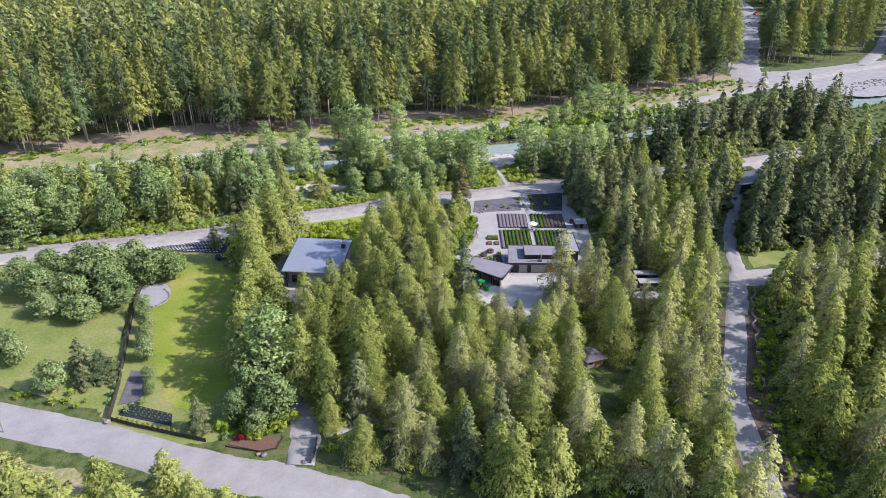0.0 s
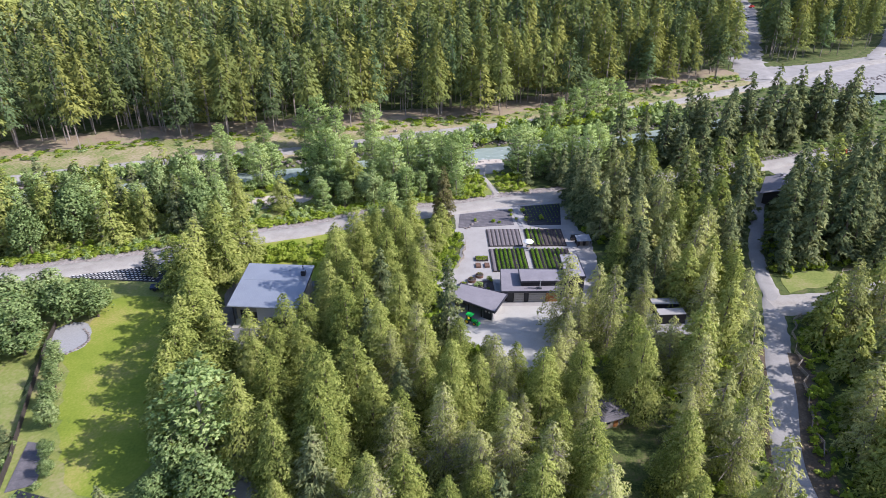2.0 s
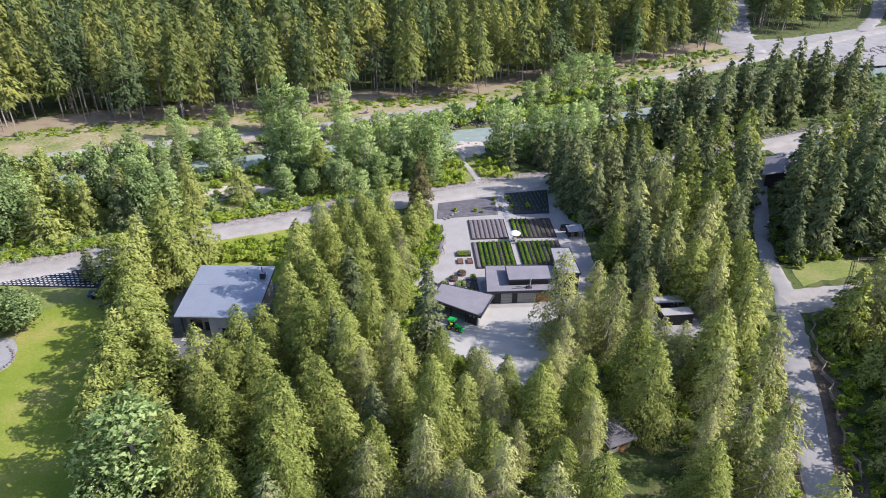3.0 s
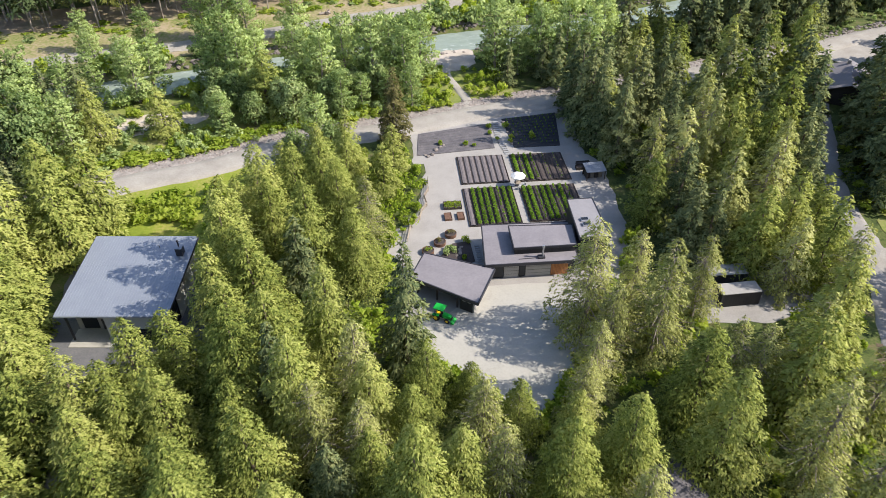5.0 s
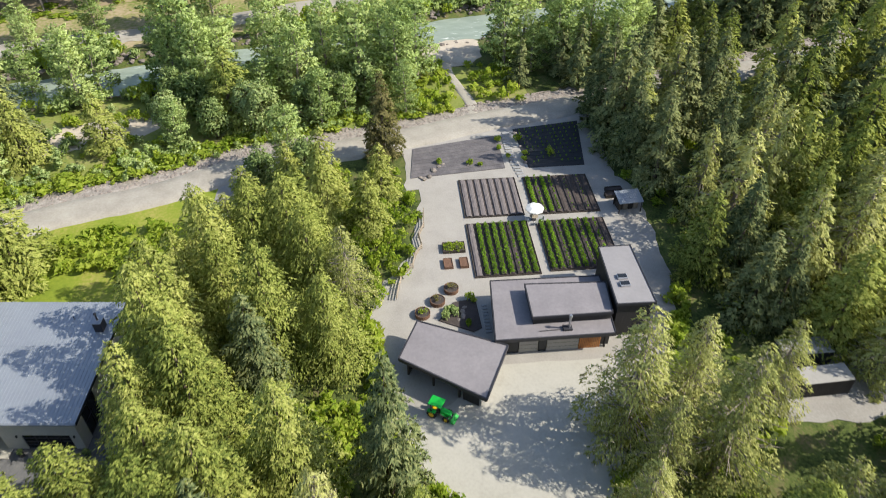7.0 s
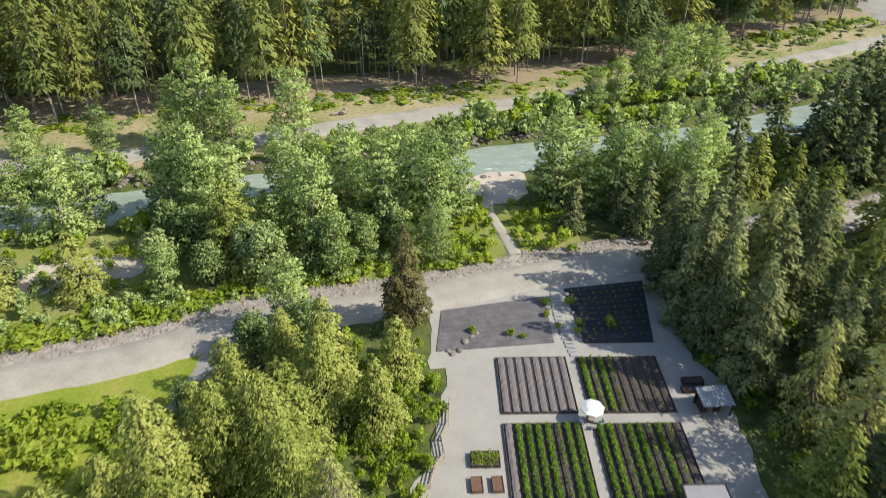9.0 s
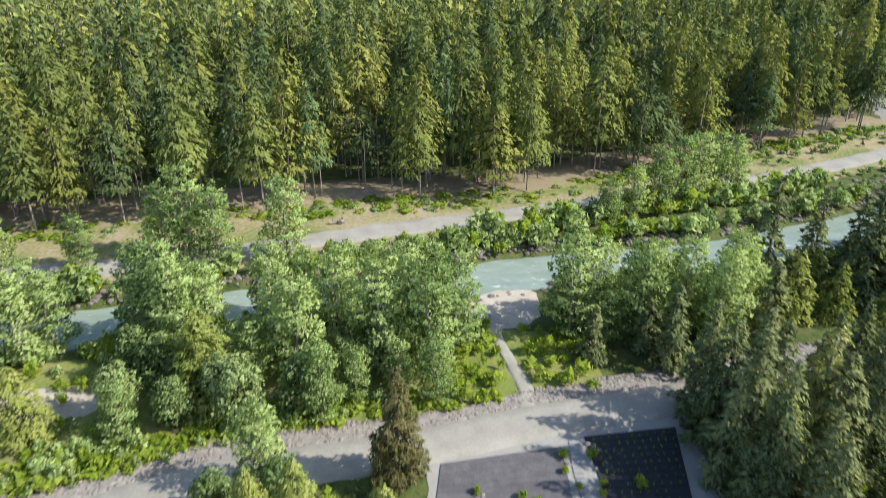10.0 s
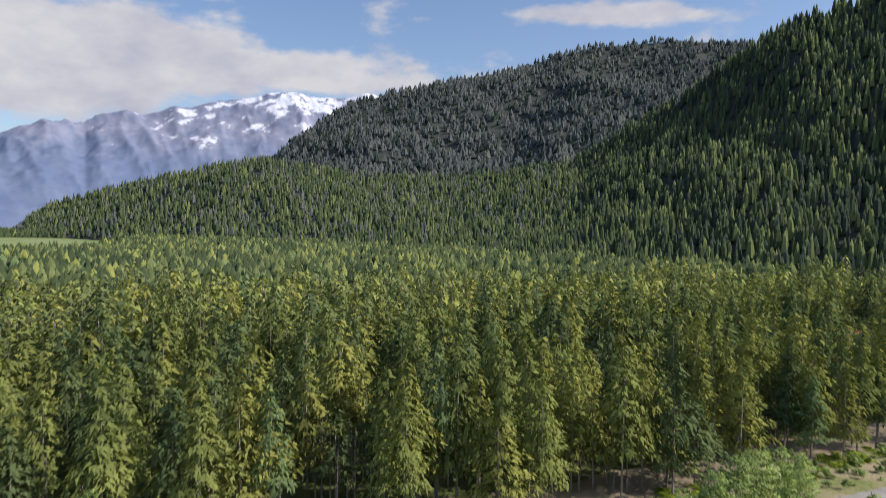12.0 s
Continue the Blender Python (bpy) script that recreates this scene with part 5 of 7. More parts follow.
# ---- house with the metal roof ----
def make_house():
    h = empty("house", -33.7, 164.1, 0.04, -5.4)
    tagged(h, "pale stucco house with a wide blue-grey standing seam roof", "house")
    W, D, zf, zb = 15.4, 16.1, 5.6, 6.8            # roof size, eave heights front and back
    x0, x1, y0, y1 = -W / 2, W / 2, -D / 2, D / 2
    part("roof", prism(bmesh.new(), [(x0, y0), (x1, y0), (x1, y1), (x0, y1)], [zf - 0.22, zf - 0.22, zb - 0.22, zb - 0.22], [zf, zf, zb, zb]), M_TIN, h, "blue-grey standing seam roof")
    seam = bmesh.new()
    prism(seam, [(-0.025, y0), (0.025, y0), (0.025, y1), (-0.025, y1)], [zf, zf, zb, zb], [zf + 0.03, zf + 0.03, zb + 0.03, zb + 0.03])
    first = part("seam", seam, M_TIN, h)
    for i in range(1, 38):
        ob = new("seam", first.data)
        ob.parent = h
        ob.location.x = x0 + 0.05 + i * (W - 0.1) / 37.5
    first.location.x = x0 + 0.05
    for k in (0.60,):
        y = y0 + D * k
        part("lap_joint", boxed(0, y, zf + (zb - zf) * k + 0.012, W - 0.06, 0.07, 0.03), M_TIN, h)
    for name, pts in (("gutter", [(x0, y0 - 0.14), (x1, y0 - 0.14), (x1, y0), (x0, y0)]),):
        part(name, prism(bmesh.new(), pts, zf - 0.24, zf - 0.06), M_TIN, h)
    part("fascia", prism(bmesh.new(), [(x1, y0), (x1 + 0.06, y0), (x1 + 0.06, y1), (x1, y1)], [zf - 0.34, zf - 0.34, zb - 0.34, zb - 0.34], [zf + 0.04, zf + 0.04, zb + 0.04, zb + 0.04]), M_FASCIA, h)
    part("fascia", prism(bmesh.new(), [(x0 - 0.06, y0), (x0, y0), (x0, y1), (x0 - 0.06, y1)], [zf - 0.34, zf - 0.34, zb - 0.34, zb - 0.34], [zf + 0.04, zf + 0.04, zb + 0.04, zb + 0.04]), M_FASCIA, h)
    wx0, wx1, wy0, wy1 = x0 + 0.7, x1 - 0.9, y0 + 0.75, y1 - 0.6
    ex = wx0 + 5.6                                  # end of the recessed porch
    top_f, top_b = zf - 0.2, zb - 0.3
    # front wall with the garage opening
    gx0, gx1, gh = wx1 - 6.2, wx1 - 1.1, 2.45
    for a, b, z0, z1 in ((ex, gx0, 0, top_f), (gx1, wx1, 0, top_f), (gx0, gx1, gh, top_f)):
        part("wall", boxed((a + b) / 2, wy0 + 0.12, (z0 + z1) / 2, b - a, 0.24, z1 - z0), M_STUCCO, h)
    gd = part("garage_door", boxed((gx0 + gx1) / 2, wy0 + 0.16, gh / 2, gx1 - gx0, 0.07, gh), M_GLASS, h, "dark glazed garage door")
    for i in range(5):
        part("door_rail", boxed((gx0 + gx1) / 2, wy0 + 0.10, 0.04 + i * (gh - 0.08) / 4, gx1 - gx0, 0.06, 0.07), M_FASCIA, gd)
    for i in range(5):
        part("door_stile", boxed(gx0 + 0.04 + i * (gx1 - gx0 - 0.08) / 4, wy0 + 0.095, gh / 2, 0.07, 0.06, gh), M_FASCIA, gd)
    # porch
    part("wall", boxed((wx0 + ex) / 2, wy0 + 2.4, top_f / 2, ex - wx0, 0.24, top_f), M_PANEL, h, "shaded grey porch wall")
    part("wall", boxed(ex - 0.12, wy0 + 1.2, top_f / 2, 0.24, 2.4, top_f), M_STUCCO, h)
    part("entrance_door", boxed(ex - 1.6, wy0 + 2.25, 1.05, 1.0, 0.1, 2.1, bevel=0.02), M_FASCIA, h, "black entrance door")
    part("porch_window", boxed(wx0 + 1.9, wy0 + 2.25, 1.5, 2.2, 0.1, 2.2), M_GLASS, h)
    part("porch_floor", boxed((wx0 + ex) / 2, wy0 + 0.5, 0.06, ex - wx0 + 0.6, 3.6, 0.12), M_APRON, h)
    part("porch_post", boxed(wx0 + 0.15, wy0 + 0.15, top_f / 2, 0.22, 0.22, top_f), M_FASCIA, h)
    # other walls
    def side(x, y_a, y_b, z0, cut=None):
        za, zb2 = (top_f + (top_b - top_f) * (y - wy0) / (wy1 - wy0) for y in (y_a, y_b))
        part("wall", prism(bmesh.new(), [(x - 0.12, y_a), (x + 0.12, y_a), (x + 0.12, y_b), (x - 0.12, y_b)], z0, [za, za, zb2, zb2]), M_STUCCO, h)
    side(wx0 + 0.12, wy0 + 2.4, wy1, 0)
    side(wx1 - 0.12, wy0 + 0.24, wy0 + 1.6, 0)
    side(wx1 - 0.12, wy0 + 4.6, wy1, 0)
    side(wx1 - 0.12, wy0 + 1.6, wy0 + 4.6, 4.3)
    win = part("window", boxed(wx1 - 0.10, wy0 + 3.1, 2.3, 0.08, 3.0, 4.0), M_GLASS, h, "tall dark side window")
    for y in (1.62, 3.1, 4.58):
        part("frame", boxed(wx1 - 0.02, wy0 + y, 2.3, 0.10, 0.08, 4.0), M_FASCIA, win)
    for z in (0.32, 2.3, 4.26):
        part("frame", boxed(wx1 - 0.015, wy0 + 3.1, z, 0.09, 3.0, 0.08), M_FASCIA, win)
    part("wall", boxed((wx0 + wx1) / 2, wy1 - 0.12, top_b / 2, wx1 - wx0, 0.24, top_b), M_STUCCO, h)
    # chimney
    cx, cy = x1 - 1.6, y0 + D * 0.76
    cz = zf + (zb - zf) * 0.76
    ch = part("chimney", boxed(cx, cy, cz + 0.55, 0.95, 1.15, 1.5, bevel=0.03), M_FASCIA, h, "dark clad chimney box")
    part("chimney_cap", boxed(cx, cy, cz + 1.34, 1.08, 1.28, 0.09), M_TIN, ch)
    flue = bmesh.new()
    tube(flue, (cx, cy, cz + 1.3), (cx, cy, cz + 2.3), 0.11, 0.11, 12)
    tube(flue, (cx, cy, cz + 2.28), (cx, cy, cz + 2.42), 0.20, 0.14, 12)
    part("flue", flue, M_FASCIA, ch)
    vent = bmesh.new()
    tube(vent, (2.6, y0 + D * 0.84, zf + 1.0), (2.6, y0 + D * 0.84, zf + 1.45), 0.06, 0.06, 8)
    part("vent_pipe", vent, M_FASCIA, h)
    for x in (gx0 - 0.5, gx1 + 0.5):
        part("wall_lamp", boxed(x, wy0 - 0.08, 2.3, 0.14, 0.16, 0.32, bevel=0.02), M_FASCIA, h)


make_house()


def pot_plant(x, y, r, hgt, seed, label, leaf=M_ALDER_LEAF):
    e = tagged(empty("potted_plant", x, y, 0.05), label, "plant", "potted plants")
    pot = bmesh.new()
    tube(pot, (0, 0, 0), (0, 0, r * 1.2), r * 0.75, r, 14)
    part("pot", pot, M_FASCIA, e)
    t = leafy_crown(np.random.default_rng(seed), hgt, r * 1.4, 160, 0.22, 0.0, 7)
    t[..., 2] += r
    ob = new("foliage", tri_mesh("foliage", t, leaf))
    ob.parent = e


pot_plant(-27.2, 155.2, 0.35, 0.9, 1, "shrub in a dark pot at the house corner")
pot_plant(-34.2, 155.9, 0.3, 0.8, 2, "shrub in a dark pot beside the garage door")


# ---- workshop and barn ----
def make_workshop():
    w = tagged(empty("workshop_building", 25.2, 169.0, 0.05), "low modern workshop with grey flat roofs and dark edges", "building")
    # roofs in local metres
    low = [(-7.5, -4.6), (6.9, -4.7), (7.5, 5.2), (-6.7, 5.5)]
    part("lower_roof", prism(bmesh.new(), low, 3.1, 3.42), M_MEMBRANE, w, "grey membrane flat roof")
    up = [(-2.85, -2.6), (6.9, -2.6), (7.4, 2.6), (-2.75, 3.1)]
    part("upper_wall", prism(bmesh.new(), [(-2.65, -2.4), (6.8, -2.4), (7.2, 2.4), (-2.55, 2.9)], 3.42, 4.55), M_CHAR, w)
    part("upper_roof", prism(bmesh.new(), up, 4.55, 4.8), M_MEMBRANE, w, "raised grey membrane roof")
    wing = [(7.35, -2.3), (12.1, -2.4), (12.0, 8.1), (7.8, 8.1)]
    part("wing_roof", prism(bmesh.new(), wing, 5.55, 5.8), M_MEMBRANE_PALE, w, "pale wing roof")
    part("wing_wall", prism(bmesh.new(), [(7.6, -2.1), (11.9, -2.2), (11.8, 7.9), (8.0, 7.9)], 0, 5.55), M_CHAR, w)
    def edge(pts, z0, z1, proud=0.10, thick=0.16):
        for (ax, ay), (bx, by) in zip(pts, pts[1:] + pts[:1]):
            L, t = math.dist((ax, ay), (bx, by)), math.degrees(math.atan2(by - ay, bx - ax))
            part("roof_edge", boxed((ax + bx) / 2, (ay + by) / 2, (z0 + z1) / 2, L + thick, thick, z1 - z0, t, 0.015), M_FASCIA, w)
    edge(low, 2.95, 3.50)
    edge(up, 4.45, 4.88)
    edge(wing, 5.45, 5.88)
    # walls
    yf = -3.7
    part("wall_core", boxed(0.2, 0.9, 1.55, 13.2, 8.6, 3.1), M_CHAR, w)
    for a, b, mat, name in ((-5.9, -4.5, M_GLASS, "dark_opening"), (-4.4, -2.1, M_PANEL, "garage_door"), (-2.0, -1.1, M_GLASS, "dark_opening"),
                            (-1.0, 2.9, M_PANEL, "garage_door"), (3.0, 5.6, M_CEDAR, "cedar_door")):
        d = part(name, boxed((a + b) / 2, yf, 1.35, b - a, 0.18, 2.7), mat, w, "orange cedar sliding door" if name == "cedar_door" else "")
        if name == "garage_door":
            for i in range(1, 4):
                part("panel_joint", boxed((a + b) / 2, yf - 0.095, i * 0.67, b - a, 0.02, 0.03), M_FASCIA, d)
        if name == "cedar_door":
            for i in range(1, 12):
                part("board_joint", boxed(a + i * (b - a) / 12, yf - 0.095, 1.35, 0.025, 0.02, 2.66), M_TIMBER, d)
    part("wall", boxed(0.2, yf + 0.02, 2.9, 12.6, 0.2, 0.4), M_CHAR, w)
    for x in (-5.98, 6.2):
        part("wall", boxed(x, yf, 1.55, 0.16, 0.3, 3.1), M_CHAR, w)
    # roof things
    pipe = bmesh.new()
    tube(pipe, (1.5, -3.5, 3.3), (1.5, -3.5, 5.5), 0.13, 0.13, 12)
    tube(pipe, (1.5, -3.5, 5.45), (1.5, -3.5, 5.7), 0.24, 0.16, 12)
    fl = part("flue", pipe, M_STEEL, w, "shiny steel flue")
    part("flue_base", boxed(1.3, -3.5, 3.56, 1.1, 0.8, 0.32, bevel=0.03), M_FASCIA, w)
    rail = bmesh.new()
    tube(rail, (-2.2, -3.7, 3.50), (0.6, -3.6, 3.50), 0.05, 0.05, 6)
    part("roof_pipe", rail, M_FASCIA, w)
    for y in (0.9, 2.2):
        s = part("skylight", boxed(9.2, y, 5.94, 1.3, 0.85, 0.3, bevel=0.05), M_STEEL, w)
        part("pane", boxed(9.2, y, 6.10, 1.1, 0.66, 0.04), M_GLASS, s)


make_workshop()


def make_barn():
    b = tagged(empty("tractor_barn", 12.2, 162.2, 0.05), "open-fronted dark barn with a grey flat roof", "barn")
    roof = [(-5.95, 0.6), (3.3, -6.0), (6.9, 1.6), (-3.45, 6.5)]
    part("roof", prism(bmesh.new(), roof, [3.15, 3.15, 2.85, 2.85], [3.4, 3.4, 3.1, 3.1]), M_MEMBRANE, b, "grey membrane roof")
    for (ax, ay), (bx, by), (za, zb) in zip(roof, roof[1:] + roof[:1], ((3.26, 3.26), (3.26, 2.96), (2.96, 2.96), (2.96, 3.26))):
        bm = bmesh.new()
        d = Vector((by - ay, ax - bx, 0)).normalized() * 0.09
        prism(bm, [(ax + d.x, ay + d.y), (bx + d.x, by + d.y), (bx - d.x, by - d.y), (ax - d.x, ay - d.y)][::-1],
              [za - 0.30, zb - 0.30, zb - 0.30, za - 0.30][::-1], [za + 0.22, zb + 0.22, zb + 0.22, za + 0.22][::-1])
        bmesh.ops.recalc_face_normals(bm, faces=bm.faces)
        part("roof_edge", bm, M_FASCIA, b)
    c = [(-4.9, 0.9), (2.9, -4.4), (5.7, 1.4), (-3.0, 5.5)]
    for i, (p, q) in enumerate(zip(c[1:], c[2:] + c[:1])):
        L, t = math.dist(p, q), math.degrees(math.atan2(q[1] - p[1], q[0] - p[0]))
        part("wall", boxed((p[0] + q[0]) / 2, (p[1] + q[1]) / 2, 1.4, L, 0.2, 2.8, t), M_PANEL if i == 0 else M_CHAR, b)
    fx, fy = c[1][0] - c[0][0], c[1][1] - c[0][1]
    turn = math.degrees(math.atan2(fy, fx))
    for u in (0.0, 0.36, 0.72):
        part("post", boxed(c[0][0] + fx * u, c[0][1] + fy * u, 1.5, 0.2, 0.2, 3.0, turn), M_TIMBER, b)
    part("closed_bay", boxed(c[0][0] + fx * 0.88, c[0][1] + fy * 0.88, 1.45, 2.0, 0.16, 2.9, turn), M_CHAR, b)
    for u in (0.84, 0.93):
        part("notice_board", boxed(c[0][0] + fx * u - 0.08, c[0][1] + fy * u - 0.12, 2.1, 0.45, 0.05, 0.6, turn), M_PANEL, b)
    part("beam", boxed((c[0][0] + c[1][0]) / 2, (c[0][1] + c[1][1]) / 2, 2.9, math.hypot(fx, fy), 0.24, 0.4, turn), M_TIMBER, b)
    for i in range(4):
        part("shelf_crate", boxed(-2.2 + i * 1.3, 2.3 - i * 0.7, 0.5, 0.9, 0.6, 1.0, turn, 0.02), M_WOOD, b)


make_barn()


# ---- tractor ----
def wheel(name, parent, x, y, r, w):
    """A tyre with lugs and a dished rim, axle along y."""
    bm = bmesh.new()
    m = pose(x, y, r, 90, 0, 0)
    bmesh.ops.create_cone(bm, cap_ends=True, segments=22, radius1=r, radius2=r, depth=w, matrix=m)
    bmesh.ops.bevel(bm, geom=[e for e in bm.edges if len(e.link_faces) == 2 and any(len(f.verts) > 4 for f in e.link_faces)], offset=w * 0.2, segments=2, affect="EDGES")
    for i in range(16):
        a = i * math.tau / 16
        box(bm, x + math.cos(a) * r * 0.99, y + (0.12 if i % 2 else -0.12) * w * 2, r + math.sin(a) * r * 0.99, 0.06, w * 0.5, 0.07, 0)
    t = part("tyre", bm, M_RUBBER, parent)
    rim = bmesh.new()
    bmesh.ops.create_cone(rim, cap_ends=True, segments=18, radius1=r * 0.55, radius2=r * 0.55, depth=w + 0.03, matrix=m)
    bmesh.ops.create_cone(rim, cap_ends=True, segments=10, radius1=r * 0.16, radius2=r * 0.16, depth=w + 0.10, matrix=m)
    part("rim", rim, M_YELLOW, t, "yellow wheel rim")


def make_tractor():
    t = tagged(empty("tractor", 10.5, 157.0, 0.10, -30), "small green tractor with a green canopy and yellow wheels", "tractor")
    for x, r, w, track in ((-0.75, 0.58, 0.36, 1.22), (0.95, 0.38, 0.25, 1.10)):
        for s in (-1, 1):
            wheel("wheel", t, x, s * track / 2, r, w)
    part("chassis", boxed(0.1, 0, 0.55, 2.1, 0.42, 0.36, bevel=0.04), M_RUBBER, t)
    hood = bmesh.new()
    prism(hood, [(0.15, -0.34), (1.35, -0.28), (1.45, -0.18), (1.45, 0.18), (1.35, 0.28), (0.15, 0.34)], 0.62, [1.22, 1.05, 0.95, 0.95, 1.05, 1.22])
    bmesh.ops.bevel(hood, geom=hood.edges[:], offset=0.04, segments=2, affect="EDGES")
    part("hood", hood, M_GREEN, t)
    part("grille", boxed(1.46, 0, 0.78, 0.05, 0.34, 0.30, bevel=0.02), M_RUBBER, t)
    for s in (-1, 1):
        part("headlight", boxed(1.44, s * 0.22, 0.93, 0.06, 0.10, 0.08, bevel=0.02), M_WHITE, t)
        f = bmesh.new()
        prism(f, [(-1.25, s * 0.62 - 0.2), (-0.25, s * 0.62 - 0.2), (-0.25, s * 0.62 + 0.2), (-1.25, s * 0.62 + 0.2)], [0.98, 1.1, 1.1, 0.98], [1.10, 1.2, 1.2, 1.10])
        part("fender", f, M_GREEN, t)
        for x in (-1.0, 0.1):
            post = bmesh.new()
            tube(post, (x, s * 0.55, 1.0), (x * 0.92, s * 0.52, 2.15), 0.035, 0.035, 6)
            part("canopy_post", post, M_RUBBER, t)
    part("canopy", boxed(-0.42, 0, 2.2, 1.65, 1.35, 0.12, bevel=0.05), M_GREEN, t, "bright green canopy")
    seat = bmesh.new()
    box(seat, -0.62, 0, 1.05, 0.45, 0.48, 0.12, 0, 0.04)
    box(seat, -0.84, 0, 1.32, 0.12, 0.46, 0.5, 0, 0.04)
    part("seat", seat, M_YELLOW, t)
    col = bmesh.new()
    tube(col, (0.16, 0, 1.1), (-0.08, 0, 1.4), 0.03, 0.03, 6)
    bmesh.ops.create_cone(col, cap_ends=True, segments=14, radius1=0.19, radius2=0.19, depth=0.03, matrix=pose(-0.1, 0, 1.42, 0, -40, 0))
    part("steering_wheel", col, M_RUBBER, t)
    arm = bmesh.new()
    for s in (-1, 1):
        tube(arm, (0.2, s * 0.42, 0.95), (1.6, s * 0.42, 0.42), 0.05, 0.05, 6)
    part("loader_arm", arm, M_GREEN, t)
    bk = bmesh.new()
    prism(bk, [(1.55, -0.65), (2.0, -0.65), (2.0, 0.65), (1.55, 0.65)], 0.12, [0.55, 0.2, 0.2, 0.55])
    part("bucket", bk, M_GREEN, t)


make_tractor()


# ---- kitchen garden ----
def leaf_row(seed, length, width, height, count, size):
    """A bushy row of crops along y."""
    width, count = width * 1.3, int(count * 1.2)
    rng = np.random.default_rng(seed)
    y = rng.uniform(-length / 2, length / 2, count)
    bump = 0.75 + 0.25 * np.sin(y * 5.2 + seed)
    a = rng.random(count) * np.pi
    x, z = np.cos(a) * width / 2 * bump * rng.uniform(0.5, 1.05, count), np.sin(a) * height * bump * rng.uniform(0.55, 1.05, count) + 0.08
    pos = np.stack([x, y, z], 1)
    out = unit(np.stack([np.cos(a), rng.normal(0, 0.5, count), np.sin(a) + 0.2], 1))
    tip = unit(out + rng.normal(0, 0.6, (count, 3)))
    side = unit(np.cross(tip, rng.normal(0, 1, (count, 3))))
    ln = (size * rng.uniform(0.6, 1.3, count))[:, None]
    return np.stack([pos - side * ln * 0.4, pos + side * ln * 0.4, pos + tip * ln], 1)


def spot_row(seed, length, step, r, each, size):
    """Single young plants spaced along y."""
    rng = np.random.default_rng(seed)
    out = []
    for y in np.arange(-length / 2 + step / 2, length / 2, step):
        if rng.random() < 0.12:
            continue
        t = leafy_crown(rng, r * 1.6, r * rng.uniform(0.7, 1.15), each, size, 0.0, 4)
        t[..., 1] += y + rng.normal(0, 0.06)
        t[..., 0] += rng.normal(0, 0.06)
        out.append(t)
    return np.concatenate(out)


def make_plot(x0, x1, y0, y1, rows, words, styles, seed):
    """A framed plot of long mounded rows; a style for each row: cover, green, spots or bare."""
    p = tagged(empty("garden_plot", (x0 + x1) / 2, (y0 + y1) / 2, 0.05), words, "garden bed", "garden plots")
    w, d = x1 - x0, y1 - y0
    part("soil", boxed(0, 0, 0.05, w, d, 0.10), M_SOIL, p)
    for s in (-1, 1):
        part("edging", boxed(s * (w / 2 + 0.04), 0, 0.10, 0.10, d + 0.2, 0.22, bevel=0.01), M_TIMBER, p)
        part("edging", boxed(0, s * (d / 2 + 0.05), 0.10, w, 0.10, 0.20, bevel=0.01), M_TIMBER, p)
    pitch = w / rows
    mounds = {}
    for i in range(rows):
        style = styles[i % len(styles)]
        x = -w / 2 + pitch * (i + 0.5)
        if style not in mounds:
            bm = bmesh.new()
            rng = np.random.default_rng(seed)
            prof = [(-0.40, 0.08), (-0.30, 0.24), (0.0, 0.30), (0.30, 0.24), (0.40, 0.08)]
            cuts = [[bm.verts.new((u * pitch + rng.normal(0, 0.015), v, z + (rng.normal(0, 0.02) if k in (1, 2, 3) else 0))) for k, (u, z) in enumerate(prof)]
                    for v in np.linspace(-d / 2 + 0.1, d / 2 - 0.1, 20)]
            for a, b in zip(cuts[:-1], cuts[1:]):
                for k in range(4):
                    bm.faces.new((a[k], a[k + 1], b[k + 1], b[k]))
            mounds[style] = part("soil_mound", bm, M_COVER if style == "cover" else M_SOIL, p)
            row = mounds[style]
        else:
            row = new("soil_mound", mounds[style].data)
            row.parent = p
        row.location.x = x
        if style == "green":
            crop = new("crop", tri_mesh("crop", leaf_row(seed + i, d - 0.4, pitch * 0.50, 0.50, 1300, 0.17) + np.array((0, 0, 0.2)), M_CROP_LEAF))
        elif style == "spots":
            crop = new("crop", tri_mesh("crop", spot_row(seed + i, d - 0.4, 0.62, 0.24, 34, 0.17) + np.array((0, 0, 0.26)), M_CROP_LEAF))
        elif style == "bare" and i % 2:
            crop = new("crop", tri_mesh("crop", spot_row(seed + i, d - 0.4, 0.9, 0.12, 14, 0.12) + np.array((0, 0, 0.26)), M_CROP_LEAF))
        else:
            continue
        crop.parent = row
        tagged(crop, kind="stuff")


make_plot(17.4, 26.3, 191.9, 201.4, 8, "plot of bare mounded rows under dusky fabric", ["cover"], 11)
make_plot(27.8, 37.9, 191.8, 201.3, 9, "plot of leafy rows and dark bare rows", ["green", "spots", "green", "spots", "bare", "bare", "bare", "bare", "bare"], 12)
make_plot(17.3, 26.3, 178.8, 190.2, 8, "plot of lush leafy vegetable rows", ["cover", "green", "green", "green", "green", "spots", "green", "green"], 13)
make_plot(27.8, 37.8, 179.2, 190.0, 9, "plot of mixed green and dark vegetable rows", ["green", "green", "spots", "green", "green", "spots", "green", "spots", "bare"], 14)


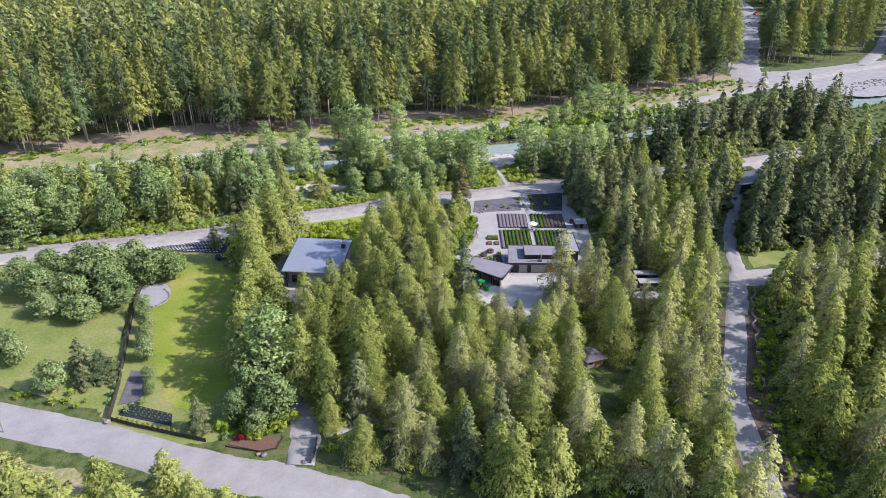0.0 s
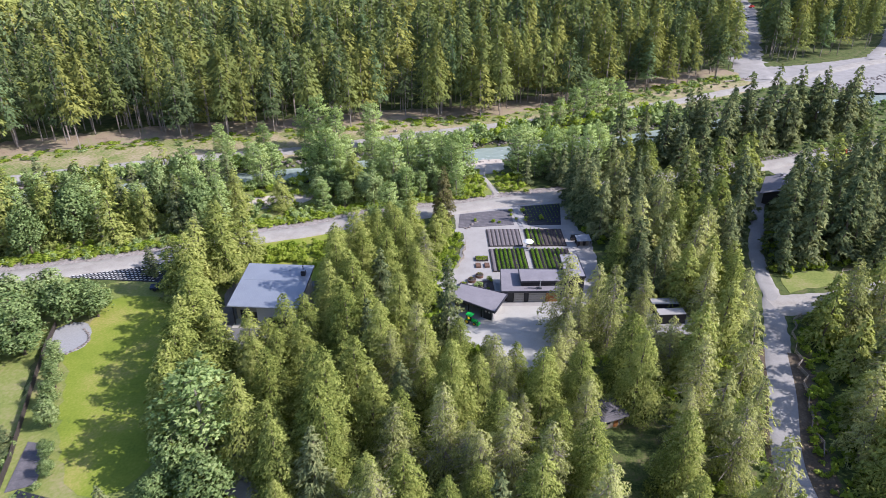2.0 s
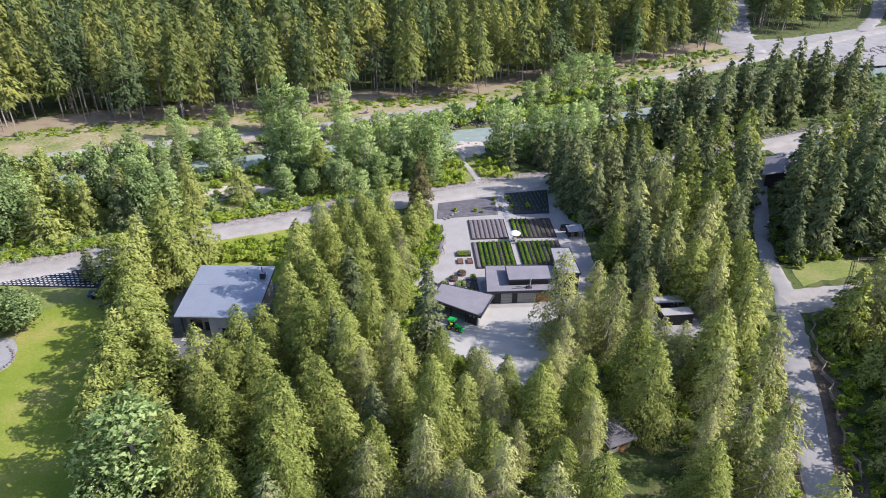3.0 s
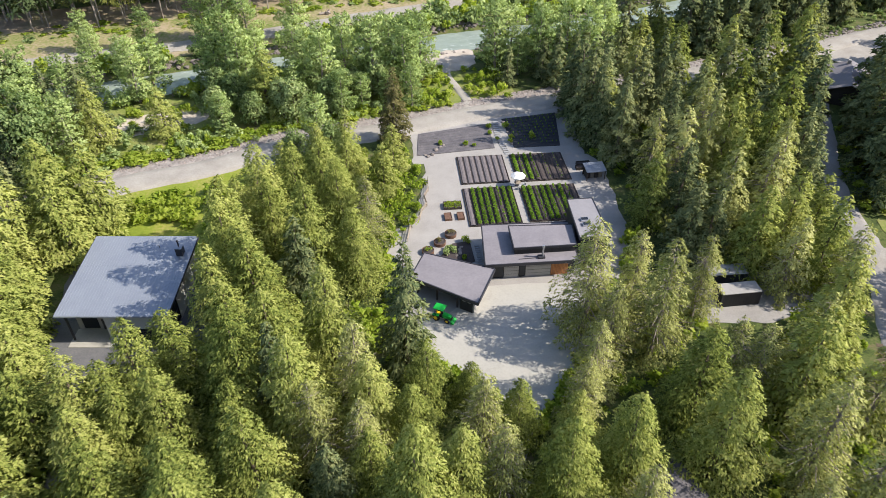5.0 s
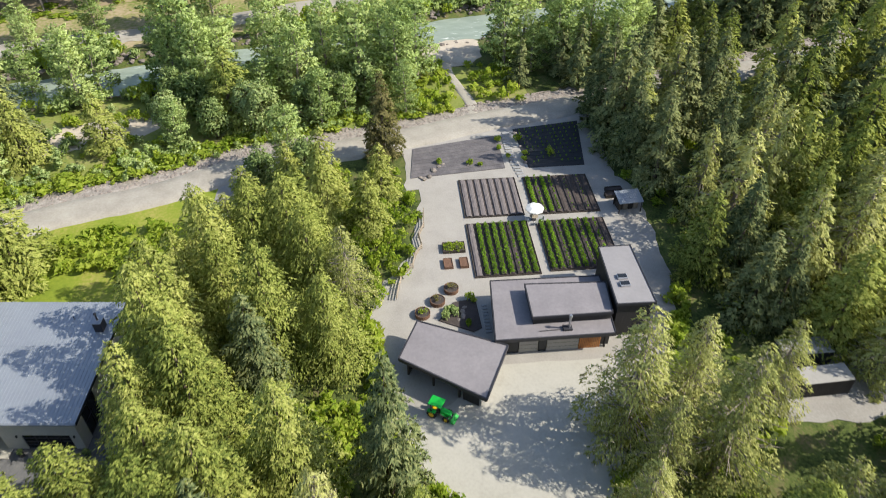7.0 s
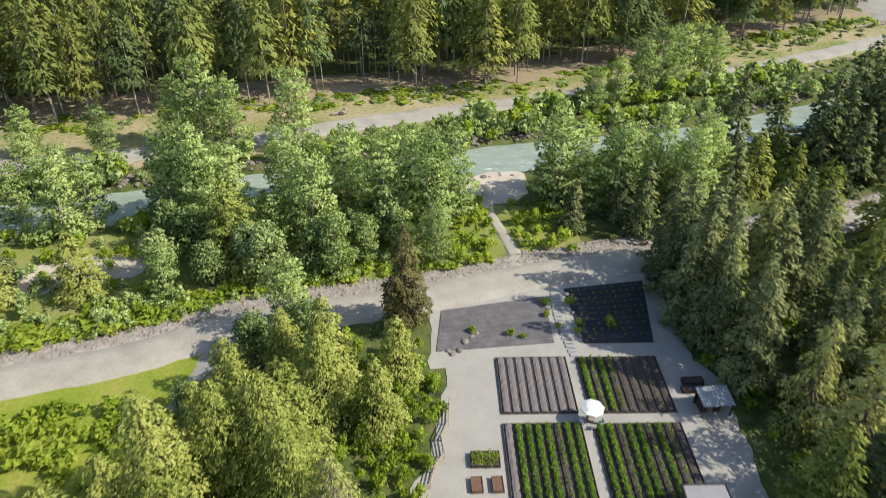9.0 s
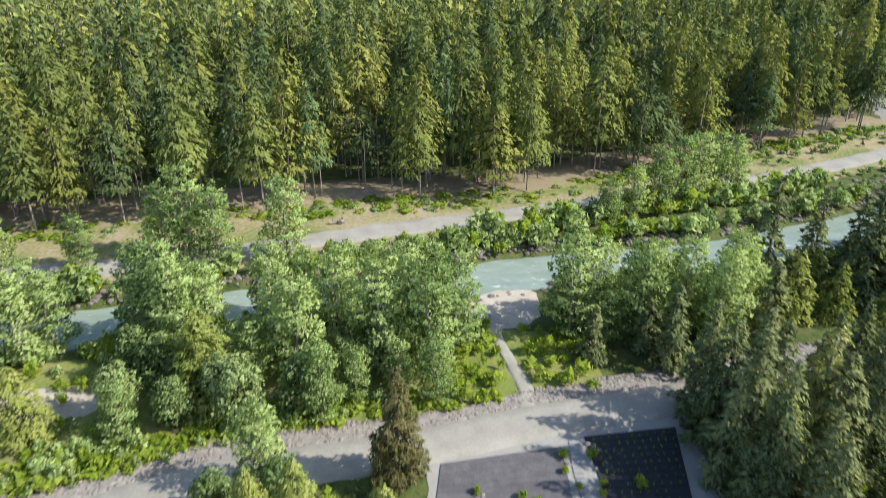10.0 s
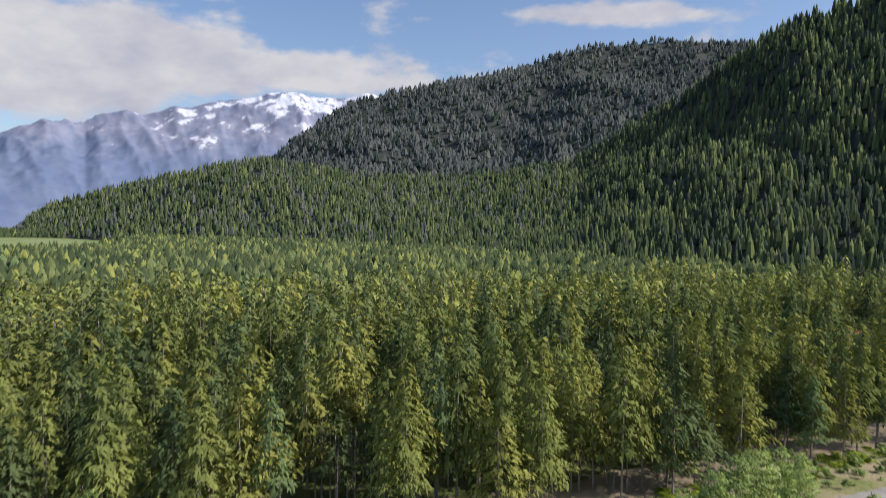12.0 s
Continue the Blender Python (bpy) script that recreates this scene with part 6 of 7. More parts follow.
def fabric_bed(pts, mat, words, rows, seed, plants):
    """A sloping bed under weed fabric with laid seams and planted lines."""
    cx, cy = sum(p[0] for p in pts) / len(pts), sum(p[1] for p in pts) / len(pts)
    e = tagged(empty("fabric_bed", cx, cy, 0.05), words, "garden bed", "fabric beds")
    loc = [(x - cx, y - cy) for x, y in pts]
    part("fabric", prism(bmesh.new(), loc, -0.05, 0.10), mat, e)
    (ax, ay), (bx, by), (dx, dy) = loc[0], loc[1], loc[3]
    rng = np.random.default_rng(seed)
    for i in range(1, rows):
        u = i / rows
        p = (ax + (dx - ax) * u, ay + (dy - ay) * u)
        q = (bx + (loc[2][0] - bx) * u, by + (loc[2][1] - by) * u)
        L, t = math.dist(p, q), math.degrees(math.atan2(q[1] - p[1], q[0] - p[0]))
        part("fold", boxed((p[0] + q[0]) / 2, (p[1] + q[1]) / 2, 0.11, L - 0.4, 0.16 if plants else 0.05, 0.06, t, 0.015), M_BLACK if plants else mat, e)
        if plants:
            ob = new("ground_cover", tri_mesh("ground_cover", spot_row(seed + i, L - 0.8, 1.0, 0.20, 16, 0.16), M_CROP_LEAF))
            ob.parent = tagged(ob, kind="stuff") and e
            ob.matrix_local = pose((p[0] + q[0]) / 2, (p[1] + q[1]) / 2, 0.12, 0, 0, t - 90)


fabric_bed([(9.8, 202.9), (25.4, 204.4), (25.4, 214.4), (10.6, 211.4)], M_TEXTILE, "wide bed covered with wrinkled grey-black weed fabric", 9, 31, False)
fabric_bed([(29.3, 204.2), (38.6, 204.2), (40.6, 218.0), (28.6, 216.2)], M_BLACK, "black fabric bed with lines of seedlings", 11, 32, True)
fabric_bed([(-86, 178.2), (-62.6, 175.8), (-64.4, 185.8), (-87.5, 183.6)], M_BLACK, "long black fabric bed with pale planting holes below the dike", 7, 33, False)


def planting_holes():
    """Rows of small heaps of pale grit where the fabric is cut open."""
    e = next(o for o in bpy.data.objects if o.name.startswith("fabric_bed") and "planting holes" in o["label"])
    rng = np.random.default_rng(36)
    bm = bmesh.new()
    for i in range(22):
        for j in range(9):
            u, v = (i + 0.5 * (j % 2) + 0.4) / 22.9, (j + 0.5) / 9
            x, y = -86.5 + 22.6 * u + rng.normal(0, 0.05), 178.4 + (183.4 - 178.4) * v - 2.4 * u * (1 - v) + 2.1 * u * v + rng.normal(0, 0.05)
            box(bm, x - e.location.x, y - e.location.y, 0.12, 0.50, 0.30, 0.08, rng.normal(0, 8))
    tagged(part("pale_grit", bm, M_STUCCO, e, "pale grit in the planting holes"), kind="stuff")


planting_holes()
fabric_bed([(-67.5, 111.5), (-63.4, 113.0), (-64.6, 122.0), (-69.2, 122.8)], M_TEXTILE, "narrow fabric-covered bed inside the gate fence", 5, 34, False)
fabric_bed([(-66.4, 108.6), (-54.4, 105.4), (-55.4, 108.8), (-65.6, 112.0)], M_BLACK, "black fabric bed behind the roadside hedge", 5, 35, True)


def rock_mesh(seed):
    rng = np.random.default_rng(seed)
    bm = bmesh.new()
    bmesh.ops.create_icosphere(bm, subdivisions=1, radius=1.0)
    for v in bm.verts:
        v.co = Vector(v.co) * rng.uniform(0.75, 1.15)
        v.co.z *= 0.68
    me = bpy.data.meshes.new("rock")
    bm.to_mesh(me)
    bm.free()
    me.materials.append(M_ROCK)
    return me


ROCKS = [rock_mesh(k) for k in range(6)]
rock_rng = np.random.default_rng(9)


def rock(x, y, r, name="boulder", words="grey angular boulder beside the garden beds", z=0.0, group="boulders"):
    ob = new(name, ROCKS[int(rock_rng.integers(6))])
    ob.matrix_world = pose(x, y, z + r * 0.35, 0, 0, rock_rng.random() * 360) @ Matrix.Diagonal((r, r * rock_rng.uniform(0.7, 1.1), r * rock_rng.uniform(0.7, 1.0), 1))
    return tagged(ob, words, "rock", group)


def stone_path():
    e = tagged(empty("stepping_stone_path", 27.2, 208.5, 0.05), "path of flat pale stepping stones between beds", "path")
    rng = np.random.default_rng(3)
    for i in range(17):
        v = -6.6 + i * 0.82
        u = 0.5 - 0.9 * math.sin((i / 16) * 2.4)
        bm = boxed(0, 0, 0, 1.25, 0.55, 0.10, bevel=0.04)
        for vert in bm.verts:
            vert.co += Vector((rng.normal(0, 0.03), rng.normal(0, 0.03), 0))
        s = part("slab", bm, M_STEP, e)
        s.matrix_local = pose(u, v, 0.08, 0, 0, rng.normal(0, 6))
    e2 = tagged(empty("slab_walk", 17.7, 171.2, 0.06), "straight walk of pale slabs beside the workshop", "path")
    first = part("slab", boxed(0, 0, 0, 0.75, 0.38, 0.08, bevel=0.02), M_STEP, e2)
    first.location = (0, -2.3, 0.05)
    for i in range(1, 9):
        s = new("slab", first.data)
        s.parent = e2
        s.location = (0.0, -2.3 + i * 0.58, 0.05)
    for x, y, r in ((25.9, 213.6, .5), (25.6, 211.5, .4), (28.7, 214.8, .45), (28.9, 210.5, .4), (26.6, 206.5, .4), (29.0, 205.6, .45), (12.8, 203.0, .5), (13.6, 204.6, .6),
                    (14.6, 205.6, .45), (12.0, 202.4, .5), (11.4, 202.9, .4), (19.4, 205.6, .35), (15.3, 206.4, .4)):
        rock(x, y, r)


stone_path()


def garden_plant(x, y, h, r, seed, leaf, words, n=260, z=0.1):
    e = tagged(empty("garden_plant", x, y, z), words, "plant", "garden plants")
    rng = np.random.default_rng(seed)
    ob = new("foliage", tri_mesh("foliage", leafy_crown(rng, h, r, n, 0.24, 0.0, 7), leaf))
    ob.parent = e
    st = new("stem", tri_mesh("stem", stem(rng, h * 0.8, 0.03, 5, r, 0.1, 0.8, 0.8), M_BARK))
    st.parent = e
    return e


for i, (x, y, h, r) in enumerate([(25.4, 212.6, 1.0, .8), (25.2, 210.0, .9, .6), (28.9, 212.6, 1.1, .9), (29.2, 208, .8, .7), (26.4, 207.4, .8, .6), (28.9, 206.4, .7, .6),
                                  (14.6, 206.8, .9, .7), (19.6, 206, .9, .7), (21.4, 205.6, .6, .5), (33.5, 208, 1.0, 1.0)]):
    garden_plant(x, y, h, r, 50 + i, M_BRIGHT_LEAF, "leafy bright green perennial beside the beds")


def shrub_bed():
    e = tagged(empty("rock_garden", 14.2, 171.6, 0.06), "small rock garden of soil and stones behind the barn", "garden bed")
    part("soil", prism(bmesh.new(), [(-2.6, -0.3), (1.6, -2.6), (2.7, -2.0), (2.5, 3.2), (-0.4, 2.8)], -0.05, 0.14), M_SOIL, e)
    for i, (x, y, h, r) in enumerate([(-1.6, 0.2, .8, 1.0), (-0.4, 0.8, .7, .9), (-1.0, 1.4, .6, .8), (2.0, 3.0, 1.2, .9), (1.1, -1.2, .5, .5)]):
        garden_plant(14.2 + x, 171.6 + y, h, r, 70 + i, M_ALDER_LEAF if i < 3 else M_BRIGHT_LEAF, "low green plants in the rock garden", 300)
    for x, y, r in ((0.6, 0.9, .5), (0.5, 0.1, .55), (0.0, -0.4, .4), (0.9, 1.7, .45)):
        rock(14.2 + x, 171.6 + y, r, words="pale rounded rock in the rock garden")


shrub_bed()


def round_planter(x, y, seed, flowers):
    e = tagged(empty("round_planter", x, y, 0.05), "rusty round steel planter with yellow flowers" if flowers else "rusty round steel planter filled with soil", "planter", "round planters")
    bm = bmesh.new()
    rings = []
    for r, z in ((0.98, 0.0), (1.0, 0.62), (0.93, 0.62), (0.92, 0.45)):
        rings.append([bm.verts.new((r * math.cos(a), r * math.sin(a), z)) for a in np.linspace(0, math.tau, 25)[:-1]])
    for a, b in zip(rings[:-1], rings[1:]):
        for i in range(24):
            bm.faces.new((a[i], a[(i + 1) % 24], b[(i + 1) % 24], b[i]))
    part("shell", bm, M_RUST, e)
    s = bmesh.new()
    bmesh.ops.create_cone(s, cap_ends=True, segments=24, radius1=0.9, radius2=0.86, depth=0.1, matrix=pose(0, 0, 0.5))
    part("soil", s, M_SOIL, e)
    t = leafy_crown(np.random.default_rng(seed), 0.4, 0.75, 160, 0.16, 0.0, 6)
    t[..., 2] += 0.5
    ob = new("plants", tri_mesh("plants", t, M_BRIGHT_LEAF if flowers else M_BROWN_LEAF))
    ob.parent = e


round_planter(13.7, 176.7, 1, False)
round_planter(11.7, 174.6, 2, False)
round_planter(9.6, 172.5, 3, True)


def box_planter(x, y, sx, sy, h, green, turn):
    e = tagged(empty("box_planter", x, y, 0.05, turn), "timber planter box full of green salad" if green else "rusty steel planter box with bare brown soil", "planter", "box planters")
    mat = M_TIMBER if green else M_RUST
    for s in (-1, 1):
        part("side_board", boxed(s * (sx / 2 - 0.04), 0, h / 2, 0.08, sy, h, bevel=0.01), mat, e)
        part("end_board", boxed(0, s * (sy / 2 - 0.04), h / 2, sx - 0.16, 0.08, h, bevel=0.01), mat, e)
    part("soil", boxed(0, 0, h / 2 - 0.04, sx - 0.16, sy - 0.16, h - 0.08), M_SOIL if green else M_RUST, e)
    if green:
        t = leaf_row(5, sx - 0.3, sy * 0.9, 0.35, 500, 0.2)[..., [1, 0, 2]] + np.array((0, 0, h - 0.15))
        ob = new("plants", tri_mesh("plants", t, M_BRIGHT_LEAF))
        ob.parent = e


box_planter(14.9, 185.1, 3.2, 2.0, 0.5, True, 0)
box_planter(13.8, 181.8, 1.25, 1.9, 0.45, False, 2)
box_planter(16.0, 181.8, 1.2, 1.9, 0.45, False, 2)


def make_umbrella():
    e = tagged(empty("patio_umbrella", 27.5, 190.6, 0.05), "open white patio umbrella over the garden crossing", "umbrella")
    bm = bmesh.new()
    top = bm.verts.new((0, 0, 2.75))
    mid = [bm.verts.new((0.75 * math.cos(a), 0.75 * math.sin(a), 2.55)) for a in np.linspace(0, math.tau, 9)[:-1]]
    rim = [bm.verts.new((1.4 * math.cos(a), 1.4 * math.sin(a), 2.2)) for a in np.linspace(0, math.tau, 9)[:-1]]
    hem = [bm.verts.new((1.4 * math.cos(a), 1.4 * math.sin(a), 2.05)) for a in np.linspace(0, math.tau, 9)[:-1]]
    for i in range(8):
        j = (i + 1) % 8
        bm.faces.new((mid[i], mid[j], top))
        bm.faces.new((rim[i], rim[j], mid[j], mid[i]))
        bm.faces.new((hem[i], hem[j], rim[j], rim[i]))
    part("canopy", bm, M_WHITE, e, "white canvas canopy")
    pole = bmesh.new()
    tube(pole, (0, 0, 0), (0, 0, 2.8), 0.03, 0.03, 8)
    part("pole", pole, M_WOOD, e)
    for i in range(8):
        a = i * math.tau / 8
        rib = bmesh.new()
        tube(rib, (0, 0, 2.66), (1.36 * math.cos(a), 1.36 * math.sin(a), 2.18), 0.015, 0.012, 4)
        part("rib", rib, M_WOOD, e)
    base = bmesh.new()
    tube(base, (0, 0, 0), (0, 0, 0.1), 0.4, 0.36, 16)
    part("base", base, M_FASCIA, e)
    patch("crossing", [(25.9, 189.4), (29.4, 189.4), (29.4, 192.4), (25.9, 192.4)], 0.075, M_STEP, "pale paved crossing in the garden", "paving", 0.05, curved=False)
    tb = tagged(empty("patio_table", 27.5, 190.6, 0.06), "round grey garden table under the umbrella", "table")
    top_b = bmesh.new()
    tube(top_b, (0, 0, 0.70), (0, 0, 0.75), 0.6, 0.6, 20)
    part("tabletop", top_b, M_WOOD, tb)
    for i in range(4):
        a = i * math.tau / 4 + 0.7
        lg = bmesh.new()
        tube(lg, (0.45 * math.cos(a), 0.45 * math.sin(a), 0), (0.3 * math.cos(a), 0.3 * math.sin(a), 0.7), 0.03, 0.03, 6)
        part("leg", lg, M_WOOD, tb)
    ch = tagged(empty("garden_chair", 26.4, 190.2, 0.06, 80), "pale slatted garden chair by the umbrella", "chair", "garden chairs")
    part("seat", boxed(0, 0, 0.44, 0.5, 0.5, 0.05, bevel=0.01), M_STUCCO, ch)
    part("backrest", boxed(0, 0.24, 0.72, 0.5, 0.05, 0.5, bevel=0.01), M_STUCCO, ch)
    for x in (-0.21, 0.21):
        for y in (-0.21, 0.21):
            part("leg", boxed(x, y, 0.21, 0.05, 0.05, 0.42), M_STUCCO, ch)
    copy_thing(ch, pose(28.6, 190.0, 0.06, 0, 0, -75))
    copy_thing(ch, pose(27.6, 189.4, 0.06, 0, 0, 185))


make_umbrella()


def rail_fence(name, line, posts_every, h, rails, mat, words, post_r=0.08, zig=0.0):
    e = tagged(empty(name, line[0][0], line[0][1], 0.03), words, "fence")
    ox, oy = line[0]
    n = 0
    for (ax, ay), (bx, by) in zip(line[:-1], line[1:]):
        k = max(1, round(math.dist((ax, ay), (bx, by)) / posts_every))
        for i in range(k):
            p = [ax + (bx - ax) * i / k - ox, ay + (by - ay) * i / k - oy]
            q = [ax + (bx - ax) * (i + 1) / k - ox, ay + (by - ay) * (i + 1) / k - oy]
            b = bmesh.new()
            tube(b, (p[0], p[1], -0.1), (p[0], p[1], h + 0.12), post_r, post_r * 0.9, 6)
            part("post", b, mat, e)
            for z in rails:
                b = bmesh.new()
                tube(b, (*p, z), (*q, z), post_r * 0.8, post_r * 0.8, 6)
                part("rail", b, mat, e)
            n += 1
    return e


rail_fence("split_rail_fence", [(11.2, 193.6), (11.0, 190.3), (10.1, 188), (10.4, 185.6), (9.3, 183.6), (8.9, 181.6), (7.3, 179.8), (6.8, 177.6), (6.4, 175.4)], 2.4, 1.0,
           (0.35, 0.68, 1.0), M_WOOD, "weathered zigzag split rail fence above the bank", 0.09)


rail_fence("lane_rail_fence", [(84.3, 157.7), (81.7, 155.9), (81.3, 153.3), (79.2, 151.2), (78.7, 147.7), (76.9, 144.8), (76.9, 141.6), (75, 139.8), (75.5, 136.4), (73.7, 134.8), (73.2, 131.2),
                              (71.6, 128.4), (70.8, 124.8), (69.0, 122.0), (69.6, 118.6), (68.0, 115.6)], 3.6, 0.95, (0.35, 0.65, 0.95), M_WOOD, "weathered zigzag rail fence along the lane", 0.085)
rail_fence("corner_rail_fence", [(109.1, 176.4), (103.9, 176.7), (99.5, 170.6), (94.6, 164.9)], 2.6, 0.95, (0.5, 0.95), M_WOOD, "pale rail fence round the sunny grass corner", 0.085)


def panel_fence(line, h, words, mat, step=2.2):
    """A dark fence of posts with close boards."""
    e = tagged(empty("board_fence", line[0][0], line[0][1], 0.03), words, "fence", "board fences")
    ox, oy = line[0]
    for (ax, ay), (bx, by) in zip(line[:-1], line[1:]):
        L = math.dist((ax, ay), (bx, by))
        turn = math.degrees(math.atan2(by - ay, bx - ax))
        k = max(1, round(L / step))
        for i in range(k):
            u = (i + 0.5) / k
            cx, cy = ax + (bx - ax) * u - ox, ay + (by - ay) * u - oy
            px, py = ax + (bx - ax) * i / k - ox, ay + (by - ay) * i / k - oy
            part("post", boxed(px, py, h / 2 + 0.05, 0.12, 0.12, h + 0.1, turn, 0.01), mat, e)
            for z in np.arange(0.16, h, 0.22):
                part("board", boxed(cx, cy, z, L / k - 0.12, 0.04, 0.17, turn), mat, e)
    return e


panel_fence([(-67.5, 107.4), (-69.9, 118.3), (-74.5, 134.7), (-78.4, 149.2), (-80.0, 158)], 1.6, "tall dark board fence beside the meadow", M_TIMBER)
panel_fence([(-67.0, 106.8), (-61.6, 105.0), (-51.6, 102.3), (-46, 100.8)], 1.1, "low dark board fence along the road", M_TIMBER)
panel_fence([(-42, 99.6), (-35.1, 98.2), (-32.0, 99.1), (-31.2, 102.5)], 0.6, "low dark timber edging of the gate bed", M_TIMBER)
panel_fence([(-24.8, 95.4), (-24.4, 98.5), (-24.6, 102)], 1.3, "short dark board fence by the gateway", M_TIMBER)
for i in range(13):
    garden_plant(-65.8 + i * 1.15, 106.0 - i * 0.31 + 0.9, 1.3, 0.38, 120 + i, M_CEDAR_LEAF, "small clipped hedge conifer along the fence", 130, 0.03)
for x, y, r in ((-67.6, 106.4, 0.8), (-34.0, 97.4, 0.7), (-26.0, 95.6, 0.75), (-35.2, 97.6, 0.5)):
    rock(x, y, r, words="pale boulder marking the gateway")
gb = tagged(empty("gate_bed", -36.5, 100.6, 0.04), "brown soil bed beside the gateway", "garden bed")
part("soil", prism(bmesh.new(), [(-5.2, -0.4), (1.2, -2.0), (4.2, -1.2), (4.8, 1.6), (-4.6, 2.4)], -0.05, 0.12), M_RUST, gb)
garden_plant(-39.5, 101.2, 1.6, 1.0, 160, M_RED_LEAF, "small red-leaved maple in the gate bed", 320)
garden_plant(-42.5, 102.0, 1.4, 0.9, 161, M_ALDER_LEAF, "green shrub in the gate bed", 260)
for i, (x, y) in enumerate([(-69.5, 112), (-69.9, 114.5), (-70.3, 117), (-70.6, 119), (-70.9, 121.5), (-65.0, 109.5), (-62.6, 112.0), (-62.4, 116)]):
    garden_plant(x, y, 1.5, 0.8, 180 + i, M_COTTON_LEAF if i < 5 else M_ALDER_LEAF, "grey-leaved border shrub on the fabric bed", 240)
patio = patch("patio", [(-78, 149.4), (-73.4, 148.0), (-71.0, 150.6), (-71.6, 155.5), (-75.2, 159.5), (-79.6, 157)], 0.07, M_STEP, "pale stone patio at the lawn's end", "patio", 0.15)
for i in range(14):
    a = i / 13
    rock(-73.6 + 2.6 * math.sin(a * 3.1) , 148 + 8.5 * a, 0.4, words="pale edging stone of the patio")


def make_shed():
    e = tagged(empty("tool_shed", 42.2, 192.2, 0.05, 4), "low open tool shed with a corrugated metal roof", "shed")
    part("roof", prism(bmesh.new(), [(-1.9, -1.4), (1.9, -1.4), (1.9, 1.4), (-1.9, 1.4)], [1.9, 1.9, 2.3, 2.3], [1.98, 1.98, 2.38, 2.38]), M_TIN, e)
    for i in range(12):
        bm = prism(bmesh.new(), [(-0.04, -1.42), (0.04, -1.42), (0.04, 1.42), (-0.04, 1.42)], [1.98, 1.98, 2.38, 2.38], [2.02, 2.02, 2.42, 2.42])
        s = part("roof_rib", bm, M_TIN, e)
        s.location.x = -1.8 + i * 0.327
    for x in (-1.7, 1.7):
        for y, z in ((-1.2, 1.92), (1.2, 2.28)):
            part("post", boxed(x, y, z / 2, 0.12, 0.12, z), M_TIMBER, e)
    part("back_wall", boxed(0, 1.25, 1.1, 3.4, 0.08, 2.2), M_TIMBER, e)
    for i in range(4):
        part("firewood_block", boxed(-1.2 + i * 0.8, 0.3, 0.55, 0.7, 1.4, 1.1, bevel=0.05), M_WOOD if i % 2 else M_TIMBER, e)
    for k, (x, y) in enumerate(((41.3, 196.6), (40.9, 195.3))):
        r = tagged(empty("compost_frame", x, y, 0.05, 3), "low dark timber compost frame", "compost box", "compost frames")
        for s in (-1, 1):
            part("side_board", boxed(0, s * 0.5, 0.3, 2.6, 0.06, 0.6, bevel=0.01), M_TIMBER, r)
            part("end_board", boxed(s * 1.28, 0, 0.3, 0.06, 0.94, 0.6, bevel=0.01), M_TIMBER, r)
        part("compost", boxed(0, 0, 0.22, 2.5, 0.92, 0.44), M_SOIL, r)


make_shed()


def make_container(x, y, turn):
    e = tagged(empty("shipping_container", x, y, 0.05, turn), "black shipping container with a white roof greyed for tree shade", "container", "shipping containers")
    part("body", boxed(0, 0, 1.25, 6.0, 2.36, 2.4), M_CHAR, e)
    # a white roof; the greyer panel colour stands in for dappled tree shade
    part("roof", boxed(0, 0, 2.52, 6.06, 2.44, 0.12, bevel=0.02), M_PANEL, e, "white roof sheet greyed for tree shade")
    for s in (-1, 1):
        for i in range(20):
            b = boxed(-2.85 + i * 0.3, s * 1.19, 1.25, 0.12, 0.05, 2.3)
            part("rib", b, M_CHAR, e)
        for x2 in (-2.98, 2.98):
            part("corner_post", boxed(x2, s * 1.17, 1.25, 0.14, 0.14, 2.5), M_FASCIA, e)
    for s in (-1, 1):
        d = part("door", boxed(-3.03, s * 0.58, 1.25, 0.06, 1.1, 2.2), M_CHAR, e)
        b = bmesh.new()
        tube(b, (-3.09, s * 0.25, 0.2), (-3.09, s * 0.25, 2.3), 0.02, 0.02, 5)
        part("lock_rod", b, M_STEEL, d)


make_container(54.2, 161.0, 0)
make_container(54.4, 156.8, 2)


def make_hut():
    e = tagged(empty("garden_hut", 33.3, 126.0, 0.04, 20), "small timber hut with a grey shingled pyramid roof", "hut")
    part("wall", boxed(0, 0, 1.2, 4.2, 4.2, 2.4), M_WOOD, e)
    part("door", boxed(0.4, -2.13, 1.0, 0.9, 0.06, 2.0), M_CEDAR, e)
    part("window", boxed(-1.2, -2.13, 1.4, 0.8, 0.06, 0.8), M_GLASS, e)
    base = 2.8
    for k in range(4):
        face = bmesh.new()
        m = pose(0, 0, 0, 0, 0, 90 * k)
        v = [face.verts.new(m @ Vector(c)) for c in ((-base, -base, 2.3), (base, -base, 2.3), (0, 0, 3.6))]
        w = [face.verts.new(m @ Vector(c)) for c in ((-base, -base, 2.2), (base, -base, 2.2), (0, 0, 3.5))]
        face.faces.new(v)
        face.faces.new(w[::-1])
        for i in range(3):
            face.faces.new((w[i], w[(i + 1) % 3], v[(i + 1) % 3], v[i]))
        rf = part("roof", face, M_TEXTILE, e, "grey shingle slope")
        for j in range(8):
            u = (j + 0.5) / 8
            half = base * (1 - u)
            c = boxed(0, -base * (1 - u) + 0.02, 2.3 + 1.3 * u + 0.02, half * 2 - 0.1, 0.34, 0.03)
            bmesh.ops.transform(c, matrix=m, verts=c.verts)
            part("shingle_course", c, M_TEXTILE, rf)


make_hut()


